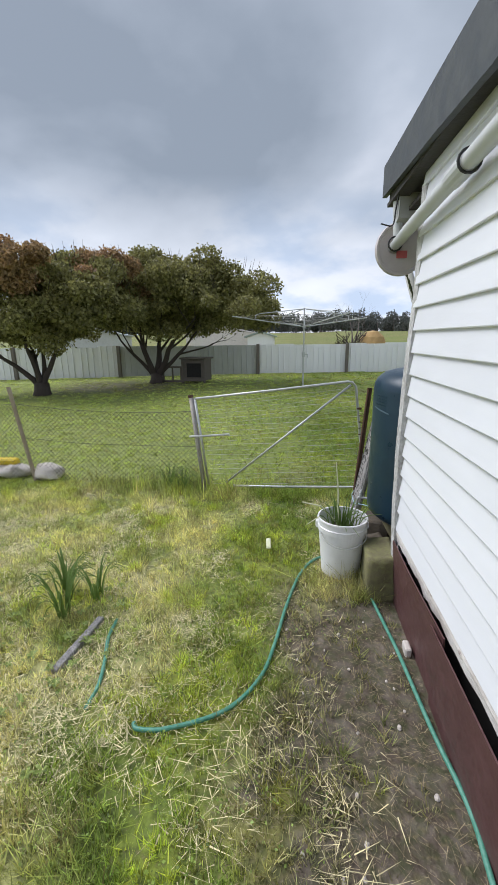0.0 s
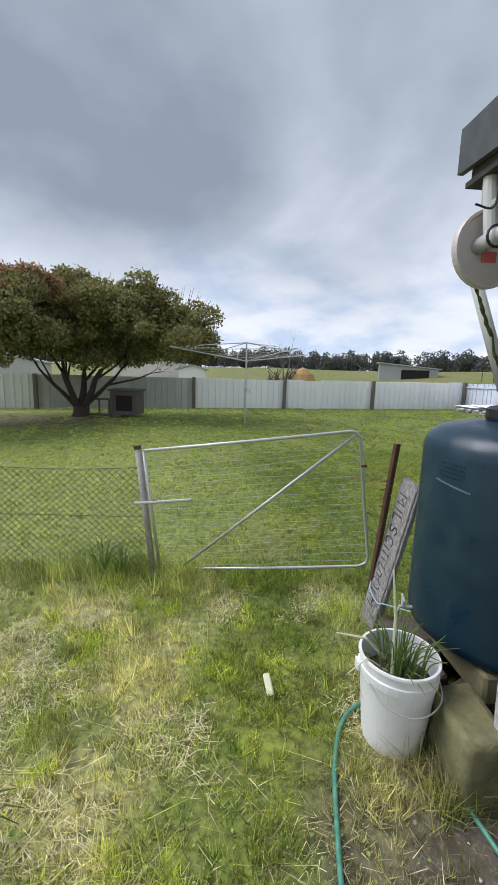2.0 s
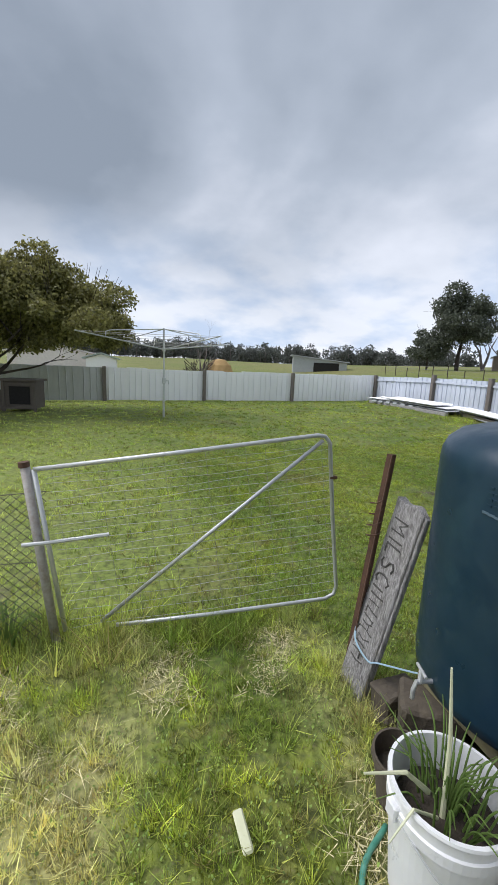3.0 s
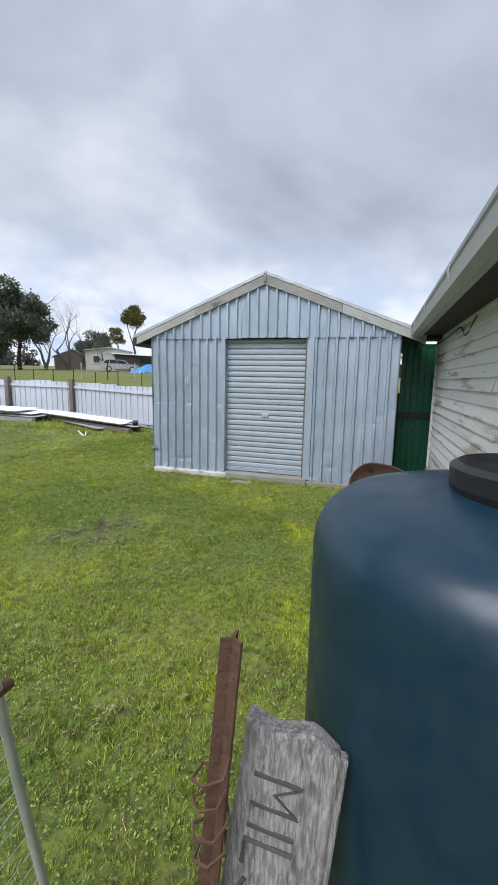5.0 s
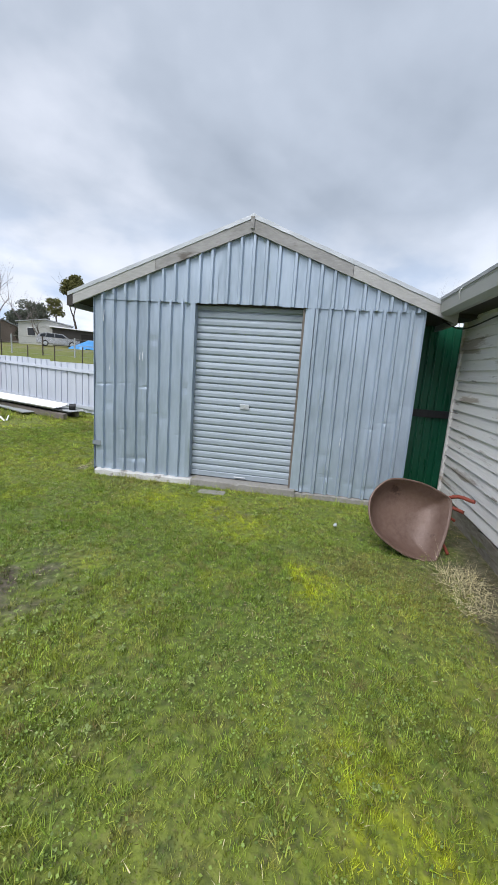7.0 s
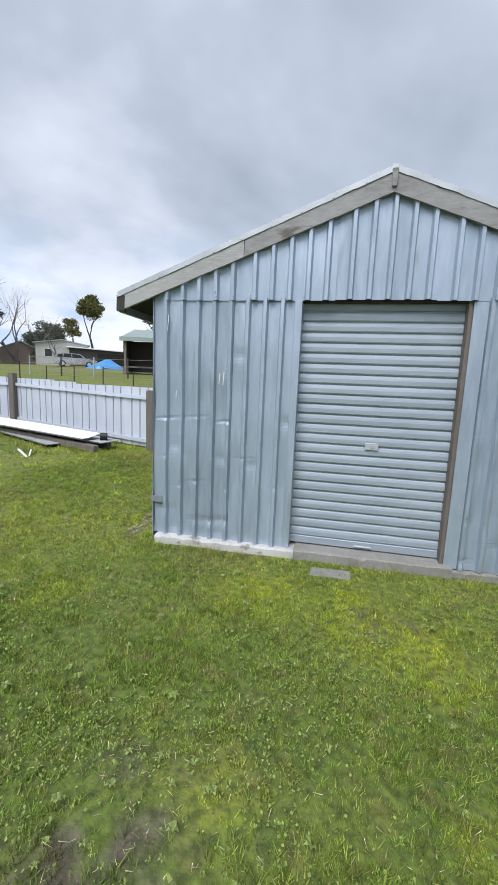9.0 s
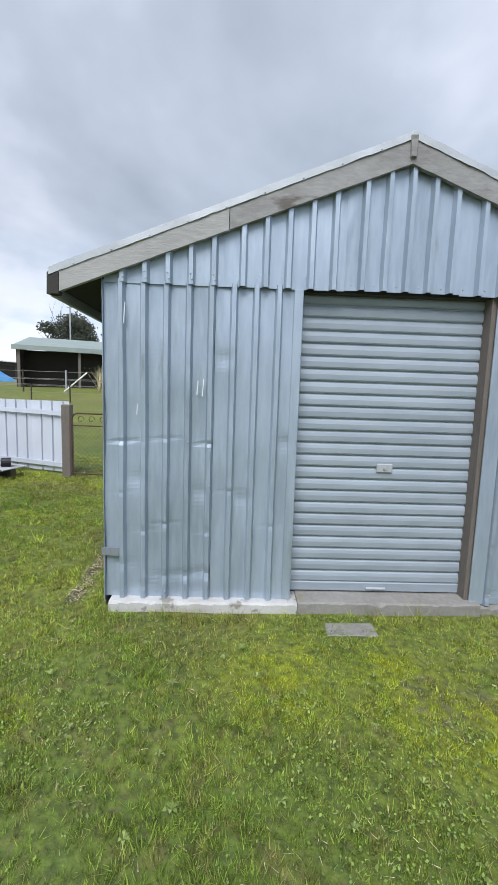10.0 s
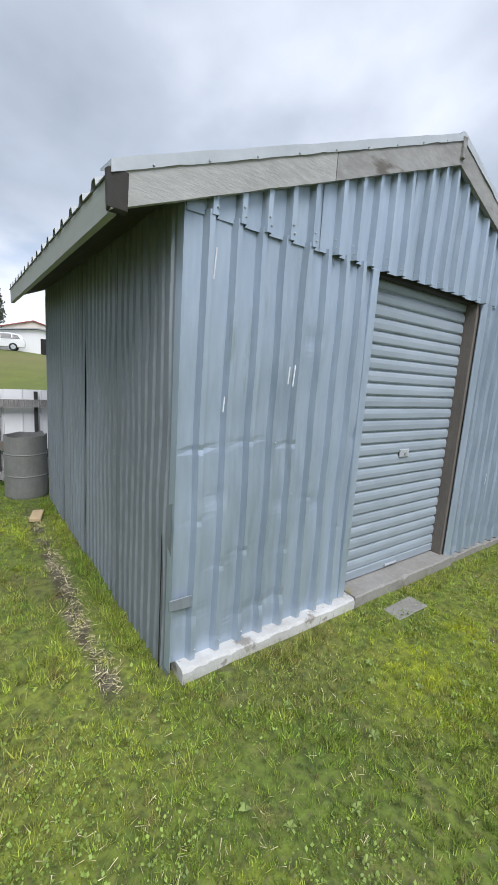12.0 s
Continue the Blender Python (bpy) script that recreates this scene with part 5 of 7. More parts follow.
        for a, b in zip(rows, rows[1:]):
            for k in range(4):
                bm.faces.new((a[k], a[(k + 1) % 4], b[(k + 1) % 4], b[k]))
        bm.faces.new(rows[0]); bm.faces.new(rows[-1][::-1])
        bmesh.ops.recalc_face_normals(bm, faces=bm.faces)
        part("barge_flashing", bm, FLASH, s, "bright folded metal flashing")
        yo = y_out
        yw = SL if side > 0 else SR
        # shade below the eave is put into the lining's near-black colour
        part("eave_lining", beam(bmesh.new(), (SX + 1.55, yw - side * 0.02, roof_z(yw) - 0.03), (SX + 1.55, yo - side * 0.03, roof_z(yo) - 0.03), 3.14, 0.02), SOFFIT, s, "eave underside with its shade painted dark")
        part("fascia", boxed(SX - 0.034, x1 - 0.02, min(yo, yo - side * 0.03), max(yo, yo - side * 0.03), roof_z(yo) - 0.10, roof_z(yo) + 0.022), FASCIA_SIDE, s, "grey painted eave board")
    bm = bmesh.new()
    tube(bm, [(x0 - 0.03, AY, AZ + 0.048), (x1, AY, AZ + 0.048)], 0.03, 10)
    part("ridge_cap", bm, FLASH, s)
    ye = AY + 0.985 * (7.05 - AY)
    part("barge_end", noisy(boxed(SX - 0.069, SX - 0.03, ye - 0.03, ye + 0.045, roof_z(ye) - 0.105, roof_z(ye) + 0.03, 0.004), 0.007, 24), SOFFIT, s, "rotten dark end of the barge board")
    part("ridge_finial", noisy(boxed(SX - 0.083, SX - 0.06, AY - 0.014, AY + 0.024, AZ - 0.085, AZ + 0.04, 0.004), 0.008, 30), BARGE, s)
    for k in range(9):
        y = AY + 0.2 + k * 0.23
        nail = new("screw", first.data)
        nail.parent = s
        nail.location = (SX - 0.074, y, roof_z(y) + 0.03)
    # roller door
    d = part("roller_door", boxed(SX + 0.1, SX + 0.11, 4.235, 5.49, 0.085, 2.14), SLAT, s, "closed grey steel roller door")
    me = None
    pitch = 0.0835
    for k in range(24):
        if me is None:
            bm = bmesh.new()
            prof = ((0.0, 0.0), (-0.011, 0.003), (-0.017, 0.012), (-0.018, 0.045), (-0.013, 0.066), (-0.005, 0.0745), (0.0, 0.077), (0.0, pitch))
            A = [bm.verts.new((x, 0.0, z)) for x, z in prof]
            B = [bm.verts.new((x, 1.255, z)) for x, z in prof]
            for a in range(len(prof) - 1):
                bm.faces.new((A[a], B[a], B[a + 1], A[a + 1]))
            bm.faces.new(A); bm.faces.new(B[::-1])
            bmesh.ops.recalc_face_normals(bm, faces=bm.faces)
            ob = part("slat", bm, SLAT, d)
            me = ob.data
        else:
            ob = new("slat", me)
            ob.parent = d
        ob.location = (SX + 0.0995, 4.235, 0.155 + k * pitch)
    part("bottom_rail", boxed(SX + 0.078, SX + 0.0995, 4.24, 5.485, 0.088, 0.155, 0.006), SLAT, d)
    part("lock_plate", boxed(SX + 0.068, SX + 0.082, 4.79, 4.90, 0.96, 1.02, 0.004), FLASH, d, "bright square lock plate")
    part("lock_barrel", tube(bmesh.new(), [(SX + 0.07, 4.845, 0.99), (SX + 0.06, 4.845, 0.99)], 0.012, 12), GALV, d)
    part("bolt", tube(bmesh.new(), [(SX + 0.07, 4.78, 0.115), (SX + 0.07, 4.92, 0.115)], 0.009, 8), FLASH, d, "bright slide bolt")
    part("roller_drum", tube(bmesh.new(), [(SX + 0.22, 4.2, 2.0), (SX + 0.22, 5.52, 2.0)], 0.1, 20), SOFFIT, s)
    # slab edge
    part("slab_edge", crumbled(SX - 0.085, SX + 0.12, 5.43, SL - 0.04, -0.06, 0.066, 3), PAINTED_SLAB, s, "whitewashed broken concrete edge")
    part("threshold", crumbled(SX - 0.08, SX + 0.12, 4.16, 5.428, -0.06, 0.08, 5), CONCRETE, s, "worn concrete threshold")
    part("slab_edge", crumbled(SX - 0.05, SX + 0.12, SR + 0.02, 4.158, -0.06, 0.052, 7), CONCRETE, s)
    part("slab", boxed(SX + 0.121, SX + 3.1, SR + 0.02, SL - 0.035, -0.05, 0.05), CONCRETE, s)
    st = part("paver", noisy(boxed(5.99, 6.13, 4.95, 5.27, -0.04, -0.003, 0.008), 0.012, 8), CONCRETE)
    tagged(st, "small flat grey concrete paver sunk in the lawn", "paver")


make_shed()


# ---- beside the shed ----
def make_green_tank():
    g = thing("green_tin_screen", "dark green ribbed iron screen beside the shed", "screen")
    # upper part is added height, dark in place of the shade below the eave
    ribbed("sheet", (7.0, 2.90, 0), (0, -1, 0), (-1, 0, 0), 0.56, -0.05, 2.1, 0.09, 0.03, 0.014, GREENTIN, g)
    part("rail", boxed(6.96, 6.985, 2.34, 2.9, 1.0, 1.09), BLACK, g)
    part("frame", boxed(7.004, 7.05, 2.36, 2.88, 0.0, 2.08), DARK, g)
    d = part("dark_panel", boxed(7.9, 7.94, 2.0, 3.6, 0.0, 1.35), SOFFIT)
    tagged(d, "dark weathered fence panel behind the shed", "fence")


make_green_tank()


def make_barrow():
    w = thing("wheelbarrow", "rusty tipped wheelbarrow leaning by the house wall", "wheelbarrow", 5.12, 3.14, 0.0)
    rim = [(0.31, -0.255), (0.335, 0.0), (0.31, 0.255), (0.2, 0.3), (0.0, 0.305), (-0.24, 0.22), (-0.34, 0.0), (-0.24, -0.22), (0.0, -0.305), (0.2, -0.3)]

    def ring(k, depth, n=40):
        pts = []
        c = curve_pts([(x * k, y * k, depth) for x, y in rim + [rim[0]]], 6)[:-1]
        return c
    bm = bmesh.new()
    rings = []
    for k, d in ((1.03, 0.012), (1.0, 0.0), (0.93, -0.05), (0.82, -0.1), (0.66, -0.14), (0.45, -0.165), (0.2, -0.175)):
        rings.append([bm.verts.new(p) for p in ring(k, d)])
    for a, b in zip(rings, rings[1:]):
        n = len(a)
        for i in range(n):
            bm.faces.new((a[i], a[(i + 1) % n], b[(i + 1) % n], b[i]))
    bm.faces.new(rings[-1])
    bmesh.ops.recalc_face_normals(bm, faces=bm.faces)
    bmesh.ops.solidify(bm, geom=list(bm.faces), thickness=0.004)
    # opening faces west, tipped on its nose
    m = Matrix.Translation((0.0, 0.0, 0.325)) @ Matrix.Rotation(radians(14), 4, "Z") @ Matrix.Rotation(radians(-62), 4, "Y") @ Matrix.Rotation(radians(-112), 4, "Z")
    bmesh.ops.transform(bm, matrix=m, verts=bm.verts)
    lo = min(v.co.z for v in bm.verts)
    bmesh.ops.translate(bm, verts=bm.verts, vec=(0, 0, -lo - 0.005))
    part("tray", bm, TRAY, w, "brown rusted steel tray", smooth=True)
    bm = tube(bmesh.new(), [m @ Vector((x * 1.03, y * 1.03, 0.012)) + Vector((0, 0, -lo - 0.005)) for x, y in [(p.x, p.y) for p in curve_pts([(x, y, 0) for x, y in rim + [rim[0]]], 6)]], 0.009, 6)
    part("rolled_rim", bm, TRAY, w)
    for pts in ([(0.36, -0.06, 0.12), (0.36, -0.24, 0.3), (0.24, -0.42, 0.46), (0.1, -0.54, 0.47)], [(0.44, 0.1, 0.14), (0.5, -0.2, 0.32), (0.42, -0.42, 0.32), (0.32, -0.55, 0.3)]):
        part("handle_tube", tube(bmesh.new(), curve_pts(pts, 5), 0.016, 8), BARROW_RED, w, "rusty red bent tube handle")
    for pts in ([(0.3, -0.2, 0.24), (0.14, -0.33, 0.09), (0.02, -0.37, 0.01)], [(0.36, -0.22, 0.33), (0.3, -0.36, 0.14), (0.3, -0.38, 0.01)], [(0.34, -0.2, 0.36), (0.36, -0.5, 0.2)]):
        part("leg", tube(bmesh.new(), curve_pts(pts, 4), 0.013, 8), BARROW_RED, w)
    wh = part("wheel", tube(bmesh.new(), [(0.42 + 0.15 * math.cos(a), -0.06, 0.17 + 0.15 * math.sin(a)) for a in [i * math.pi / 10 for i in range(21)]], 0.03, 8), TYRE, w)
    part("hub", tube(bmesh.new(), [(0.42, -0.1, 0.17), (0.42, -0.02, 0.17)], 0.03, 10), RUST, wh)


make_barrow()


# ---- clothes hoist ----
def make_hoist():
    h = thing("clothes_hoist", "grey steel rotary clothes hoist on the lawn", "clothes line", 0.76, 13.3, 0.0)
    part("mast", tube(bmesh.new(), [(0, 0, -0.1), (0, 0, 1.3)], 0.03, 12), GALV, h)
    part("upper_mast", tube(bmesh.new(), [(0, 0, 1.28), (0, 0, 2.38)], 0.022, 12), GALV, h)
    part("winder", boxed(-0.05, 0.05, -0.07, 0.05, 0.92, 1.08, 0.015), GALV, h)
    part("crank", tube(bmesh.new(), [(0.05, -0.02, 1.0), (0.13, -0.02, 1.0), (0.13, -0.02, 0.9)], 0.012, 8), GALV, h)
    part("hub", tube(bmesh.new(), [(0, 0, 1.78), (0, 0, 1.88)], 0.045, 12), GALV, h)
    for k in range(4):
        a = radians(28 + 90 * k)
        c, s = math.cos(a), math.sin(a)
        part("arm", tube(bmesh.new(), [(0, 0, 1.83), (2.35 * c, 2.35 * s, 2.12)], 0.016, 8), GALV, h)
        part("stay", tube(bmesh.new(), [(0, 0, 2.36), (1.5 * c, 1.5 * s, 2.2), (1.62 * c, 1.62 * s, 2.16), (1.62 * c, 1.62 * s, 2.03)], 0.013, 8), GALV, h)
    for r in (0.8, 1.25, 1.7, 2.1, 2.33):
        for k in range(4):
            a, b = radians(28 + 90 * k), radians(118 + 90 * k)
            z = 1.83 + 0.29 * r / 2.35
            part("line", tube(bmesh.new(), [(r * math.cos(a), r * math.sin(a), z), ((r * (math.cos(a) + math.cos(b))) / 2, (r * (math.sin(a) + math.sin(b))) / 2, z - 0.02), (r * math.cos(b), r * math.sin(b), z)], 0.004, 4), GALV_DULL, h)
    rnd = random.Random(3)
    for k in range(14):
        r, q = rnd.choice((1.25, 1.7, 2.1)), rnd.randrange(4)
        a, b, f = radians(28 + 90 * q), radians(118 + 90 * q), rnd.uniform(0.15, 0.85)
        x = r * (math.cos(a) * (1 - f) + math.cos(b) * f)
        y = r * (math.sin(a) * (1 - f) + math.sin(b) * f)
        z = 1.83 + 0.29 * r / 2.35 - 0.01
        p = part("clothes_peg", boxed(x - 0.008, x + 0.008, y - 0.008, y + 0.008, z - 0.07, z + 0.015), PEG)
        p.location = (0.76, 13.3, 0)
        tagged(p, "pale clothes peg clipped on the hoist wire", "peg", group="clothes pegs")


make_hoist()


# ---- tin fences ----
def tin_fence(p, q, h, material, seed, label, sheets=4):
    f = thing("tin_fence", label, "fence", group="tin fence bays")
    p, q = Vector(p), Vector(q)
    d = (q - p)
    L = d.length
    u = d.normalized()
    out = Vector((u.y, -u.x, 0))
    rnd = random.Random(seed)
    n = max(2, round(L / 0.8))
    for k in range(n):
        a = p + d * (k / n)
        z0 = gz(a.x, a.y) + rnd.uniform(0.0, 0.03)
        ribbed("sheet", (a.x, a.y, 0), u, out, L / n + 0.01, z0, z0 + h + rnd.uniform(-0.015, 0.015), 0.23, 0.036, -0.04, material, f, rows=1)
    for zz in (0.16, h - 0.16):
        bm = beam(bmesh.new(), p + out * 0.035 + Vector((0, 0, gz(p.x, p.y) + zz)), q + out * 0.035 + Vector((0, 0, gz(q.x, q.y) + zz)), 0.035, 0.075)
        part("rail", bm, material, f)
    return f


def fence_post(x, y, h, w=0.12, material=None, label="weathered timber fence post", z=None):
    zz = gz(x, y)
    t = part("fence_post", noisy(boxed(x - w / 2, x + w / 2, y - w / 2, y + w / 2, zz - 0.1, zz + h, 0.012), 0.01, 5, x), material or POST)
    return tagged(t, label, "fence post", group="fence posts")


LINE = [(-18.5, 13.3), (-14.5, 14.4), (-10.5, 15.4), (-6.65, 16.45), (-1.05, 17.9), (2.8, 18.6), (6.83, 18.9), (11.4, 19.4)]
for k, (a, b) in enumerate(zip(LINE, LINE[1:])):
    # these bays are dirty and also coloured grey for the shade by the trees
    worn = k in (0, 3)
    tin_fence((b[0] - 0.05, b[1] + 0.07, 0), (a[0] + 0.05, a[1] + 0.07, 0), 1.22, FENCE_DIRTY_SHADE if worn else FENCE, k, "stained iron fence bay with tree shade in its grey paint" if worn else "white painted iron fence bay with two rails")
for x, y in LINE:
    fence_post(x, y, 1.27, 0.13)
EAST = [(11.4, 19.4), (11.8, 15.9), (11.9, 13.2), (10.45, 8.75)]
for k, (a, b) in enumerate(zip(EAST, EAST[1:])):
    u = (Vector((*b, 0)) - Vector((*a, 0))).normalized()
    o = Vector((-u.y, u.x, 0)) * 0.08
    tin_fence((a[0] + o.x, a[1] + o.y, 0), (b[0] + o.x, b[1] + o.y, 0), 1.2, FENCE_BLUE, 30 + k, "pale blue-white iron fence bay with a rail")
for x, y in EAST[1:3]:
    fence_post(x, y, 1.32, 0.15)
fence_post(10.4, 8.7, 1.2, 0.15)


def make_sheet_pile():
    rnd = random.Random(8)
    def sheet(p, q, w, z, roll, mat_):
        t = thing("roofing_sheet", "loose pale corrugated roofing sheet on the stack", "roofing sheet", group="stacked roofing sheets")
        p, q = Vector((*p, 0)), Vector((*q, 0))
        u = (q - p).normalized()
        s = Vector((-u.y, u.x, 0))
        L = (q - p).length
        n = 24
        verts, faces = [], []
        for back in (0, 1):
            for e in (0, L):
                c = p + u * e
                for i in range(n + 1):
                    a = (i / n - 0.5) * w
                    zz = z + gz(c.x, c.y) + 0.012 * math.cos(i * math.pi) + roll * (a / w + 0.5) ** 2 - back * 0.004
                    v = c + s * a
                    verts.append((v.x, v.y, zz))
        m = n + 1
        for i in range(n):
            faces.append((i, i + 1, m + i + 1, m + i))
            faces.append((2 * m + i, 3 * m + i, 3 * m + i + 1, 2 * m + i + 1))
        raw("sheet", verts, faces, mat_, t)
    sheet((10.9, 18.6), (10.75, 13.4), 0.85, 0.22, 0.06, FENCE)
    sheet((10.95, 18.3), (10.55, 13.2), 0.8, 0.15, 0.05, FARTIN)
    sheet((10.85, 17.4), (10.6, 13.9), 0.9, 0.29, 0.05, FENCE)
    sheet((10.9, 13.3), (9.95, 9.75), 0.45, 0.235, 0.06, FENCE)
    sheet((11.0, 13.0), (10.05, 9.4), 0.5, 0.17, 0.0, FARTIN)
    sheet((10.7, 12.4), (9.85, 10.5), 0.3, 0.06, 0.0, FARTIN)
    for k, (a, b) in enumerate((((10.5, 18.3), (10.2, 13.2)), ((11.2, 18.3), (11.1, 13.2)), ((10.9, 13.2), (9.75, 9.5)), ((11.1, 13.0), (10.2, 9.5)))):
        bm = beam(bmesh.new(), (a[0], a[1], gz(*a) + 0.065), (b[0], b[1], gz(*b) + 0.065), 0.12, 0.13, 0.01)
        tagged(part("timber_beam", bm, OLDWOOD if k < 2 else POST), "weathered timber beam under the iron stack", "timber", group="stack bearers")
    for k in range(9):
        y = 13.6 + k * 0.5
        bm = tube(bmesh.new(), [(10.36, y, 0.1 + gz(10.36, y)), (10.36, y + 0.26, 0.1 + gz(10.36, y))], 0.065, 10)
        tagged(part("tin_roll", bm, FARTIN), "rolled grey tin offcut beside the stack", "tin roll", group="rolled tin")
    d = part("pipe_offcut", tube(bmesh.new(), [(10.08, 9.62, 0.27), (10.14, 9.5, 0.27)], 0.075, 14), BLACK)
    tagged(d, "short black pipe offcut on the stack", "pipe")
    r = thing("scrap_frame", "bent white scrap frame in the grass", "scrap", 8.9, 10.3, 0)
    part("bar", tube(bmesh.new(), [(0, 0, 0.02), (0.1, 0.25, 0.12), (0.25, 0.3, 0.04)], 0.018, 6), FENCE, r)
    part("bar", tube(bmesh.new(), [(0.05, 0.0, 0.02), (0.25, 0.12, 0.1)], 0.015, 6), FENCE, r)


make_sheet_pile()


def make_side_gate():
    g = thing("garden_gate", "small rusty wrought gate with scrolls and chain wire", "gate")
    A, B = Vector((10.32, 8.6, 0.08)), Vector((10.2, 7.55, 0.08))
    H = 1.0
    up = Vector((0, 0, 1))
    part("frame_tube", tube(bmesh.new(), [A, A + up * (H - 0.1), A.lerp(B, 0.04) + up * (H - 0.02), A.lerp(B, 0.1) + up * H, A.lerp(B, 0.9) + up * H, A.lerp(B, 0.96) + up * (H - 0.02), B + up * (H - 0.1), B, A], 0.013, 8), RUST, g)
    part("mid_rail", tube(bmesh.new(), [A + up * 0.8, B + up * 0.8], 0.011, 8), RUST, g)
    for k in range(5):
        c = A.lerp(B, 0.15 + 0.175 * k) + up * 0.9
        u = (B - A).normalized()
        part("scroll", tube(bmesh.new(), [c + u * (0.06 * math.cos(t) * (1 - t / 9)) + up * (0.065 * math.sin(t) * (1 - t / 9)) for t in [i * 0.42 for i in range(15)]], 0.005, 5), RUST, g)
    bm = bmesh.new()
    n, rows = 14, 10
    for s in (1, -1):
        for i in range(-rows, n + rows):
            pts = [A.lerp(B, (i + s * k) / n) + up * (0.02 + 0.76 * k / rows) for k in range(rows + 1) if 0 <= i + s * k <= n]
            if len(pts) > 1:
                tube(bm, [pts[0], pts[-1]], 0.0025, 3, caps=False)
    part("chain_wire", bm, CHAIN, g)
    for x, y, m, w in ((10.19, 7.46, GALVOLD, 0.045), (10.17, 7.34, POST, 0.09)):
        p = part("gate_stile", tube(bmesh.new(), [(x, y, -0.1), (x, y, 1.2)], w * 0.7, 10), m)
        tagged(p, "side gate post of old pipe and timber", "fence post", group="side gate posts")
    f = thing("paling_fence", "pale iron fence behind dark timber rails", "fence")
    ribbed("sheet", (10.2, 7.28, 0), (-0.02, -1, 0), (-1, 0, 0), 3.6, 0.04, 1.14, 0.2, 0.03, 0.012, FENCE, f)
    for z in (0.12, 0.98):
        part("rail", beam(bmesh.new(), (10.12, 7.3, z), (10.05, 3.7, z), 0.05, 0.09), OLDWOOD, f)
    part("brace", beam(bmesh.new(), (10.11, 7.28, 0.52), (10.1, 6.6, 0.36), 0.03, 0.1), POST, f)
    # thin near-black strips drawn as the shadow lines of the ribs
    for y in (7.15, 6.75, 6.35, 5.95):
        part("cover_strip", boxed(10.135, 10.16, y - 0.02, y + 0.02, 0.05, 1.12), SOFFIT, f)
    d = thing("galvanised_drum", "dented open galvanised drum standing by the shed", "drum", 9.66, 6.93, 0.0)
    pr = [(0.235, 0.0), (0.24, 0.02), (0.238, 0.25), (0.243, 0.26), (0.238, 0.27), (0.236, 0.5), (0.241, 0.51), (0.236, 0.52), (0.235, 0.72), (0.228, 0.72), (0.228, 0.05), (0.0, 0.05)]
    bm = lathe(bmesh.new(), [(r * 0.9, z * 0.95) for r, z in pr], 36)
    for v in bm.verts:
        if v.co.z > 0.6:
            v.co.z += 0.03 * noise.noise(Vector((v.co.x * 9, v.co.y * 9, 0)))
    part("shell", bm, CLAY, d)
    o = part("timber_offcut", noisy(boxed(-0.05, 0.05, -0.13, 0.13, 0.0, 0.035, 0.006), 0.005, 12), WOODCHIP)
    o.matrix_basis = pose(8.85, 6.95, 0.0, 0, 0, 75)
    tagged(o, "pale splintered timber offcut in the grass", "timber")


make_side_gate()


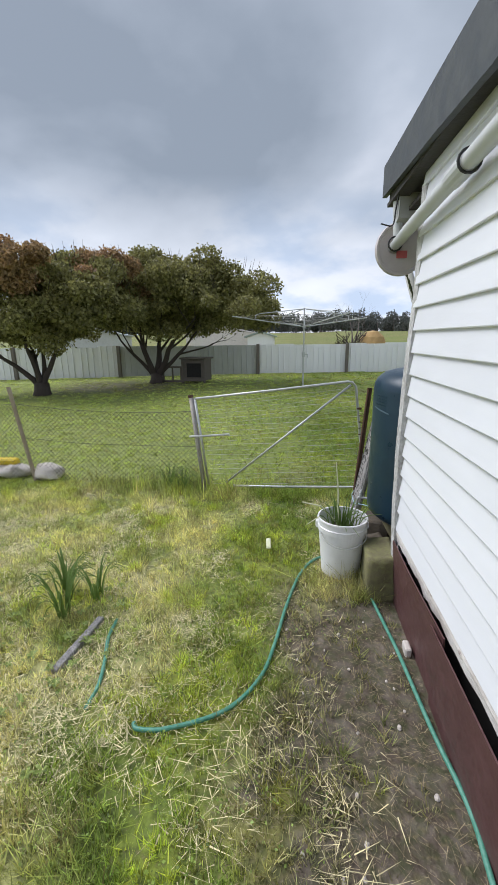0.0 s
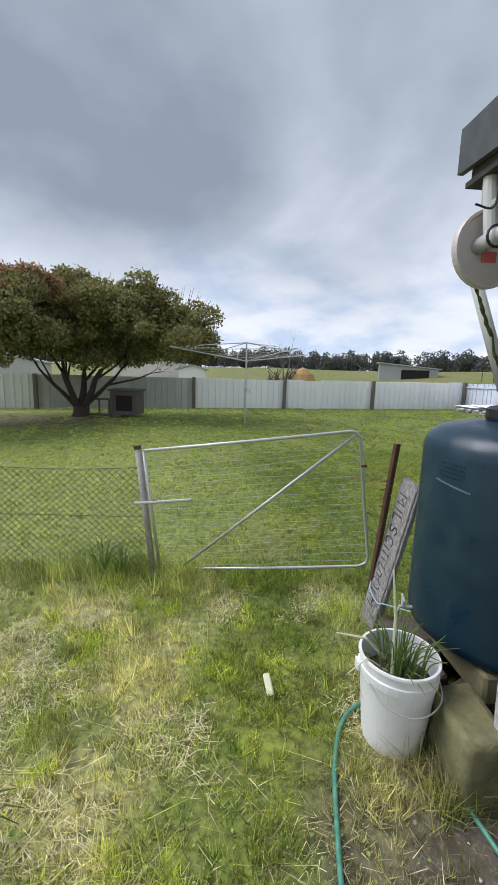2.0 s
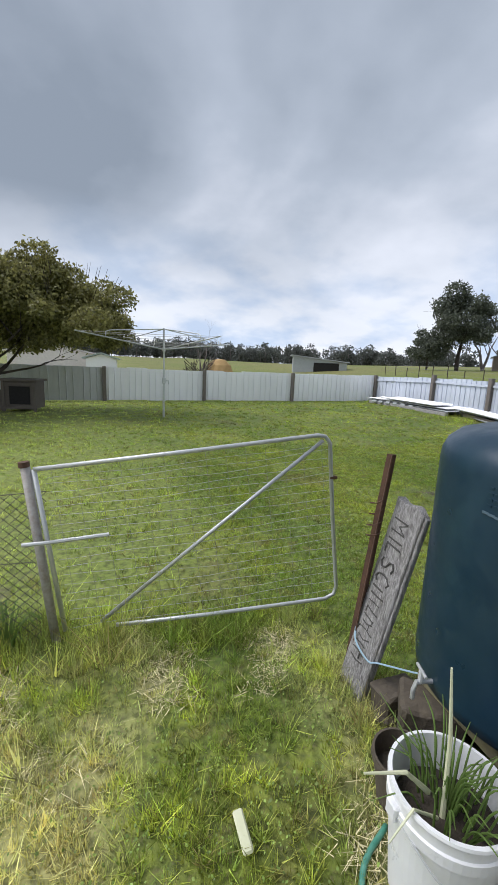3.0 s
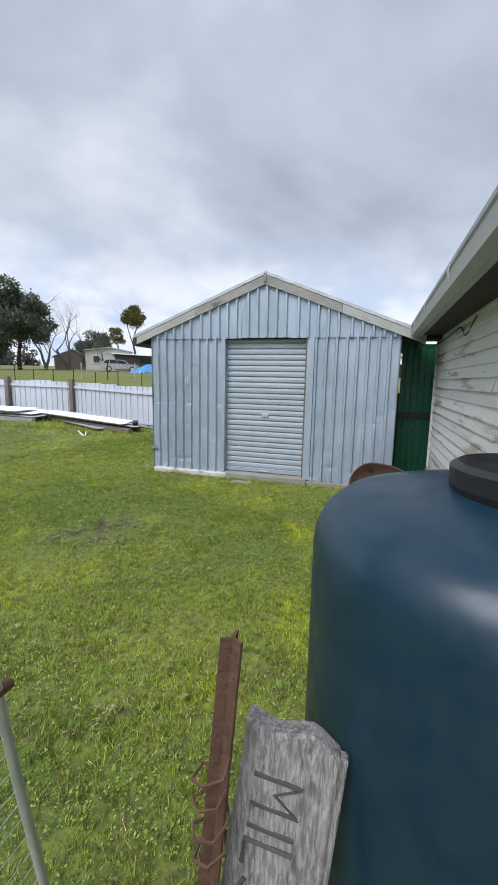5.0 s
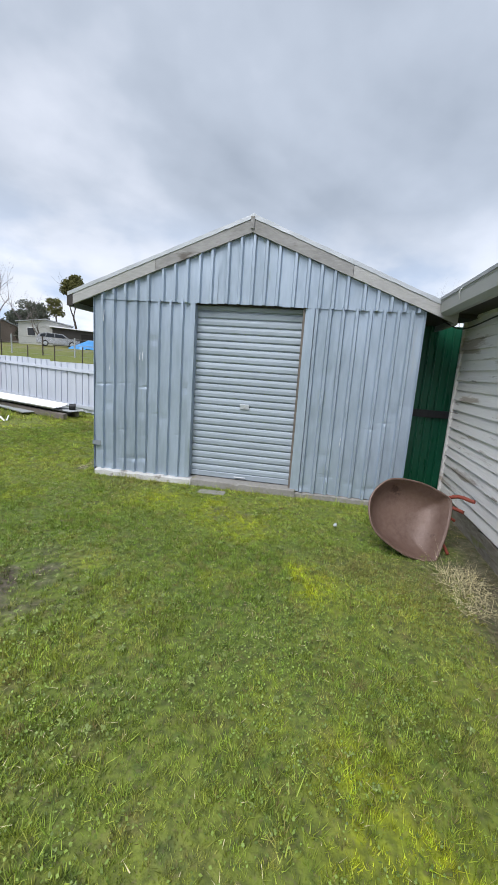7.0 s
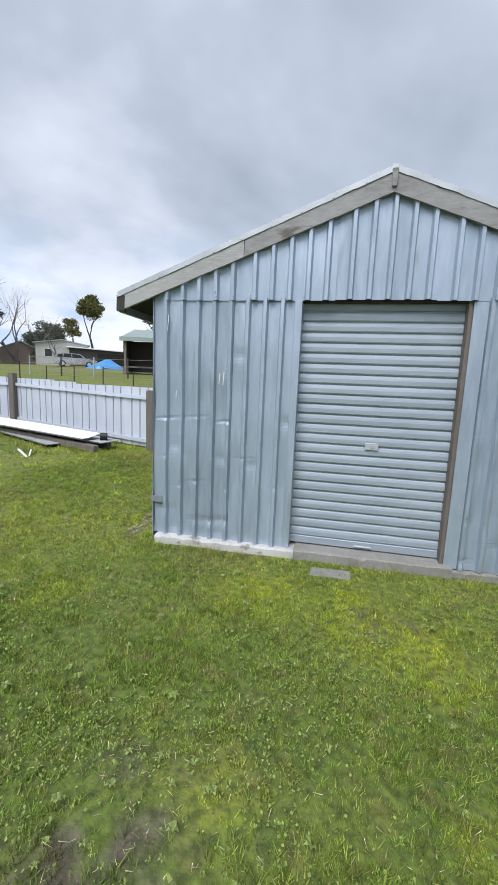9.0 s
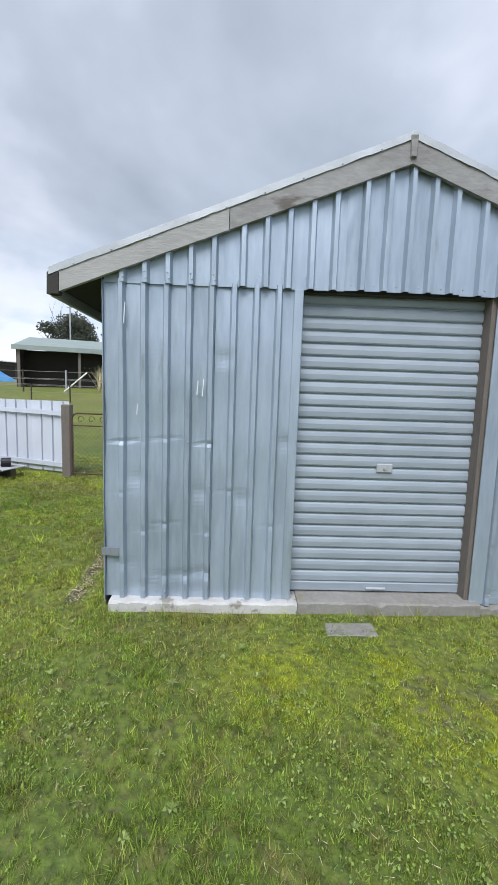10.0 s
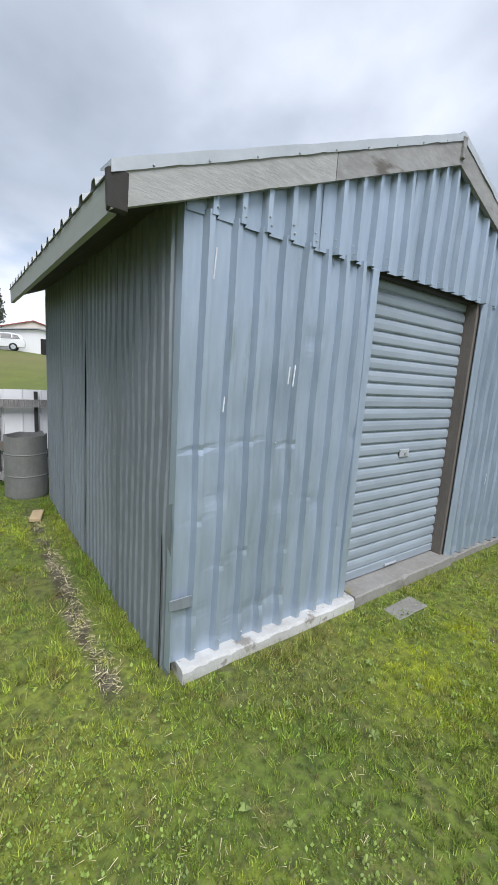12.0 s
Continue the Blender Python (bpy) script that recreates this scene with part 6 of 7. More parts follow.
# ---- rubbish and stones in the front yard ----
def small_things():
    for k, (x, y, a, b, c) in enumerate(((-2.3, 4.3, 0.16, 0.12, 0.1), (-2.75, 4.38, 0.2, 0.15, 0.09), (-3.05, 4.42, 0.12, 0.1, 0.07))):
        tagged(part("stone", rock(bmesh.new(), x, y, 0, a, b, c, k * 2.3 + 40), PALE_ROCK, smooth=True), "pale weathered stone at the fence foot", "stone", group="fence stones")
    tagged(part("plastic_lid", boxed(-2.98, -2.72, 4.34, 4.44, 0.13, 0.2, 0.015), YELLOW), "yellow plastic scrap on the stones", "plastic scrap")
    p = part("plank", noisy(boxed(-0.02, 0.02, -0.19, 0.19, -0.01, 0.025, 0.004), 0.004, 9), OLDWOOD)
    p.matrix_basis = pose(-0.66, 1.9, 0.0, 0, 0, -8)
    tagged(p, "short grey plank sunk in the grass", "plank")
    rnd = random.Random(17)
    for k in range(40):
        x, y = rnd.uniform(0.35, 0.93), rnd.uniform(0.6, 2.45)
        r = rnd.uniform(0.004, 0.009)
        tagged(part("pebble", rock(bmesh.new(), x, y, -0.012, r, r * 1.3, r, k * 1.7), PALE_ROCK, smooth=True), "pale pebble on bare soil", "pebble", group="pebbles")
    b = part("leaf_scrap", noisy(boxed(-0.018, 0.018, -0.06, 0.06, 0.008, 0.02, 0.006), 0.006, 20), PALE_STALK)
    b.matrix_basis = pose(0.24, 2.97, 0.012, 8, 0, 5)
    tagged(b, "pale green leek offcut on the grass", "leaf")
    tagged(part("paper_scrap", noisy(boxed(1.79, 1.82, 3.73, 3.755, 0.015, 0.026), 0.01, 30), BUCKET), "small white scrap on the lawn", "scrap")
    tagged(part("paper_scrap", noisy(boxed(5.42, 5.46, 3.69, 3.73, 0.008, 0.03, 0.004), 0.016, 25), FLASH), "crumpled silver scrap on the lawn", "scrap")
    tagged(part("clod", noisy(rock(bmesh.new(), 2.9, 3.18, 0, 0.022, 0.026, 0.016, 5), 0.02, 30), SOIL), "dark clod of earth on the lawn", "clod")
    tagged(part("brick", boxed(0.955, 0.985, 1.96, 2.03, -0.005, 0.045, 0.006), PALE_ROCK), "broken pale brick piece by the skirting", "brick")
    k = thing("hutch", "grey weathered timber animal hutch under the tree", "hutch", -3.35, 14.3, 0.0, rz=-8)
    part("box", boxed(-0.1, 0.75, 0.02, 0.7, 0.08, 0.82, 0.01), HUTCH, k)
    # black panel on the solid box paints the dark inside
    part("opening", boxed(0.08, 0.6, -0.004, 0.018, 0.2, 0.68), DARK, k)
    part("roof", boxed(-0.16, 0.82, -0.08, 0.78, 0.82, 0.88, 0.01), HUTCH, k)
    for x in (-0.07, 0.72):
        part("corner_post", boxed(x - 0.035, x + 0.035, -0.03, 0.018, 0.0, 0.82), HUTCH, k)
    for z in (0.12, 0.74):
        part("rail", boxed(-0.03, 0.68, -0.03, 0.016, z - 0.05, z + 0.04), HUTCH, k)
    part("pen_frame", boxed(-0.85, -0.13, 0.0, 0.04, 0.52, 0.58), HUTCH, k)
    part("pen_frame", boxed(-0.85, -0.13, 0.0, 0.04, 0.02, 0.09), HUTCH, k)
    for x in (-0.85, -0.5, -0.18):
        part("pen_frame", boxed(x, x + 0.05, 0.005, 0.036, 0.09, 0.52), HUTCH, k)


small_things()


# ---- trees ----
def leaves(name, centres, radii, n, size, material, parent, seed, droop=0.2, label="", kind=""):
    """Many small diamond leaves in clumps, denser towards each clump's skin."""
    rng = np.random.default_rng(seed)
    c, r = np.array(centres, float), np.array(radii, float)
    w = (r.prod(1)) ** (2 / 3)
    pick = rng.choice(len(c), n, p=w / w.sum())
    d = rng.normal(size=(n, 3)); d /= np.linalg.norm(d, axis=1)[:, None]
    rad = rng.uniform(0.25, 1.0, n) ** 0.45 * rng.uniform(0.8, 1.08, n) * np.where(rng.uniform(size=n) < 0.06, rng.uniform(1.0, 1.35, n), 1.0)
    p = c[pick] + d * r[pick] * rad[:, None]
    a = rng.normal(size=(n, 3)); a[:, 2] -= droop; a /= np.linalg.norm(a, axis=1)[:, None]
    b = np.cross(a, rng.normal(size=(n, 3))); b /= np.linalg.norm(b, axis=1)[:, None]
    s = size * rng.uniform(0.6, 1.3, n)[:, None]
    V = np.stack([p, p + a * s * 0.5 + b * s * 0.28, p + a * s, p + a * s * 0.5 - b * s * 0.28], 1).reshape(-1, 3)
    me = bpy.data.meshes.new(name)
    me.vertices.add(len(V)); me.vertices.foreach_set("co", V.astype(np.float32).ravel())
    me.loops.add(4 * n); me.loops.foreach_set("vertex_index", np.arange(4 * n, dtype=np.int32))
    me.polygons.add(n)
    me.polygons.foreach_set("loop_start", np.arange(0, 4 * n, 4, dtype=np.int32))
    me.polygons.foreach_set("loop_total", np.full(n, 4, dtype=np.int32))
    me.update()
    me.materials.append(material)
    ob = new(name, me)
    if parent is not None:
        ob.parent = parent
    if label:
        ob["label"] = label
    if kind:
        ob["kind"] = kind
    return ob


def clumps(cx, cy, cz, rx, ry, rz, n, k, seed, lower=-0.35, core=0.72):
    rng = random.Random(seed)
    cs, rs = [(cx, cy, cz)], [(rx * core, ry * core, rz * core)]
    while len(cs) < n:
        v = Vector((rng.gauss(0, 1), rng.gauss(0, 1), rng.gauss(0, 1))).normalized()
        if v.z < lower:
            continue
        f = rng.uniform(0.55, 0.94 if core < 0.7 else 0.86)
        s = k * rng.uniform(0.6, 1.25)
        cs.append((cx + v.x * rx * f, cy + v.y * ry * f, cz + v.z * rz * f))
        rs.append((s, s, s * 0.75))
    return cs, rs


def branch(bm, p, d, L, r, depth, rng, spread=0.5, lift=0.15, sides=6, gnarl=0.12):
    pts, tp = [p], [r]
    q, dd = p.copy(), d.copy()
    for k in range(4):
        dd = (dd + Vector((rng.gauss(0, gnarl), rng.gauss(0, gnarl), rng.gauss(0, gnarl) + lift * 0.25))).normalized()
        q = q + dd * L / 4
        pts.append(q.copy()); tp.append(r * (1 - 0.11 * (k + 1)))
    tube(bm, pts, r, sides, taper=tp)
    if depth > 0:
        for k in range(rng.choice((2, 2, 3))):
            nd = (dd + Vector((rng.gauss(0, spread), rng.gauss(0, spread), rng.gauss(0, spread * 0.6) + lift))).normalized()
            branch(bm, pts[-1 - (k % 2)], nd, L * rng.uniform(0.62, 0.85), tp[-1] * rng.uniform(0.6, 0.85), depth - 1, rng, spread, lift, max(3, sides - 1), gnarl)


def fruit_tree(x, y, stems, crown, seed, label, red, n):
    t = thing("tree", label, "tree", x, y, 0.0)
    rng = random.Random(seed)
    bm = bmesh.new()
    tube(bm, [(0, 0, -0.1), (0.02, 0, 0.12), (0.03, 0, 0.35)], 0.2, 10, taper=[0.3, 0.22, 0.2])
    for ax, ay, L, r in stems:
        d = Vector((ax, ay, 1.0)).normalized()
        branch(bm, Vector((0.04 * ax, 0.04 * ay, 0.2)), d, L, r, 3, rng, 0.42, 0.12, 7, 0.1)
    part("trunk", bm, BARK, t, "dark forked multi-stemmed trunk", smooth=True)
    cs, rs = [], []
    for lobe in crown:
        a, b = clumps(*lobe, 60, 0.42, seed + len(cs), lower=-0.75, core=0.66)
        cs, rs = cs + a, rs + b
    leaves("crown", cs, rs, int(n * 2.0), 0.1, LEAF, t, seed, label="dense olive-green leaf crown")
    cs, rs = clumps(*red, 22, 0.4, seed + 1, core=0.4)
    leaves("bronze_leaves", cs, rs, n // 2, 0.1, LEAF_RED, t, seed + 1, label="bronze-tinted leaves")
    # thin shoots above the outline
    bm = bmesh.new()
    for lobe in crown:
        for k in range(40):
            v = Vector((rng.gauss(0, 0.7), rng.gauss(0, 0.7), rng.uniform(0.3, 1.0))).normalized()
            p = Vector(lobe[:3]) + Vector((v.x * lobe[3], v.y * lobe[4], v.z * lobe[5])) * 0.85
            tube(bm, [p, p + (v + Vector((0, 0, 0.8))).normalized() * rng.uniform(0.25, 0.5)], 0.008, 3, taper=[0.009, 0.003])
    part("shoots", bm, BARK, t, "thin bare shoots")["kind"] = "stuff"


fruit_tree(-4.4, 14.3, [(-0.55, 0.1, 1.3, 0.12), (0.15, 0.2, 1.2, 0.13), (0.65, -0.1, 1.5, 0.12), (1.0, 0.1, 1.5, 0.09), (-0.25, -0.3, 1.2, 0.1), (-0.9, 0.0, 1.4, 0.08)],
           [(-0.5, 0.3, 2.8, 2.6, 2.3, 1.7), (1.3, 0.4, 2.75, 2.2, 2.1, 1.6), (2.7, 0.1, 2.6, 1.9, 2.0, 1.4)], 21, "broad dark olive-green tree with low spreading crown", (-1.3, -1.2, 3.0, 1.9, 1.5, 1.3), 52000)
fruit_tree(-6.7, 11.1, [(-0.7, 0.1, 1.2, 0.09), (0.1, -0.2, 1.1, 0.1), (0.55, 0.1, 1.2, 0.09), (0.3, 0.4, 1.1, 0.08), (-0.3, 0.2, 1.1, 0.09)],
           [(-0.4, 0.1, 2.3, 2.4, 2.1, 1.5), (1.1, 0.6, 2.6, 1.6, 1.6, 1.3)], 33, "rounded leafy tree with bronze and green foliage", (0.3, -0.1, 3.1, 2.0, 1.6, 0.9), 42000)


def bare_tree(x, y, h, seed, label="leafless grey winter tree", depth=5, z=None):
    t = thing("bare_tree", label, "tree", x, y, gz(x, y) - 0.1)
    rng = random.Random(seed)
    bm = bmesh.new()
    for k in range(2):
        branch(bm, Vector((0.1 * k, 0, 0)), Vector((rng.gauss(0, 0.2), rng.gauss(0, 0.2), 1)).normalized(), h * 0.3, h * 0.022, depth, rng, 0.45, 0.1, 5, 0.12)
    part("trunk", bm, TWIG, t)


def leafy_tree(x, y, h, rx, seed, material, label, n, lift=0.35, size=0.35, name="tree", bits=16):
    z = gz(x, y)
    t = thing(name, label, "tree", x, y, z - 0.1)
    rng = random.Random(seed)
    bm = bmesh.new()
    branch(bm, Vector((0, 0, 0)), Vector((0.05, 0, 1)), h * 0.42, h * 0.025, 3, rng, 0.4, 0.2, 6)
    part("trunk", bm, BARK, t)
    rz = h * (1 - lift) / 2
    cs, rs = clumps(0, 0, h * lift + rz, rx, rx, rz, bits, rx * 0.35, seed, lower=-0.8)
    leaves("crown", cs, rs, n * 2, size * 0.66, material, t, seed)


leafy_tree(41.6, 46.8, 11.5, 4.2, 51, LEAF_FAR, "tall dark pine tree beyond the paddock", 9000, 0.12, 0.5, bits=22)
leafy_tree(38.2, 48.5, 6.0, 2.6, 52, LEAF_FAR, "dark rounded evergreen beyond the paddock", 3500, 0.05, 0.45)
bare_tree(47.2, 44.0, 11, 61)
bare_tree(45.0, 46.0, 10, 62)
bare_tree(50.5, 43.0, 9, 63)
leafy_tree(52, 45, 4.5, 3.0, 53, LEAF_FAR, "dark hedge-like bush near the houses", 3000, 0.02, 0.4)
leafy_tree(57, 47, 6.5, 3.4, 56, LEAF_FAR, "dark evergreen behind the farm house", 3000, 0.02, 0.45)
leafy_tree(53.5, 37.5, 9.5, 2.0, 54, LEAF_YELLOW, "slender yellow-green gum tree", 2600, 0.6, 0.4, bits=9)
leafy_tree(50.5, 38.5, 6.5, 1.3, 57, LEAF_YELLOW, "small thin gum tree", 900, 0.5, 0.35, bits=6)
bare_tree(46.0, 37.0, 6.5, 64)
leafy_tree(62, 30, 10.5, 4.0, 55, LEAF_FAR, "dark cypress behind the black barn", 7000, 0.1, 0.5)
leafy_tree(63, 18, 9.5, 3.6, 58, LEAF_FAR, "dark tree behind the barn roof", 6000, 0.15, 0.5)
for k, (x, y, h) in enumerate(((74, 15.5, 9.5), (75, 12.5, 11), (74, 9.5, 10.5), (76, 7, 10), (80, 3, 9))):
    leafy_tree(x, y, h, 2.3, 70 + k, LEAF_FAR, "tall dark plantation pine", 3000, 0.3, 0.55)
leafy_tree(51, 7.2, 5.0, 3.8, 59, LEAF_FAR, "dark rounded bush above the parked car", 4000, 0.02, 0.4)
bare_tree(5.6, 36.5, 5.2, 65, "leafless tree beside the straw heap")
bare_tree(14, -6.0, 6.0, 66)
bare_tree(30, -4.5, 8.0, 67)


def woodland():
    rng = np.random.default_rng(5)
    cs, rs = [], []
    trunks = bmesh.new()
    for k in range(620):
        a = radians(rng.uniform(-36, 62))
        d = rng.uniform(235, 275)
        x, y = d * math.sin(a), d * math.cos(a)
        if x > 170:
            continue
        z = gz(x, y)
        h = rng.uniform(6.5, 10.5) if rng.random() < 0.85 else rng.uniform(10, 13)
        for j in range(4):
            cs.append((x + rng.normal(0, 1.6), y + rng.normal(0, 1.6), z + h * (0.25 + 0.2 * j)))
            rs.append((2.2, 2.2, h * 0.17))
        tube(trunks, [(x, y, z - 0.5), (x + rng.normal(0, 0.4), y, z + h * 0.8)], 0.2, 3)
    w = leaves("woodland", cs, rs, 120000, 1.15, WOODS, None, 9)
    tagged(w, "dark distant line of gum woodland", "woodland", kind="stuff")
    t = part("woodland_trunks", trunks, TWIG)
    tagged(t, "pale trunks of the distant woodland", "woodland", kind="stuff")


woodland()


# ---- far buildings and vehicles ----
def far_building(name, x, y, rz, w, d, h, rise, wall, roof, label, windows=(), openings=(), over=0.3, mono=False):
    z = min(gz(x + dx, y + dy) for dx in (-w / 2, w / 2) for dy in (-d / 2, d / 2))
    b = thing(name, label, "building", x, y, z - 0.1, rz)
    bm = bmesh.new()
    if mono:
        vs = [(-w / 2, 0), (w / 2, 0), (w / 2, h), (-w / 2, h + rise)]
    else:
        vs = [(-w / 2, 0), (w / 2, 0), (w / 2, h), (0, h + rise), (-w / 2, h)]
    f = bm.faces.new([bm.verts.new((a, -d / 2, c)) for a, c in vs])
    r = bmesh.ops.extrude_face_region(bm, geom=[f])
    bmesh.ops.translate(bm, verts=[v for v in r["geom"] if isinstance(v, bmesh.types.BMVert)], vec=(0, d, 0))
    bmesh.ops.recalc_face_normals(bm, faces=bm.faces)
    part("wall", bm, wall, b)
    if mono:
        part("roof", beam(bmesh.new(), (-w / 2 - over, 0, h + rise + 0.1), (w / 2 + over, 0, h + 0.1), d + 2 * over, 0.12), roof, b)
    else:
        for s in (-1, 1):
            part("roof", beam(bmesh.new(), (0, 0, h + rise + 0.1), (s * (w / 2 + over), 0, h + 0.1 - rise * over / (w / 2)), d + 2 * over, 0.12), roof, b)
    for u, zz, ww, hh in windows:
        win = part("window", boxed(u - ww / 2 - 0.06, u + ww / 2 + 0.06, -d / 2 - 0.06, -d / 2 + 0.02, zz - 0.06, zz + hh + 0.06), FENCE, b)
        part("pane", boxed(u - ww / 2, u + ww / 2, -d / 2 - 0.075, -d / 2 - 0.062, zz, zz + hh), CARGLASS, win)
    for u, zz, ww, hh in openings:
        # black panel on the solid wall, painting the shade of an open bay
        part("opening", boxed(u - ww / 2, u + ww / 2, -d / 2 - 0.03, -d / 2 + 0.02, zz, zz + hh), DARK, b)
    return b


# rz turns the front (its -y side) towards the yard
far_building("farm_house", 50.8, 40.3, -52, 6.0, 5.0, 2.7, 0.5, FARWALL, FARTIN, "low grey farm house with small windows", ((-1.6, 1.2, 0.8, 0.9), (1.2, 1.2, 0.8, 0.9)), mono=False)
# carport is a solid block; its near-black walls paint the shade inside
far_building("carport", 52.5, 35.8, -55, 7.5, 4.0, 2.1, 0.25, SOFFIT, FENCE, "dark open carport with pale flat roof", (), ((1.2, 0.1, 3.2, 1.7),), mono=True)
far_building("cottage", 50.5, 46.5, -45, 4.5, 4.0, 1.9, 1.0, REDBRICK, FARTIN, "small reddish timber hut", ())
far_building("tin_shelter", 23.6, 51.3, -20, 6.8, 3.5, 1.5, 0.7, FARTIN, FARTIN, "leaning grey tin shelter in the paddock", (), ((0.8, 0.1, 3.2, 1.35),), mono=True)
far_building("village_house", -7.5, 47.0, 5, 7.5, 5, 1.7, 0.8, CREAM, CREAM, "cream house behind the tree", ())
far_building("village_shed", -2.7, 42.5, 0, 2.6, 2.5, 1.4, 0.4, FENCE, GREENROOF, "small pale green tin shed", ())
far_building("village_house", -20.0, 40.0, 15, 8.0, 5, 1.7, 0.8, FARWALL, FARTIN, "pale house beyond the fence", ())
far_building("white_shed", 50.0, 1.2, -88, 7.0, 4.0, 2.2, 0.4, FENCE, FARTIN, "white tin shed across the paddock", (), ((1.0, 0.1, 1.5, 1.7),))
far_building("red_roofed_house", 84.0, -3.0, -90, 14.0, 8.0, 4.5, 2.0, CREAM, REDROOF, "distant house with a red roof", ((-3, 2.0, 1.2, 1.2), (2, 2.0, 1.2, 1.2)))


def make_barn():
    b = thing("barn", "long black open-sided barn with pale green roof", "building")
    p, q = Vector((34.0, 9.6, 1.75)), Vector((30.8, 20.5, 1.75))
    u = (q - p).normalized()
    o = Vector((u.y, -u.x, 0))
    if o.x < 0:
        o = -o
    L = (q - p).length

    def slab(a, c, d0, d1, z0, z1, material, name):
        bm = bmesh.new()
        vs = []
        for s in (a, c):
            for d, z in ((d0, z0[0]), (d1, z0[1]), (d1, z1[1]), (d0, z1[0])):
                v = p + u * s + o * d
                vs.append(bm.verts.new((v.x, v.y, z)))
        for i in range(4):
            bm.faces.new((vs[i], vs[(i + 1) % 4], vs[4 + (i + 1) % 4], vs[4 + i]))
        bm.faces.new(vs[:4]); bm.faces.new(vs[4:][::-1])
        bmesh.ops.recalc_face_normals(bm, faces=bm.faces)
        part(name, bm, material, b)
    slab(0, L, 5, 5.1, (1.4, 1.4), (4.2, 4.2), DARK, "back_wall")
    slab(L - 0.1, L, 0, 5, (1.4, 1.4), (4.2, 4.2), DARK, "end_wall")
    slab(0, 0.12, 0, 5, (1.4, 1.4), (4.2, 4.2), FARTIN, "end_wall")
    slab(-0.2, L + 0.2, -0.3, 5.4, (4.1, 5.3), (4.2, 5.4), GREENROOF, "roof")
    slab(-0.2, L + 0.2, -0.34, -0.3, (3.95, 3.95), (4.25, 4.25), GREENROOF, "gutter")
    # added black sheet that stands for the shade deep in the open barn
    slab(0.2, L - 0.2, 1.2, 1.25, (1.4, 1.4), (4.05, 4.05), DARK, "inner_screen")
    for k in range(4):
        s = 0.15 + k * (L - 0.3) / 3
        slab(s - 0.08, s + 0.08, -0.1, 0.06, (1.4, 1.4), (4.1, 4.1), FENCE if k == 0 else POST, "column")


make_barn()


def car(x, y, rz, paint, label):
    z = gz(x, y)
    c = thing("car", label, "car", x, y, z, rz)
    lower = [(-2.2, 0.3), (2.2, 0.3), (2.25, 0.62), (2.05, 0.82), (1.15, 0.95), (-2.15, 1.0), (-2.28, 0.7)]
    upper = [(1.1, 0.94), (0.45, 1.42), (-1.3, 1.5), (-1.95, 1.35), (-2.15, 0.99)]

    def ext(name, prof, w0, w1, m, par=c):
        bm = bmesh.new()
        n = len(prof)
        zs = [p[1] for p in prof]
        top = max(zs)
        A = [bm.verts.new((a, -(w0 + (w1 - w0) * (zz - zs[0]) / (top - zs[0] + 1e-6)), zz)) for a, zz in prof]
        B = [bm.verts.new((a, (w0 + (w1 - w0) * (zz - zs[0]) / (top - zs[0] + 1e-6)), zz)) for a, zz in prof]
        for i in range(n):
            bm.faces.new((A[i], A[(i + 1) % n], B[(i + 1) % n], B[i]))
        bm.faces.new(A); bm.faces.new(B[::-1])
        bmesh.ops.recalc_face_normals(bm, faces=bm.faces)
        bmesh.ops.bevel(bm, geom=list(bm.edges), offset=0.04, segments=2, affect="EDGES")
        return part(name, bm, m, par)
    ext("body", lower, 0.86, 0.84, paint)
    ext("cabin", upper, 0.82, 0.66, paint)
    for s in (-1, 1):
        for pts in ([(0.85, 1.0), (0.4, 1.34), (-0.35, 1.4), (-0.35, 1.0)], [(-0.43, 1.0), (-0.43, 1.4), (-1.2, 1.41), (-1.25, 1.02)], [(-1.33, 1.03), (-1.3, 1.4), (-1.75, 1.3), (-1.9, 1.05)]):
            bm = bmesh.new()
            f = bm.faces.new([bm.verts.new((a, s * (0.845 - (zz - 0.94) * 0.29), zz)) for a, zz in pts])
            r = bmesh.ops.extrude_face_region(bm, geom=[f])
            bmesh.ops.translate(bm, verts=[v for v in r["geom"] if isinstance(v, bmesh.types.BMVert)], vec=(0, s * 0.012, 0))
            bmesh.ops.recalc_face_normals(bm, faces=bm.faces)
            part("side_window", bm, CARGLASS, c)
        for xx in (1.38, -1.35):
            w = part("wheel", tube(bmesh.new(), [(xx, s * 0.68, 0.32), (xx, s * 0.885, 0.32)], 0.33, 20), TYRE, c)
            part("rim", tube(bmesh.new(), [(xx, s * 0.88, 0.32), (xx, s * 0.9, 0.32)], 0.2, 14), FLASH, w)
        part("headlight", boxed(2.0, 2.2, s * 0.62 - 0.16, s * 0.62 + 0.16, 0.64, 0.78, 0.03), FENCE, c)
        part("mirror", boxed(0.72, 0.86, s * 0.9 - 0.08, s * 0.9 + 0.08, 0.98, 1.1, 0.02), paint, c)
    bm = bmesh.new()
    f = bm.faces.new([bm.verts.new(v) for v in ((1.08, -0.72, 0.985), (1.08, 0.72, 0.985), (0.5, 0.6, 1.4), (0.5, -0.6, 1.4))])
    r = bmesh.ops.extrude_face_region(bm, geom=[f])
    bmesh.ops.translate(bm, verts=[v for v in r["geom"] if isinstance(v, bmesh.types.BMVert)], vec=(0.03, 0, 0.02))
    bmesh.ops.recalc_face_normals(bm, faces=bm.faces)
    part("windscreen", bm, CARGLASS, c)


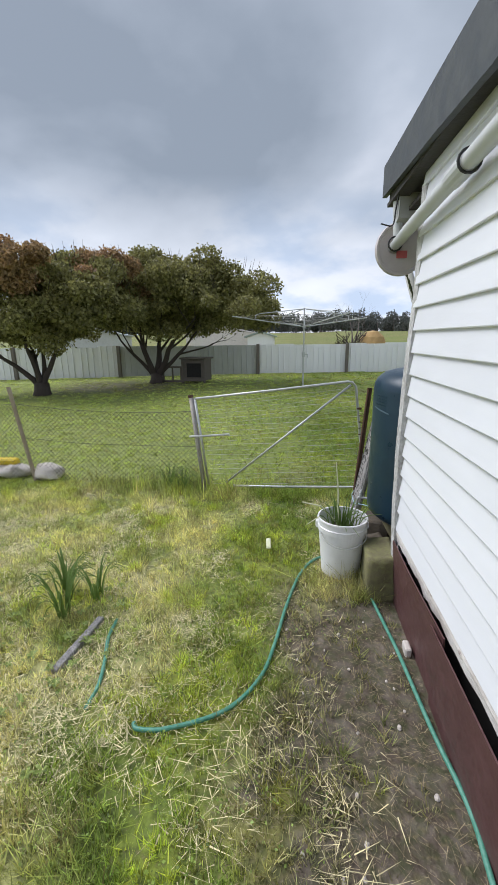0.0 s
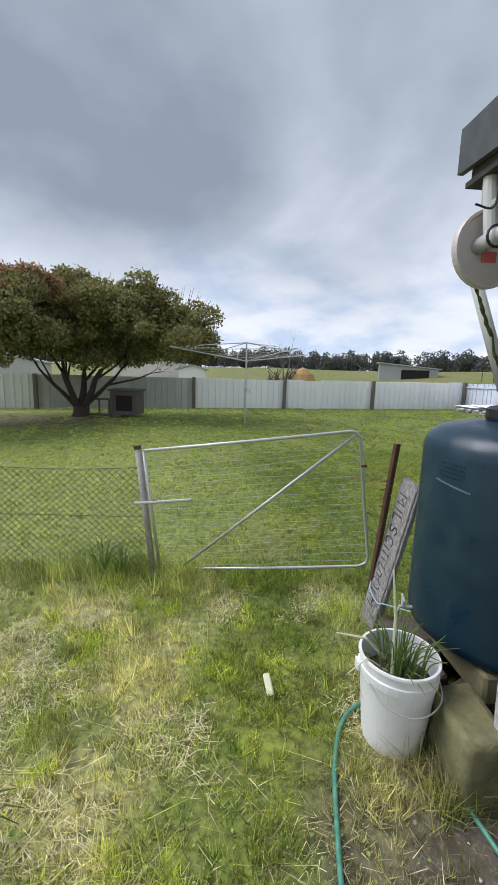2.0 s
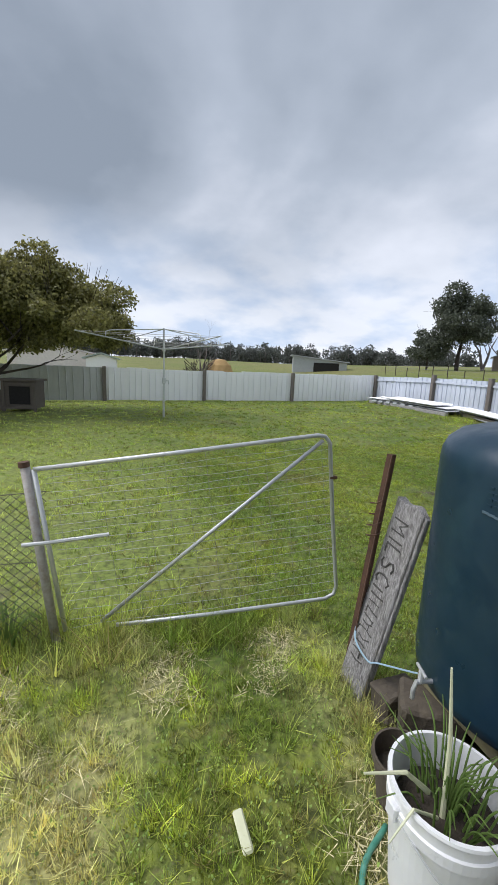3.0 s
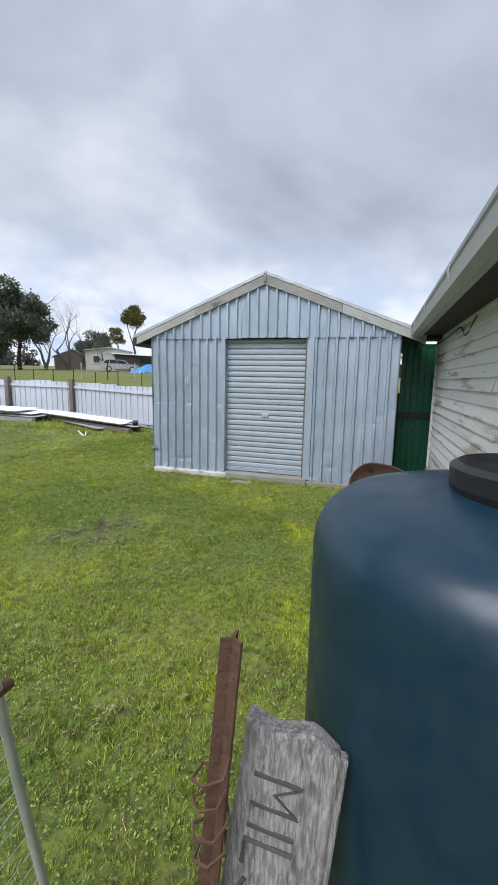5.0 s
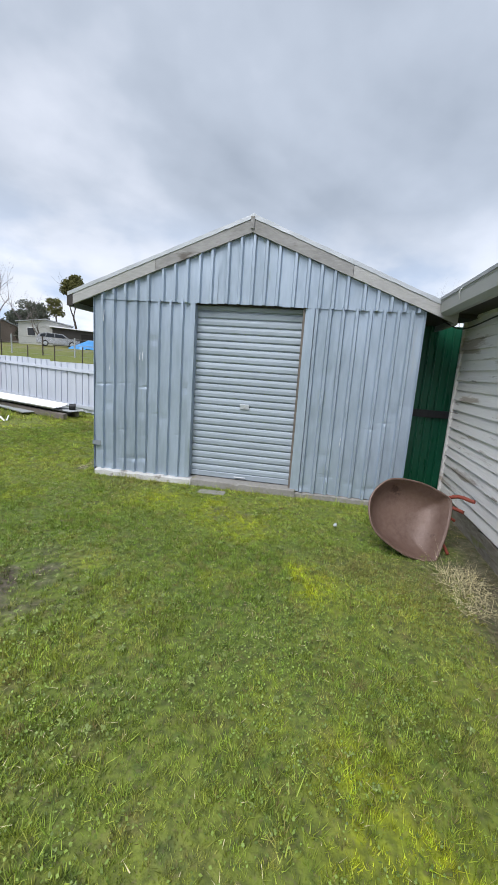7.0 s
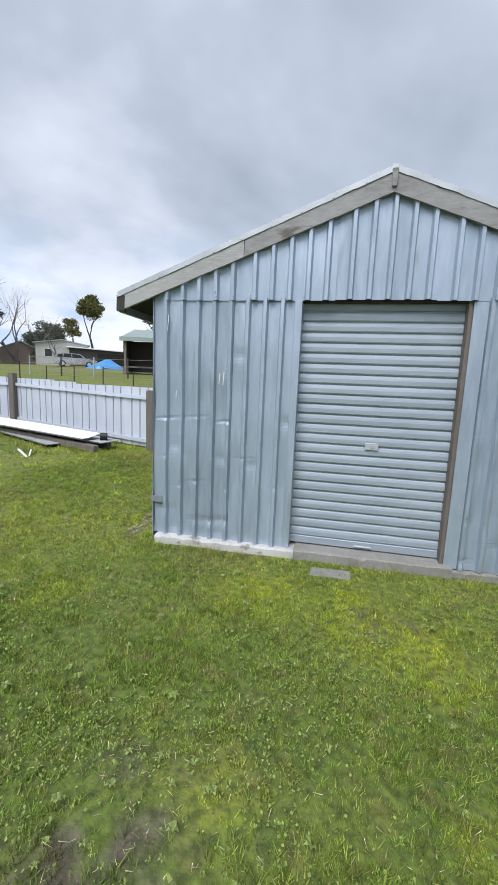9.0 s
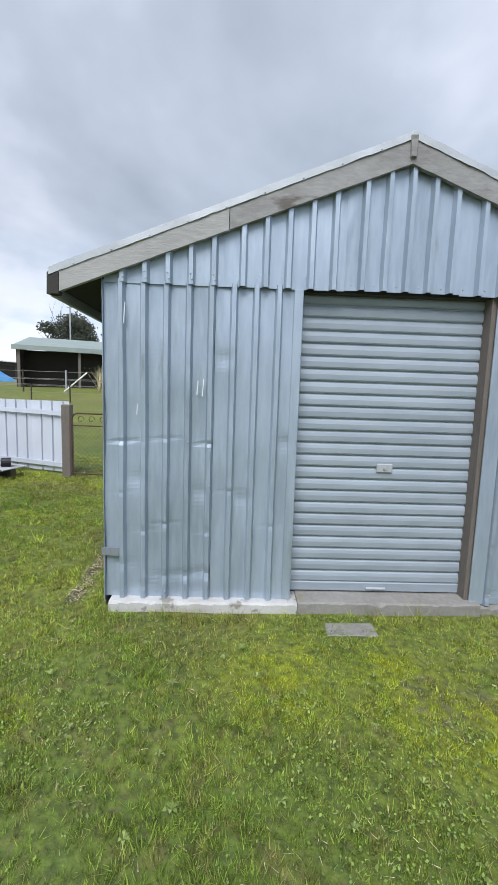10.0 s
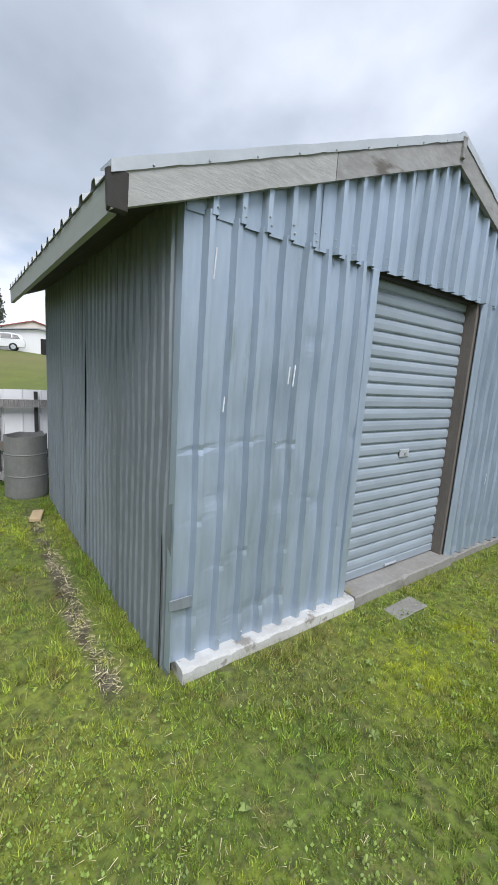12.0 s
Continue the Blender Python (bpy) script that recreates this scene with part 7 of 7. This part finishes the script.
car(44.4, 33.9, -52, CARPAINT, "silver station wagon parked in the paddock")
car(40.8, 7.2, 90, CARWHITE, "white hatchback parked beyond the fence")
car(46.5, 4.6, 80, CARWHITE, "white van-like car parked by the white shed")
t = part("tarpaulin", noisy(lathe(bmesh.new(), [(2.0, 0.0), (1.7, 0.3), (1.1, 0.62), (0.5, 0.95), (0.0, 1.0)], 24), 0.22, 1.1), TARP)
t.matrix_basis = pose(43.6, 29.6, gz(43.6, 29.6) - 0.1)
tagged(t, "bright blue tarpaulin over a heap", "tarpaulin")
h = part("hay_mound", noisy(lathe(bmesh.new(), [(1.25, 0.0), (1.2, 0.7), (0.95, 1.4), (0.55, 1.8), (0.0, 1.95)], 20), 0.15, 1.6), HAY)
h.matrix_basis = pose(7.1, 36.0, gz(7.1, 36.0) - 0.1)
tagged(h, "orange-brown old straw heap", "heap")
bt = thing("brush_pile", "dark heap of dead branches by the straw", "brush", 5.3, 35.6, gz(5.3, 35.6))
bm = bmesh.new()
rngb = random.Random(44)
for k in range(60):
    a = rngb.uniform(0, 6.28)
    tube(bm, [(rngb.uniform(-0.8, 0.8), rngb.uniform(-0.5, 0.5), 0), (1.3 * math.cos(a), math.sin(a) * 0.6, rngb.uniform(0.5, 1.9))], 0.03, 3)
part("branches", bm, BARK, bt)


def field_fences():
    rng = random.Random(6)
    for k in range(15):
        x, y = 23.0 + 0.15 * k, 12.0 + k * 1.9
        hgt = rng.uniform(0.8, 1.25)
        p = part("field_post", tube(bmesh.new(), [(x, y, gz(x, y) - 0.1), (x + rng.uniform(-0.05, 0.05), y, gz(x, y) + hgt)], 0.035, 6), BARK)
        tagged(p, "thin dark paddock fence post", "fence post", group="paddock posts")
    for h in (0.45, 0.8, 1.05):
        w = part("fence_wire", tube(bmesh.new(), [(23.0 + 0.15 * k, 12 + 1.9 * k, gz(23.0 + 0.15 * k, 12 + 1.9 * k) + h) for k in range(15)], 0.008, 3), GALV_DULL)
        tagged(w, "plain wire strand of the paddock fence", "wire", group="paddock wires")
    for k in range(8):
        x, y = 27.0, 8.5 + k * 2.4
        p = part("field_post", tube(bmesh.new(), [(x, y, gz(x, y) - 0.1), (x, y, gz(x, y) + 1.3)], 0.05, 6), FARTIN if k % 2 else BARK)
        tagged(p, "tall post of the wire fence by the barn", "fence post", group="paddock posts")
    for h in (0.4, 0.8, 1.2):
        w = part("fence_wire", tube(bmesh.new(), [(27.0, 8.5 + 2.4 * k, gz(27.0, 8.5 + 2.4 * k) + h) for k in range(8)], 0.01, 3), GALV_DULL)
        tagged(w, "plain wire strand of the paddock fence", "wire", group="paddock wires")
    b = part("brace_pole", tube(bmesh.new(), [(26.95, 15.8, gz(27, 15.8) + 0.1), (26.95, 14.5, gz(27, 14.5) + 1.2)], 0.04, 6), FENCE)
    tagged(b, "white diagonal fence brace pole", "fence post")
    s = part("dead_sapling", tube(bmesh.new(), [(15.5, 9.0, gz(15.5, 9) - 0.1), (15.5, 9.02, gz(15.5, 9) + 1.0)], 0.03, 6), BARK)
    tagged(s, "short thin stake in the paddock", "stake")
    for x, y in ((21.0, 7.6), (21.0, 6.6)):
        p = part("yard_post", tube(bmesh.new(), [(x, y, gz(x, y) - 0.1), (x, y, gz(x, y) + 1.2)], 0.06, 8), POST)
        tagged(p, "timber yard post in the paddock", "fence post", group="yard posts")
    r = part("yard_rail", tube(bmesh.new(), [(20.9, 7.7, gz(21, 7.7) + 1.0), (20.9, 6.5, gz(21, 6.5) + 1.05)], 0.05, 8), FENCE)
    tagged(r, "pale rail across two yard posts", "rail")
    q = thing("aerial_mast", "thin grey aerial mast behind the barn", "mast", 37.0, 19.5, gz(37, 19.5))
    part("mast", tube(bmesh.new(), [(0, 0, 0), (0, 0, 6.6)], 0.06, 6), FARTIN, q)
    part("cross_bar", tube(bmesh.new(), [(0, -0.2, 6.2), (0, 0.25, 6.2)], 0.04, 5), FARTIN, q)


field_fences()


# ---- grass, straw and weeds ----
def blades(name, n, area, height, width, seed, keep=None, lean=0.5, material=None, label="", flat=False):
    """Single-triangle blades scattered over a rectangle (x0, x1, y0, y1)."""
    rng = np.random.default_rng(seed)
    x = rng.uniform(area[0], area[1], n)
    y = rng.uniform(area[2], area[3], n)
    if keep is not None:
        m = rng.uniform(size=n) < keep(x, y)
        x, y = x[m], y[m]
    blocked = (x > 0.97) & (x < 6.62) & (y < 2.47)
    blocked |= (x > 6.22) & (x < 9.95) & (y > 2.95) & (y < 6.72)
    blocked |= (x - 1.36) ** 2 + (y - 2.945) ** 2 < 0.2
    x, y = x[~blocked], y[~blocked]
    n = len(x)
    z = terrain(x, y) - 0.008
    a = rng.uniform(0, 2 * np.pi, n)
    h = rng.uniform(height[0], height[1], n)
    w = rng.uniform(width[0], width[1], n) / 2
    ln = rng.normal(0, lean, n) * h
    la = rng.uniform(0, 2 * np.pi, n)
    base = np.stack([x, y, z], 1)
    side = np.stack([np.cos(a) * w, np.sin(a) * w, np.zeros(n)], 1)
    tip = base + np.stack([np.cos(la) * ln, np.sin(la) * ln, h], 1)
    if flat:
        tip = base + np.stack([np.cos(la) * h, np.sin(la) * h, rng.uniform(0.0, 0.35, n) * h * 0.3 + 0.01], 1)
        base[:, 2] += 0.012 + rng.uniform(0, 0.01, n)
    V = np.stack([base - side, base + side, tip], 1).reshape(-1, 3).astype(np.float32)
    me = bpy.data.meshes.new(name)
    me.vertices.add(3 * n); me.vertices.foreach_set("co", V.ravel())
    me.loops.add(3 * n); me.loops.foreach_set("vertex_index", np.arange(3 * n, dtype=np.int32))
    me.polygons.add(n)
    me.polygons.foreach_set("loop_start", np.arange(0, 3 * n, 3, dtype=np.int32))
    me.polygons.foreach_set("loop_total", np.full(n, 3, dtype=np.int32))
    me.update()
    me.attributes.new("tuft", "FLOAT", "POINT").data.foreach_set("value", np.repeat(rng.uniform(0, 1, n), 3).astype(np.float32))
    me.materials.append(material or BLADE)
    return tagged(new(name, me), label, "grass", kind="stuff")


TABLE = np.random.default_rng(77).uniform(0, 1, (256, 256))


def patchy(x, y, size, shift=0):
    """Smooth random value from 0 to 1 over the plan, in patches of the given size."""
    u, v = np.asarray(x) / size + 40.5 + shift * 17.3, np.asarray(y) / size + 61.2 + shift * 9.1
    i, j = np.floor(u).astype(int), np.floor(v).astype(int)
    f, g = u - i, v - j
    f, g = f * f * (3 - 2 * f), g * g * (3 - 2 * g)
    t = lambda a, b: TABLE[a % 256, b % 256]
    return (t(i, j) * (1 - f) + t(i + 1, j) * f) * (1 - g) + (t(i, j + 1) * (1 - f) + t(i + 1, j + 1) * f) * g


def inside(x, y, area, soft=0.9):
    return smooth01(area[0], area[0] + soft, x) * smooth01(area[1], area[1] - soft, x) * smooth01(area[2], area[2] + soft, y) * smooth01(area[3], area[3] - soft, y)


def tufts(name, n, per, area, height, width, spread, seed, keep=None, lean=0.8, material=None, label=""):
    """Grass in small tufts: blades that spring from common roots and lean outwards."""
    rng = np.random.default_rng(seed)
    x, y = rng.uniform(area[0], area[1], n), rng.uniform(area[2], area[3], n)
    k = keep(x, y) if keep is not None else np.ones(n)
    k = k * (0.45 + 0.75 * smooth01(0.3, 0.6, 0.5 * patchy(x, y, 0.11, 1) + 0.5 * patchy(x, y, 0.3, 2)))
    m = rng.uniform(size=n) < k
    m &= ~((x > 0.97) & (x < 6.62) & (y < 2.47)) & ~((x > 6.2) & (x < 9.95) & (y > 2.95) & (y < 6.74))
    m &= ((x - 1.36) ** 2 + (y - 2.945) ** 2 > 0.2) & ~((x > 5.97) & (x < 6.15) & (y > 4.93) & (y < 5.29))
    x, y = x[m], y[m]
    n = len(x)
    tall = (0.55 + 0.9 * patchy(x, y, 0.16, 5)) * rng.lognormal(0, 0.25, n)
    shade, wide = rng.uniform(0, 1, n), rng.uniform(0.8, 1.25, n)
    r = lambda v: np.repeat(v, per)
    q = n * per
    dx, dy = rng.normal(0, 1, q), rng.normal(0, 1, q)
    bx, by = r(x) + dx * spread * 0.5, r(y) + dy * spread * 0.5
    h = rng.uniform(height[0], height[1], q) * r(tall)
    la = np.arctan2(dy, dx) + rng.normal(0, 0.7, q)
    ln = np.abs(rng.normal(0.35, lean, q)) * h
    a, w = rng.uniform(0, 6.283, q), rng.uniform(width[0], width[1], q) * r(wide) / 2
    base = np.stack([bx, by, terrain(bx, by) - 0.01], 1)
    side = np.stack([np.cos(a) * w, np.sin(a) * w, np.zeros(q)], 1)
    tip = base + np.stack([np.cos(la) * ln, np.sin(la) * ln, h + 0.008], 1)
    V = np.stack([base - side, base + side, tip], 1).reshape(-1, 3).astype(np.float32)
    me = bpy.data.meshes.new(name)
    me.vertices.add(3 * q); me.vertices.foreach_set("co", V.ravel())
    me.loops.add(3 * q); me.loops.foreach_set("vertex_index", np.arange(3 * q, dtype=np.int32))
    me.polygons.add(q)
    me.polygons.foreach_set("loop_start", np.arange(0, 3 * q, 3, dtype=np.int32))
    me.polygons.foreach_set("loop_total", np.full(q, 3, dtype=np.int32))
    me.update()
    me.attributes.new("tuft", "FLOAT", "POINT").data.foreach_set("value", np.repeat(shade, 3 * per).astype(np.float32))
    me.materials.append(material or BLADE)
    return tagged(new(name, me), label, "grass", kind="stuff")


def wob(x, y, s=1.6):
    return 0.7 * (patchy(x, y, 0.33, 3) - 0.5) + 0.3 * (patchy(x, y, 0.12, 4) - 0.5)


def lawn_keep(x, y):
    k = np.ones_like(x)
    soil = smooth01(0.2, 0.55, x + wob(x, y)) * smooth01(2.75, 2.4, y + wob(x, y))
    k *= 1 - 0.93 * soil
    k *= 1 - 0.8 * smooth01(0.75, 0.3, np.abs(x - 3.75)) * smooth01(0.45, 0.15, np.abs(y - 5.75))
    k *= 1 - 0.75 * smooth01(3.0, 2.7, y + 0.4 * wob(x, y)) * smooth01(1.8, 2.4, x)
    return k


def drip_keep(x, y):
    return 1 - 0.8 * smooth01(0.09, 0.03, np.abs(y - 6.985 + 0.1 * wob(x, y))) * smooth01(9.3, 9.0, x) * (0.3 + 0.7 * (patchy(x, y, 0.25, 6) > 0.35))


def straw_keep(x, y):
    return lawn_keep(x, y) * smooth01(0.2, 0.5, np.abs(x + wob(x, y) - 0.12 * y + 0.12)) * smooth01(0.25, 0.6, patchy(x, y, 0.3, 7)) * smooth01(4.15, 3.85, y)


YARD, LAWN, SIDE, BACK = (-3.4, 1.2, -0.8, 4.5), (0.2, 6.6, 2.4, 9.4), (5.9, 11.0, 6.6, 10.0), (-6.0, 8.5, 3.6, 12.5)
tufts("lawn_grass", 24000, 13, YARD, (0.015, 0.045), (0.003, 0.006), 0.022, 1, lambda x, y: lawn_keep(x, y) * inside(x, y, YARD, 0.5), label="short mixed grass of the front yard")
tufts("lawn_grass", 74000, 11, LAWN, (0.008, 0.023), (0.003, 0.0055), 0.02, 2, lambda x, y: lawn_keep(x, y) * inside(x, y, LAWN) * np.where(y < 4.1, smooth01(0.9, 1.2, x), 1), label="short mown lawn before the shed")
tufts("lawn_grass", 15000, 11, SIDE, (0.01, 0.026), (0.004, 0.008), 0.025, 3, lambda x, y: drip_keep(x, y) * inside(x, y, SIDE) * (1 - inside(x, y, LAWN)), label="lawn beside the shed")
tufts("lawn_grass", 20000, 11, BACK, (0.014, 0.035), (0.005, 0.01), 0.035, 4, lambda x, y: inside(x, y, BACK, 1.5) * (1 - inside(x, y, LAWN)) * (1 - inside(x, y, SIDE)), label="mown back lawn")
tufts("lawn_grass", 16000, 10, (-13.0, 13.0, 8.0, 20.0), (0.015, 0.04), (0.01, 0.018), 0.06, 5, lambda x, y: 1 - inside(x, y, BACK, 1.5), label="mown back lawn under the trees")
tufts("lawn_grass", 7000, 10, (-9.0, -2.4, 0.0, 9.5), (0.015, 0.045), (0.008, 0.014), 0.05, 6, lambda x, y: (1 - inside(x, y, BACK, 1.5)) * (1 - inside(x, y, YARD, 0.5)), label="lawn beyond the chain wire")
# longer growth along the fence foot, bucket and walls
tufts("rank_grass", 420, 14, (-1.9, 0.1, 3.8, 4.3), (0.05, 0.17), (0.004, 0.008), 0.035, 7, lambda x, y: np.exp(-((x + 0.75) / 0.4) ** 2) + 0.25, 0.5, label="tall tufts along the fence foot")
tufts("rank_grass", 260, 14, (-0.1, 1.15, 3.82, 4.15), (0.03, 0.08), (0.004, 0.007), 0.03, 8, None, 0.7, label="longer grass under the gate")
tufts("rank_grass", 130, 14, (0.5, 0.95, 2.36, 2.62), (0.03, 0.11), (0.003, 0.006), 0.03, 9, None, 0.6, label="grass tufts round the bucket")
tufts("rank_grass", 380, 12, (6.08, 6.24, 2.95, 6.75), (0.02, 0.07), (0.003, 0.006), 0.03, 10, None, 0.5, label="longer grass along the slab")
tufts("rank_grass", 600, 12, (6.2, 9.4, 6.77, 6.86), (0.015, 0.045), (0.003, 0.006), 0.025, 11, None, 0.5, label="longer grass along the shed side")
tufts("rank_grass", 260, 12, (9.2, 11.6, 9.2, 13.0), (0.06, 0.16), (0.006, 0.012), 0.06, 12, None, 0.5, label="rough grass round the stack")
tufts("rank_grass", 170, 14, (0.8, 1.15, 3.15, 3.65), (0.03, 0.09), (0.003, 0.006), 0.03, 13, None, 0.6, label="grass at the foot of the board")
tufts("rank_grass", 2300, 18, (-2.6, 0.45, 0.4, 3.95), (0.025, 0.075), (0.003, 0.006), 0.035, 21, lambda x, y: lawn_keep(x, y) * smooth01(0.5, 0.68, patchy(x, y, 0.28, 9)), 0.7, label="brighter regrowth tufts in the cut yard")
tufts("rank_grass", 1500, 12, (1.3, 6.1, 3.0, 8.6), (0.014, 0.03), (0.003, 0.0055), 0.03, 22, lambda x, y: smooth01(0.5, 0.75, patchy(x, y, 0.5, 11)), 0.8, label="ranker tufts in the mown lawn")
# dry cut stalks
blades("straw", 62000, (-2.7, 0.75, 0.2, 4.1), (0.035, 0.12), (0.0025, 0.0055), 14, straw_keep, material=STRAW, label="dry cut grass stalks lying on the yard", flat=True)
blades("straw", 3500, (-0.25, 0.6, 0.3, 2.7), (0.03, 0.12), (0.002, 0.004), 23, lambda x, y: smooth01(0.4, 0.65, patchy(x, y, 0.2, 12)), material=STRAW, label="dry stalks along the edge of the bare soil", flat=True)
blades("straw", 7000, (0.15, 0.97, 0.2, 2.6), (0.012, 0.075), (0.0015, 0.0035), 15, lambda x, y: 0.25 + 0.75 * smooth01(0.35, 0.7, patchy(x, y, 0.22, 13)), material=STRAW_DARK, label="dry stalks on bare soil", flat=True)
tufts("dry_tuft", 18, 10, (4.35, 4.85, 2.68, 2.92), (0.08, 0.2), (0.002, 0.004), 0.05, 24, None, 0.9, STRAW, "bleached dry grass tuft beside the wheelbarrow")
blades("straw", 420, (4.2, 4.9, 2.65, 2.95), (0.06, 0.2), (0.003, 0.006), 16, None, material=STRAW, label="dry straw tuft by the wheelbarrow", flat=True)
# straw along the wall is coloured darker for the shade at its foot
tufts("dry_tuft", 170, 12, (2.2, 4.3, 2.5, 2.85), (0.05, 0.13), (0.002, 0.004), 0.05, 25, lambda x, y: smooth01(0.4, 0.7, patchy(x, y, 0.35, 30)), 0.9, STRAW_DARK, "rank dead grass along the house wall")
blades("straw", 3500, (1.9, 6.0, 2.48, 3.1), (0.03, 0.13), (0.0025, 0.005), 17, lambda x, y: smooth01(3.3, 2.8, y + wob(x, y)) * (0.3 + 0.7 * smooth01(0.35, 0.65, patchy(x, y, 0.3, 14))), material=STRAW_DARK, label="dry stalks along the house wall", flat=True)
blades("straw", 1800, (6.3, 8.9, 6.9, 7.08), (0.02, 0.07), (0.003, 0.006), 18, lambda x, y: smooth01(0.08, 0.02, np.abs(y - 6.985 + 0.1 * wob(x, y))) * (0.12 + 0.88 * (patchy(x, y, 0.25, 6) > 0.35)), material=STRAW, label="dry twigs in the drip line", flat=True)
blades("straw", 9000, (1.4, 6.2, 2.9, 8.6), (0.015, 0.05), (0.002, 0.004), 19, lambda x, y: 0.2 + 0.8 * smooth01(0.45, 0.75, patchy(x, y, 0.4, 15)), material=STRAW, label="scattered dry clippings on the lawn", flat=True)
blades("dry_tuft", 900, (28.4, 29.4, 13.0, 14.4), (0.6, 1.6), (0.03, 0.06), 20, None, 0.25, material=STRAW, label="tall dry grass clump in the paddock")


def clover(n, area, size, seed, keep=None):
    """Small flat leaflets that speckle the lawn."""
    rng = np.random.default_rng(seed)
    x, y = rng.uniform(area[0], area[1], n), rng.uniform(area[2], area[3], n)
    m = 0.6 * patchy(x, y, 0.45, 20) + 0.4 * patchy(x, y, 0.1, 21) + rng.normal(0, 0.12, n) > 0.55
    if keep is not None:
        m &= rng.uniform(size=n) < keep(x, y)
    m &= ~((x > 6.2) & (y < 6.75)) & ~((x > 0.97) & (y < 2.47))
    x, y = x[m], y[m]
    n = len(x)
    z = terrain(x, y) + rng.uniform(0.004, 0.026, n)
    a, s = rng.uniform(0, 6.283, n), rng.uniform(size[0], size[1], n)
    u = np.stack([np.cos(a) * s, np.sin(a) * s, rng.normal(0, 0.4, n) * s], 1)
    v = np.stack([-np.sin(a) * s * 0.75, np.cos(a) * s * 0.75, rng.normal(0, 0.4, n) * s], 1)
    p = np.stack([x, y, z], 1)
    V = np.stack([p - u, p + v, p + u, p - v], 1).reshape(-1, 3).astype(np.float32)
    me = bpy.data.meshes.new("clover")
    me.vertices.add(4 * n); me.vertices.foreach_set("co", V.ravel())
    me.loops.add(4 * n); me.loops.foreach_set("vertex_index", np.arange(4 * n, dtype=np.int32))
    me.polygons.add(n)
    me.polygons.foreach_set("loop_start", np.arange(0, 4 * n, 4, dtype=np.int32))
    me.polygons.foreach_set("loop_total", np.full(n, 4, dtype=np.int32))
    me.update()
    me.materials.append(CLOVER)
    tagged(new("clover", me), "small pale clover leaves speckling the lawn", "clover", kind="stuff")


clover(190000, LAWN, (0.003, 0.0075), 41, lambda x, y: lawn_keep(x, y) * inside(x, y, LAWN))
clover(45000, YARD, (0.003, 0.007), 42, lambda x, y: lawn_keep(x, y) * inside(x, y, YARD))
clover(40000, BACK, (0.005, 0.011), 43, lambda x, y: inside(x, y, BACK, 2.0) * (1 - inside(x, y, LAWN)))


def weed(x, y, seed, n, L, spread, label):
    t = thing("weed", label, "plant", x, y, 0.0)
    rng = random.Random(seed)
    for k in range(n):
        a = rng.uniform(0, 6.28)
        o = Vector((math.cos(a), math.sin(a), 0))
        s = Vector((-o.y, o.x, 0))
        ln, w = L * rng.uniform(0.6, 1.15), 0.009 * rng.uniform(0.7, 1.3)
        bm = bmesh.new()
        rows = []
        for i in range(6):
            f = i / 5
            c = o * (0.03 + spread * f ** 1.7) + Vector((0, 0, ln * math.sin(f * 1.9) / math.sin(1.57) if f < 0.83 else ln * math.sin(0.83 * 1.9) - (f - 0.83) * 0.2))
            ww = w * (1 - f * 0.85)
            rows.append((bm.verts.new(c - s * ww), bm.verts.new(c + Vector((0, 0, -0.003))), bm.verts.new(c + s * ww)))
        for p, q in zip(rows, rows[1:]):
            bm.faces.new((p[0], p[1], q[1], q[0])); bm.faces.new((p[1], p[2], q[2], q[1]))
        part("leaf", bm, LEAFY, t)


weed(-0.86, 2.1, 1, 26, 0.26, 0.17, "clump of strappy green leaves in the yard")
weed(-0.95, 2.3, 2, 18, 0.22, 0.15, "clump of strappy green leaves in the yard")
weed(-0.75, 2.28, 3, 12, 0.2, 0.14, "clump of strappy green leaves in the yard")
weed(-0.85, 4.12, 4, 24, 0.24, 0.16, "long grassy clump at the fence foot")
weed(-0.7, 4.05, 5, 18, 0.2, 0.14, "long grassy clump at the fence foot")


def rosettes():
    """Small flat broad-leaved weeds in the lawn."""
    rng = np.random.default_rng(3)
    V, F = [], []
    spots = [(rng.uniform(1.6, 6.0), rng.uniform(3.0, 8.4), 1.0) for _ in range(230)] + [(rng.uniform(-1.4, -0.45), rng.uniform(1.2, 2.4), 1.2) for _ in range(90)]
    spots += [(rng.uniform(3.2, 4.3), rng.uniform(5.3, 6.2), 0.8) for _ in range(90)]
    for x, y, big in spots:
        big *= rng.uniform(0.45, 1.1)
        a0 = rng.uniform(0, 6.28)
        for k in range(rng.integers(4, 8)):
            a = a0 + k * 1.05
            L, w = big * rng.uniform(0.018, 0.036), big * rng.uniform(0.005, 0.009)
            o, s = np.array([math.cos(a), math.sin(a), 0.0]), np.array([-math.sin(a), math.cos(a), 0.0])
            b = np.array([x, y, 0.022])
            i = len(V)
            V += [b, b + o * L * 0.55 + s * w + [0, 0, 0.012], b + o * L + [0, 0, 0.006], b + o * L * 0.55 - s * w + [0, 0, 0.012]]
            F.append((i, i + 1, i + 2, i + 3))
    tagged(raw("lawn_weeds", V, F, WEED), "pale broad-leaved weeds flat in the lawn", "weeds", kind="stuff")


rosettes()
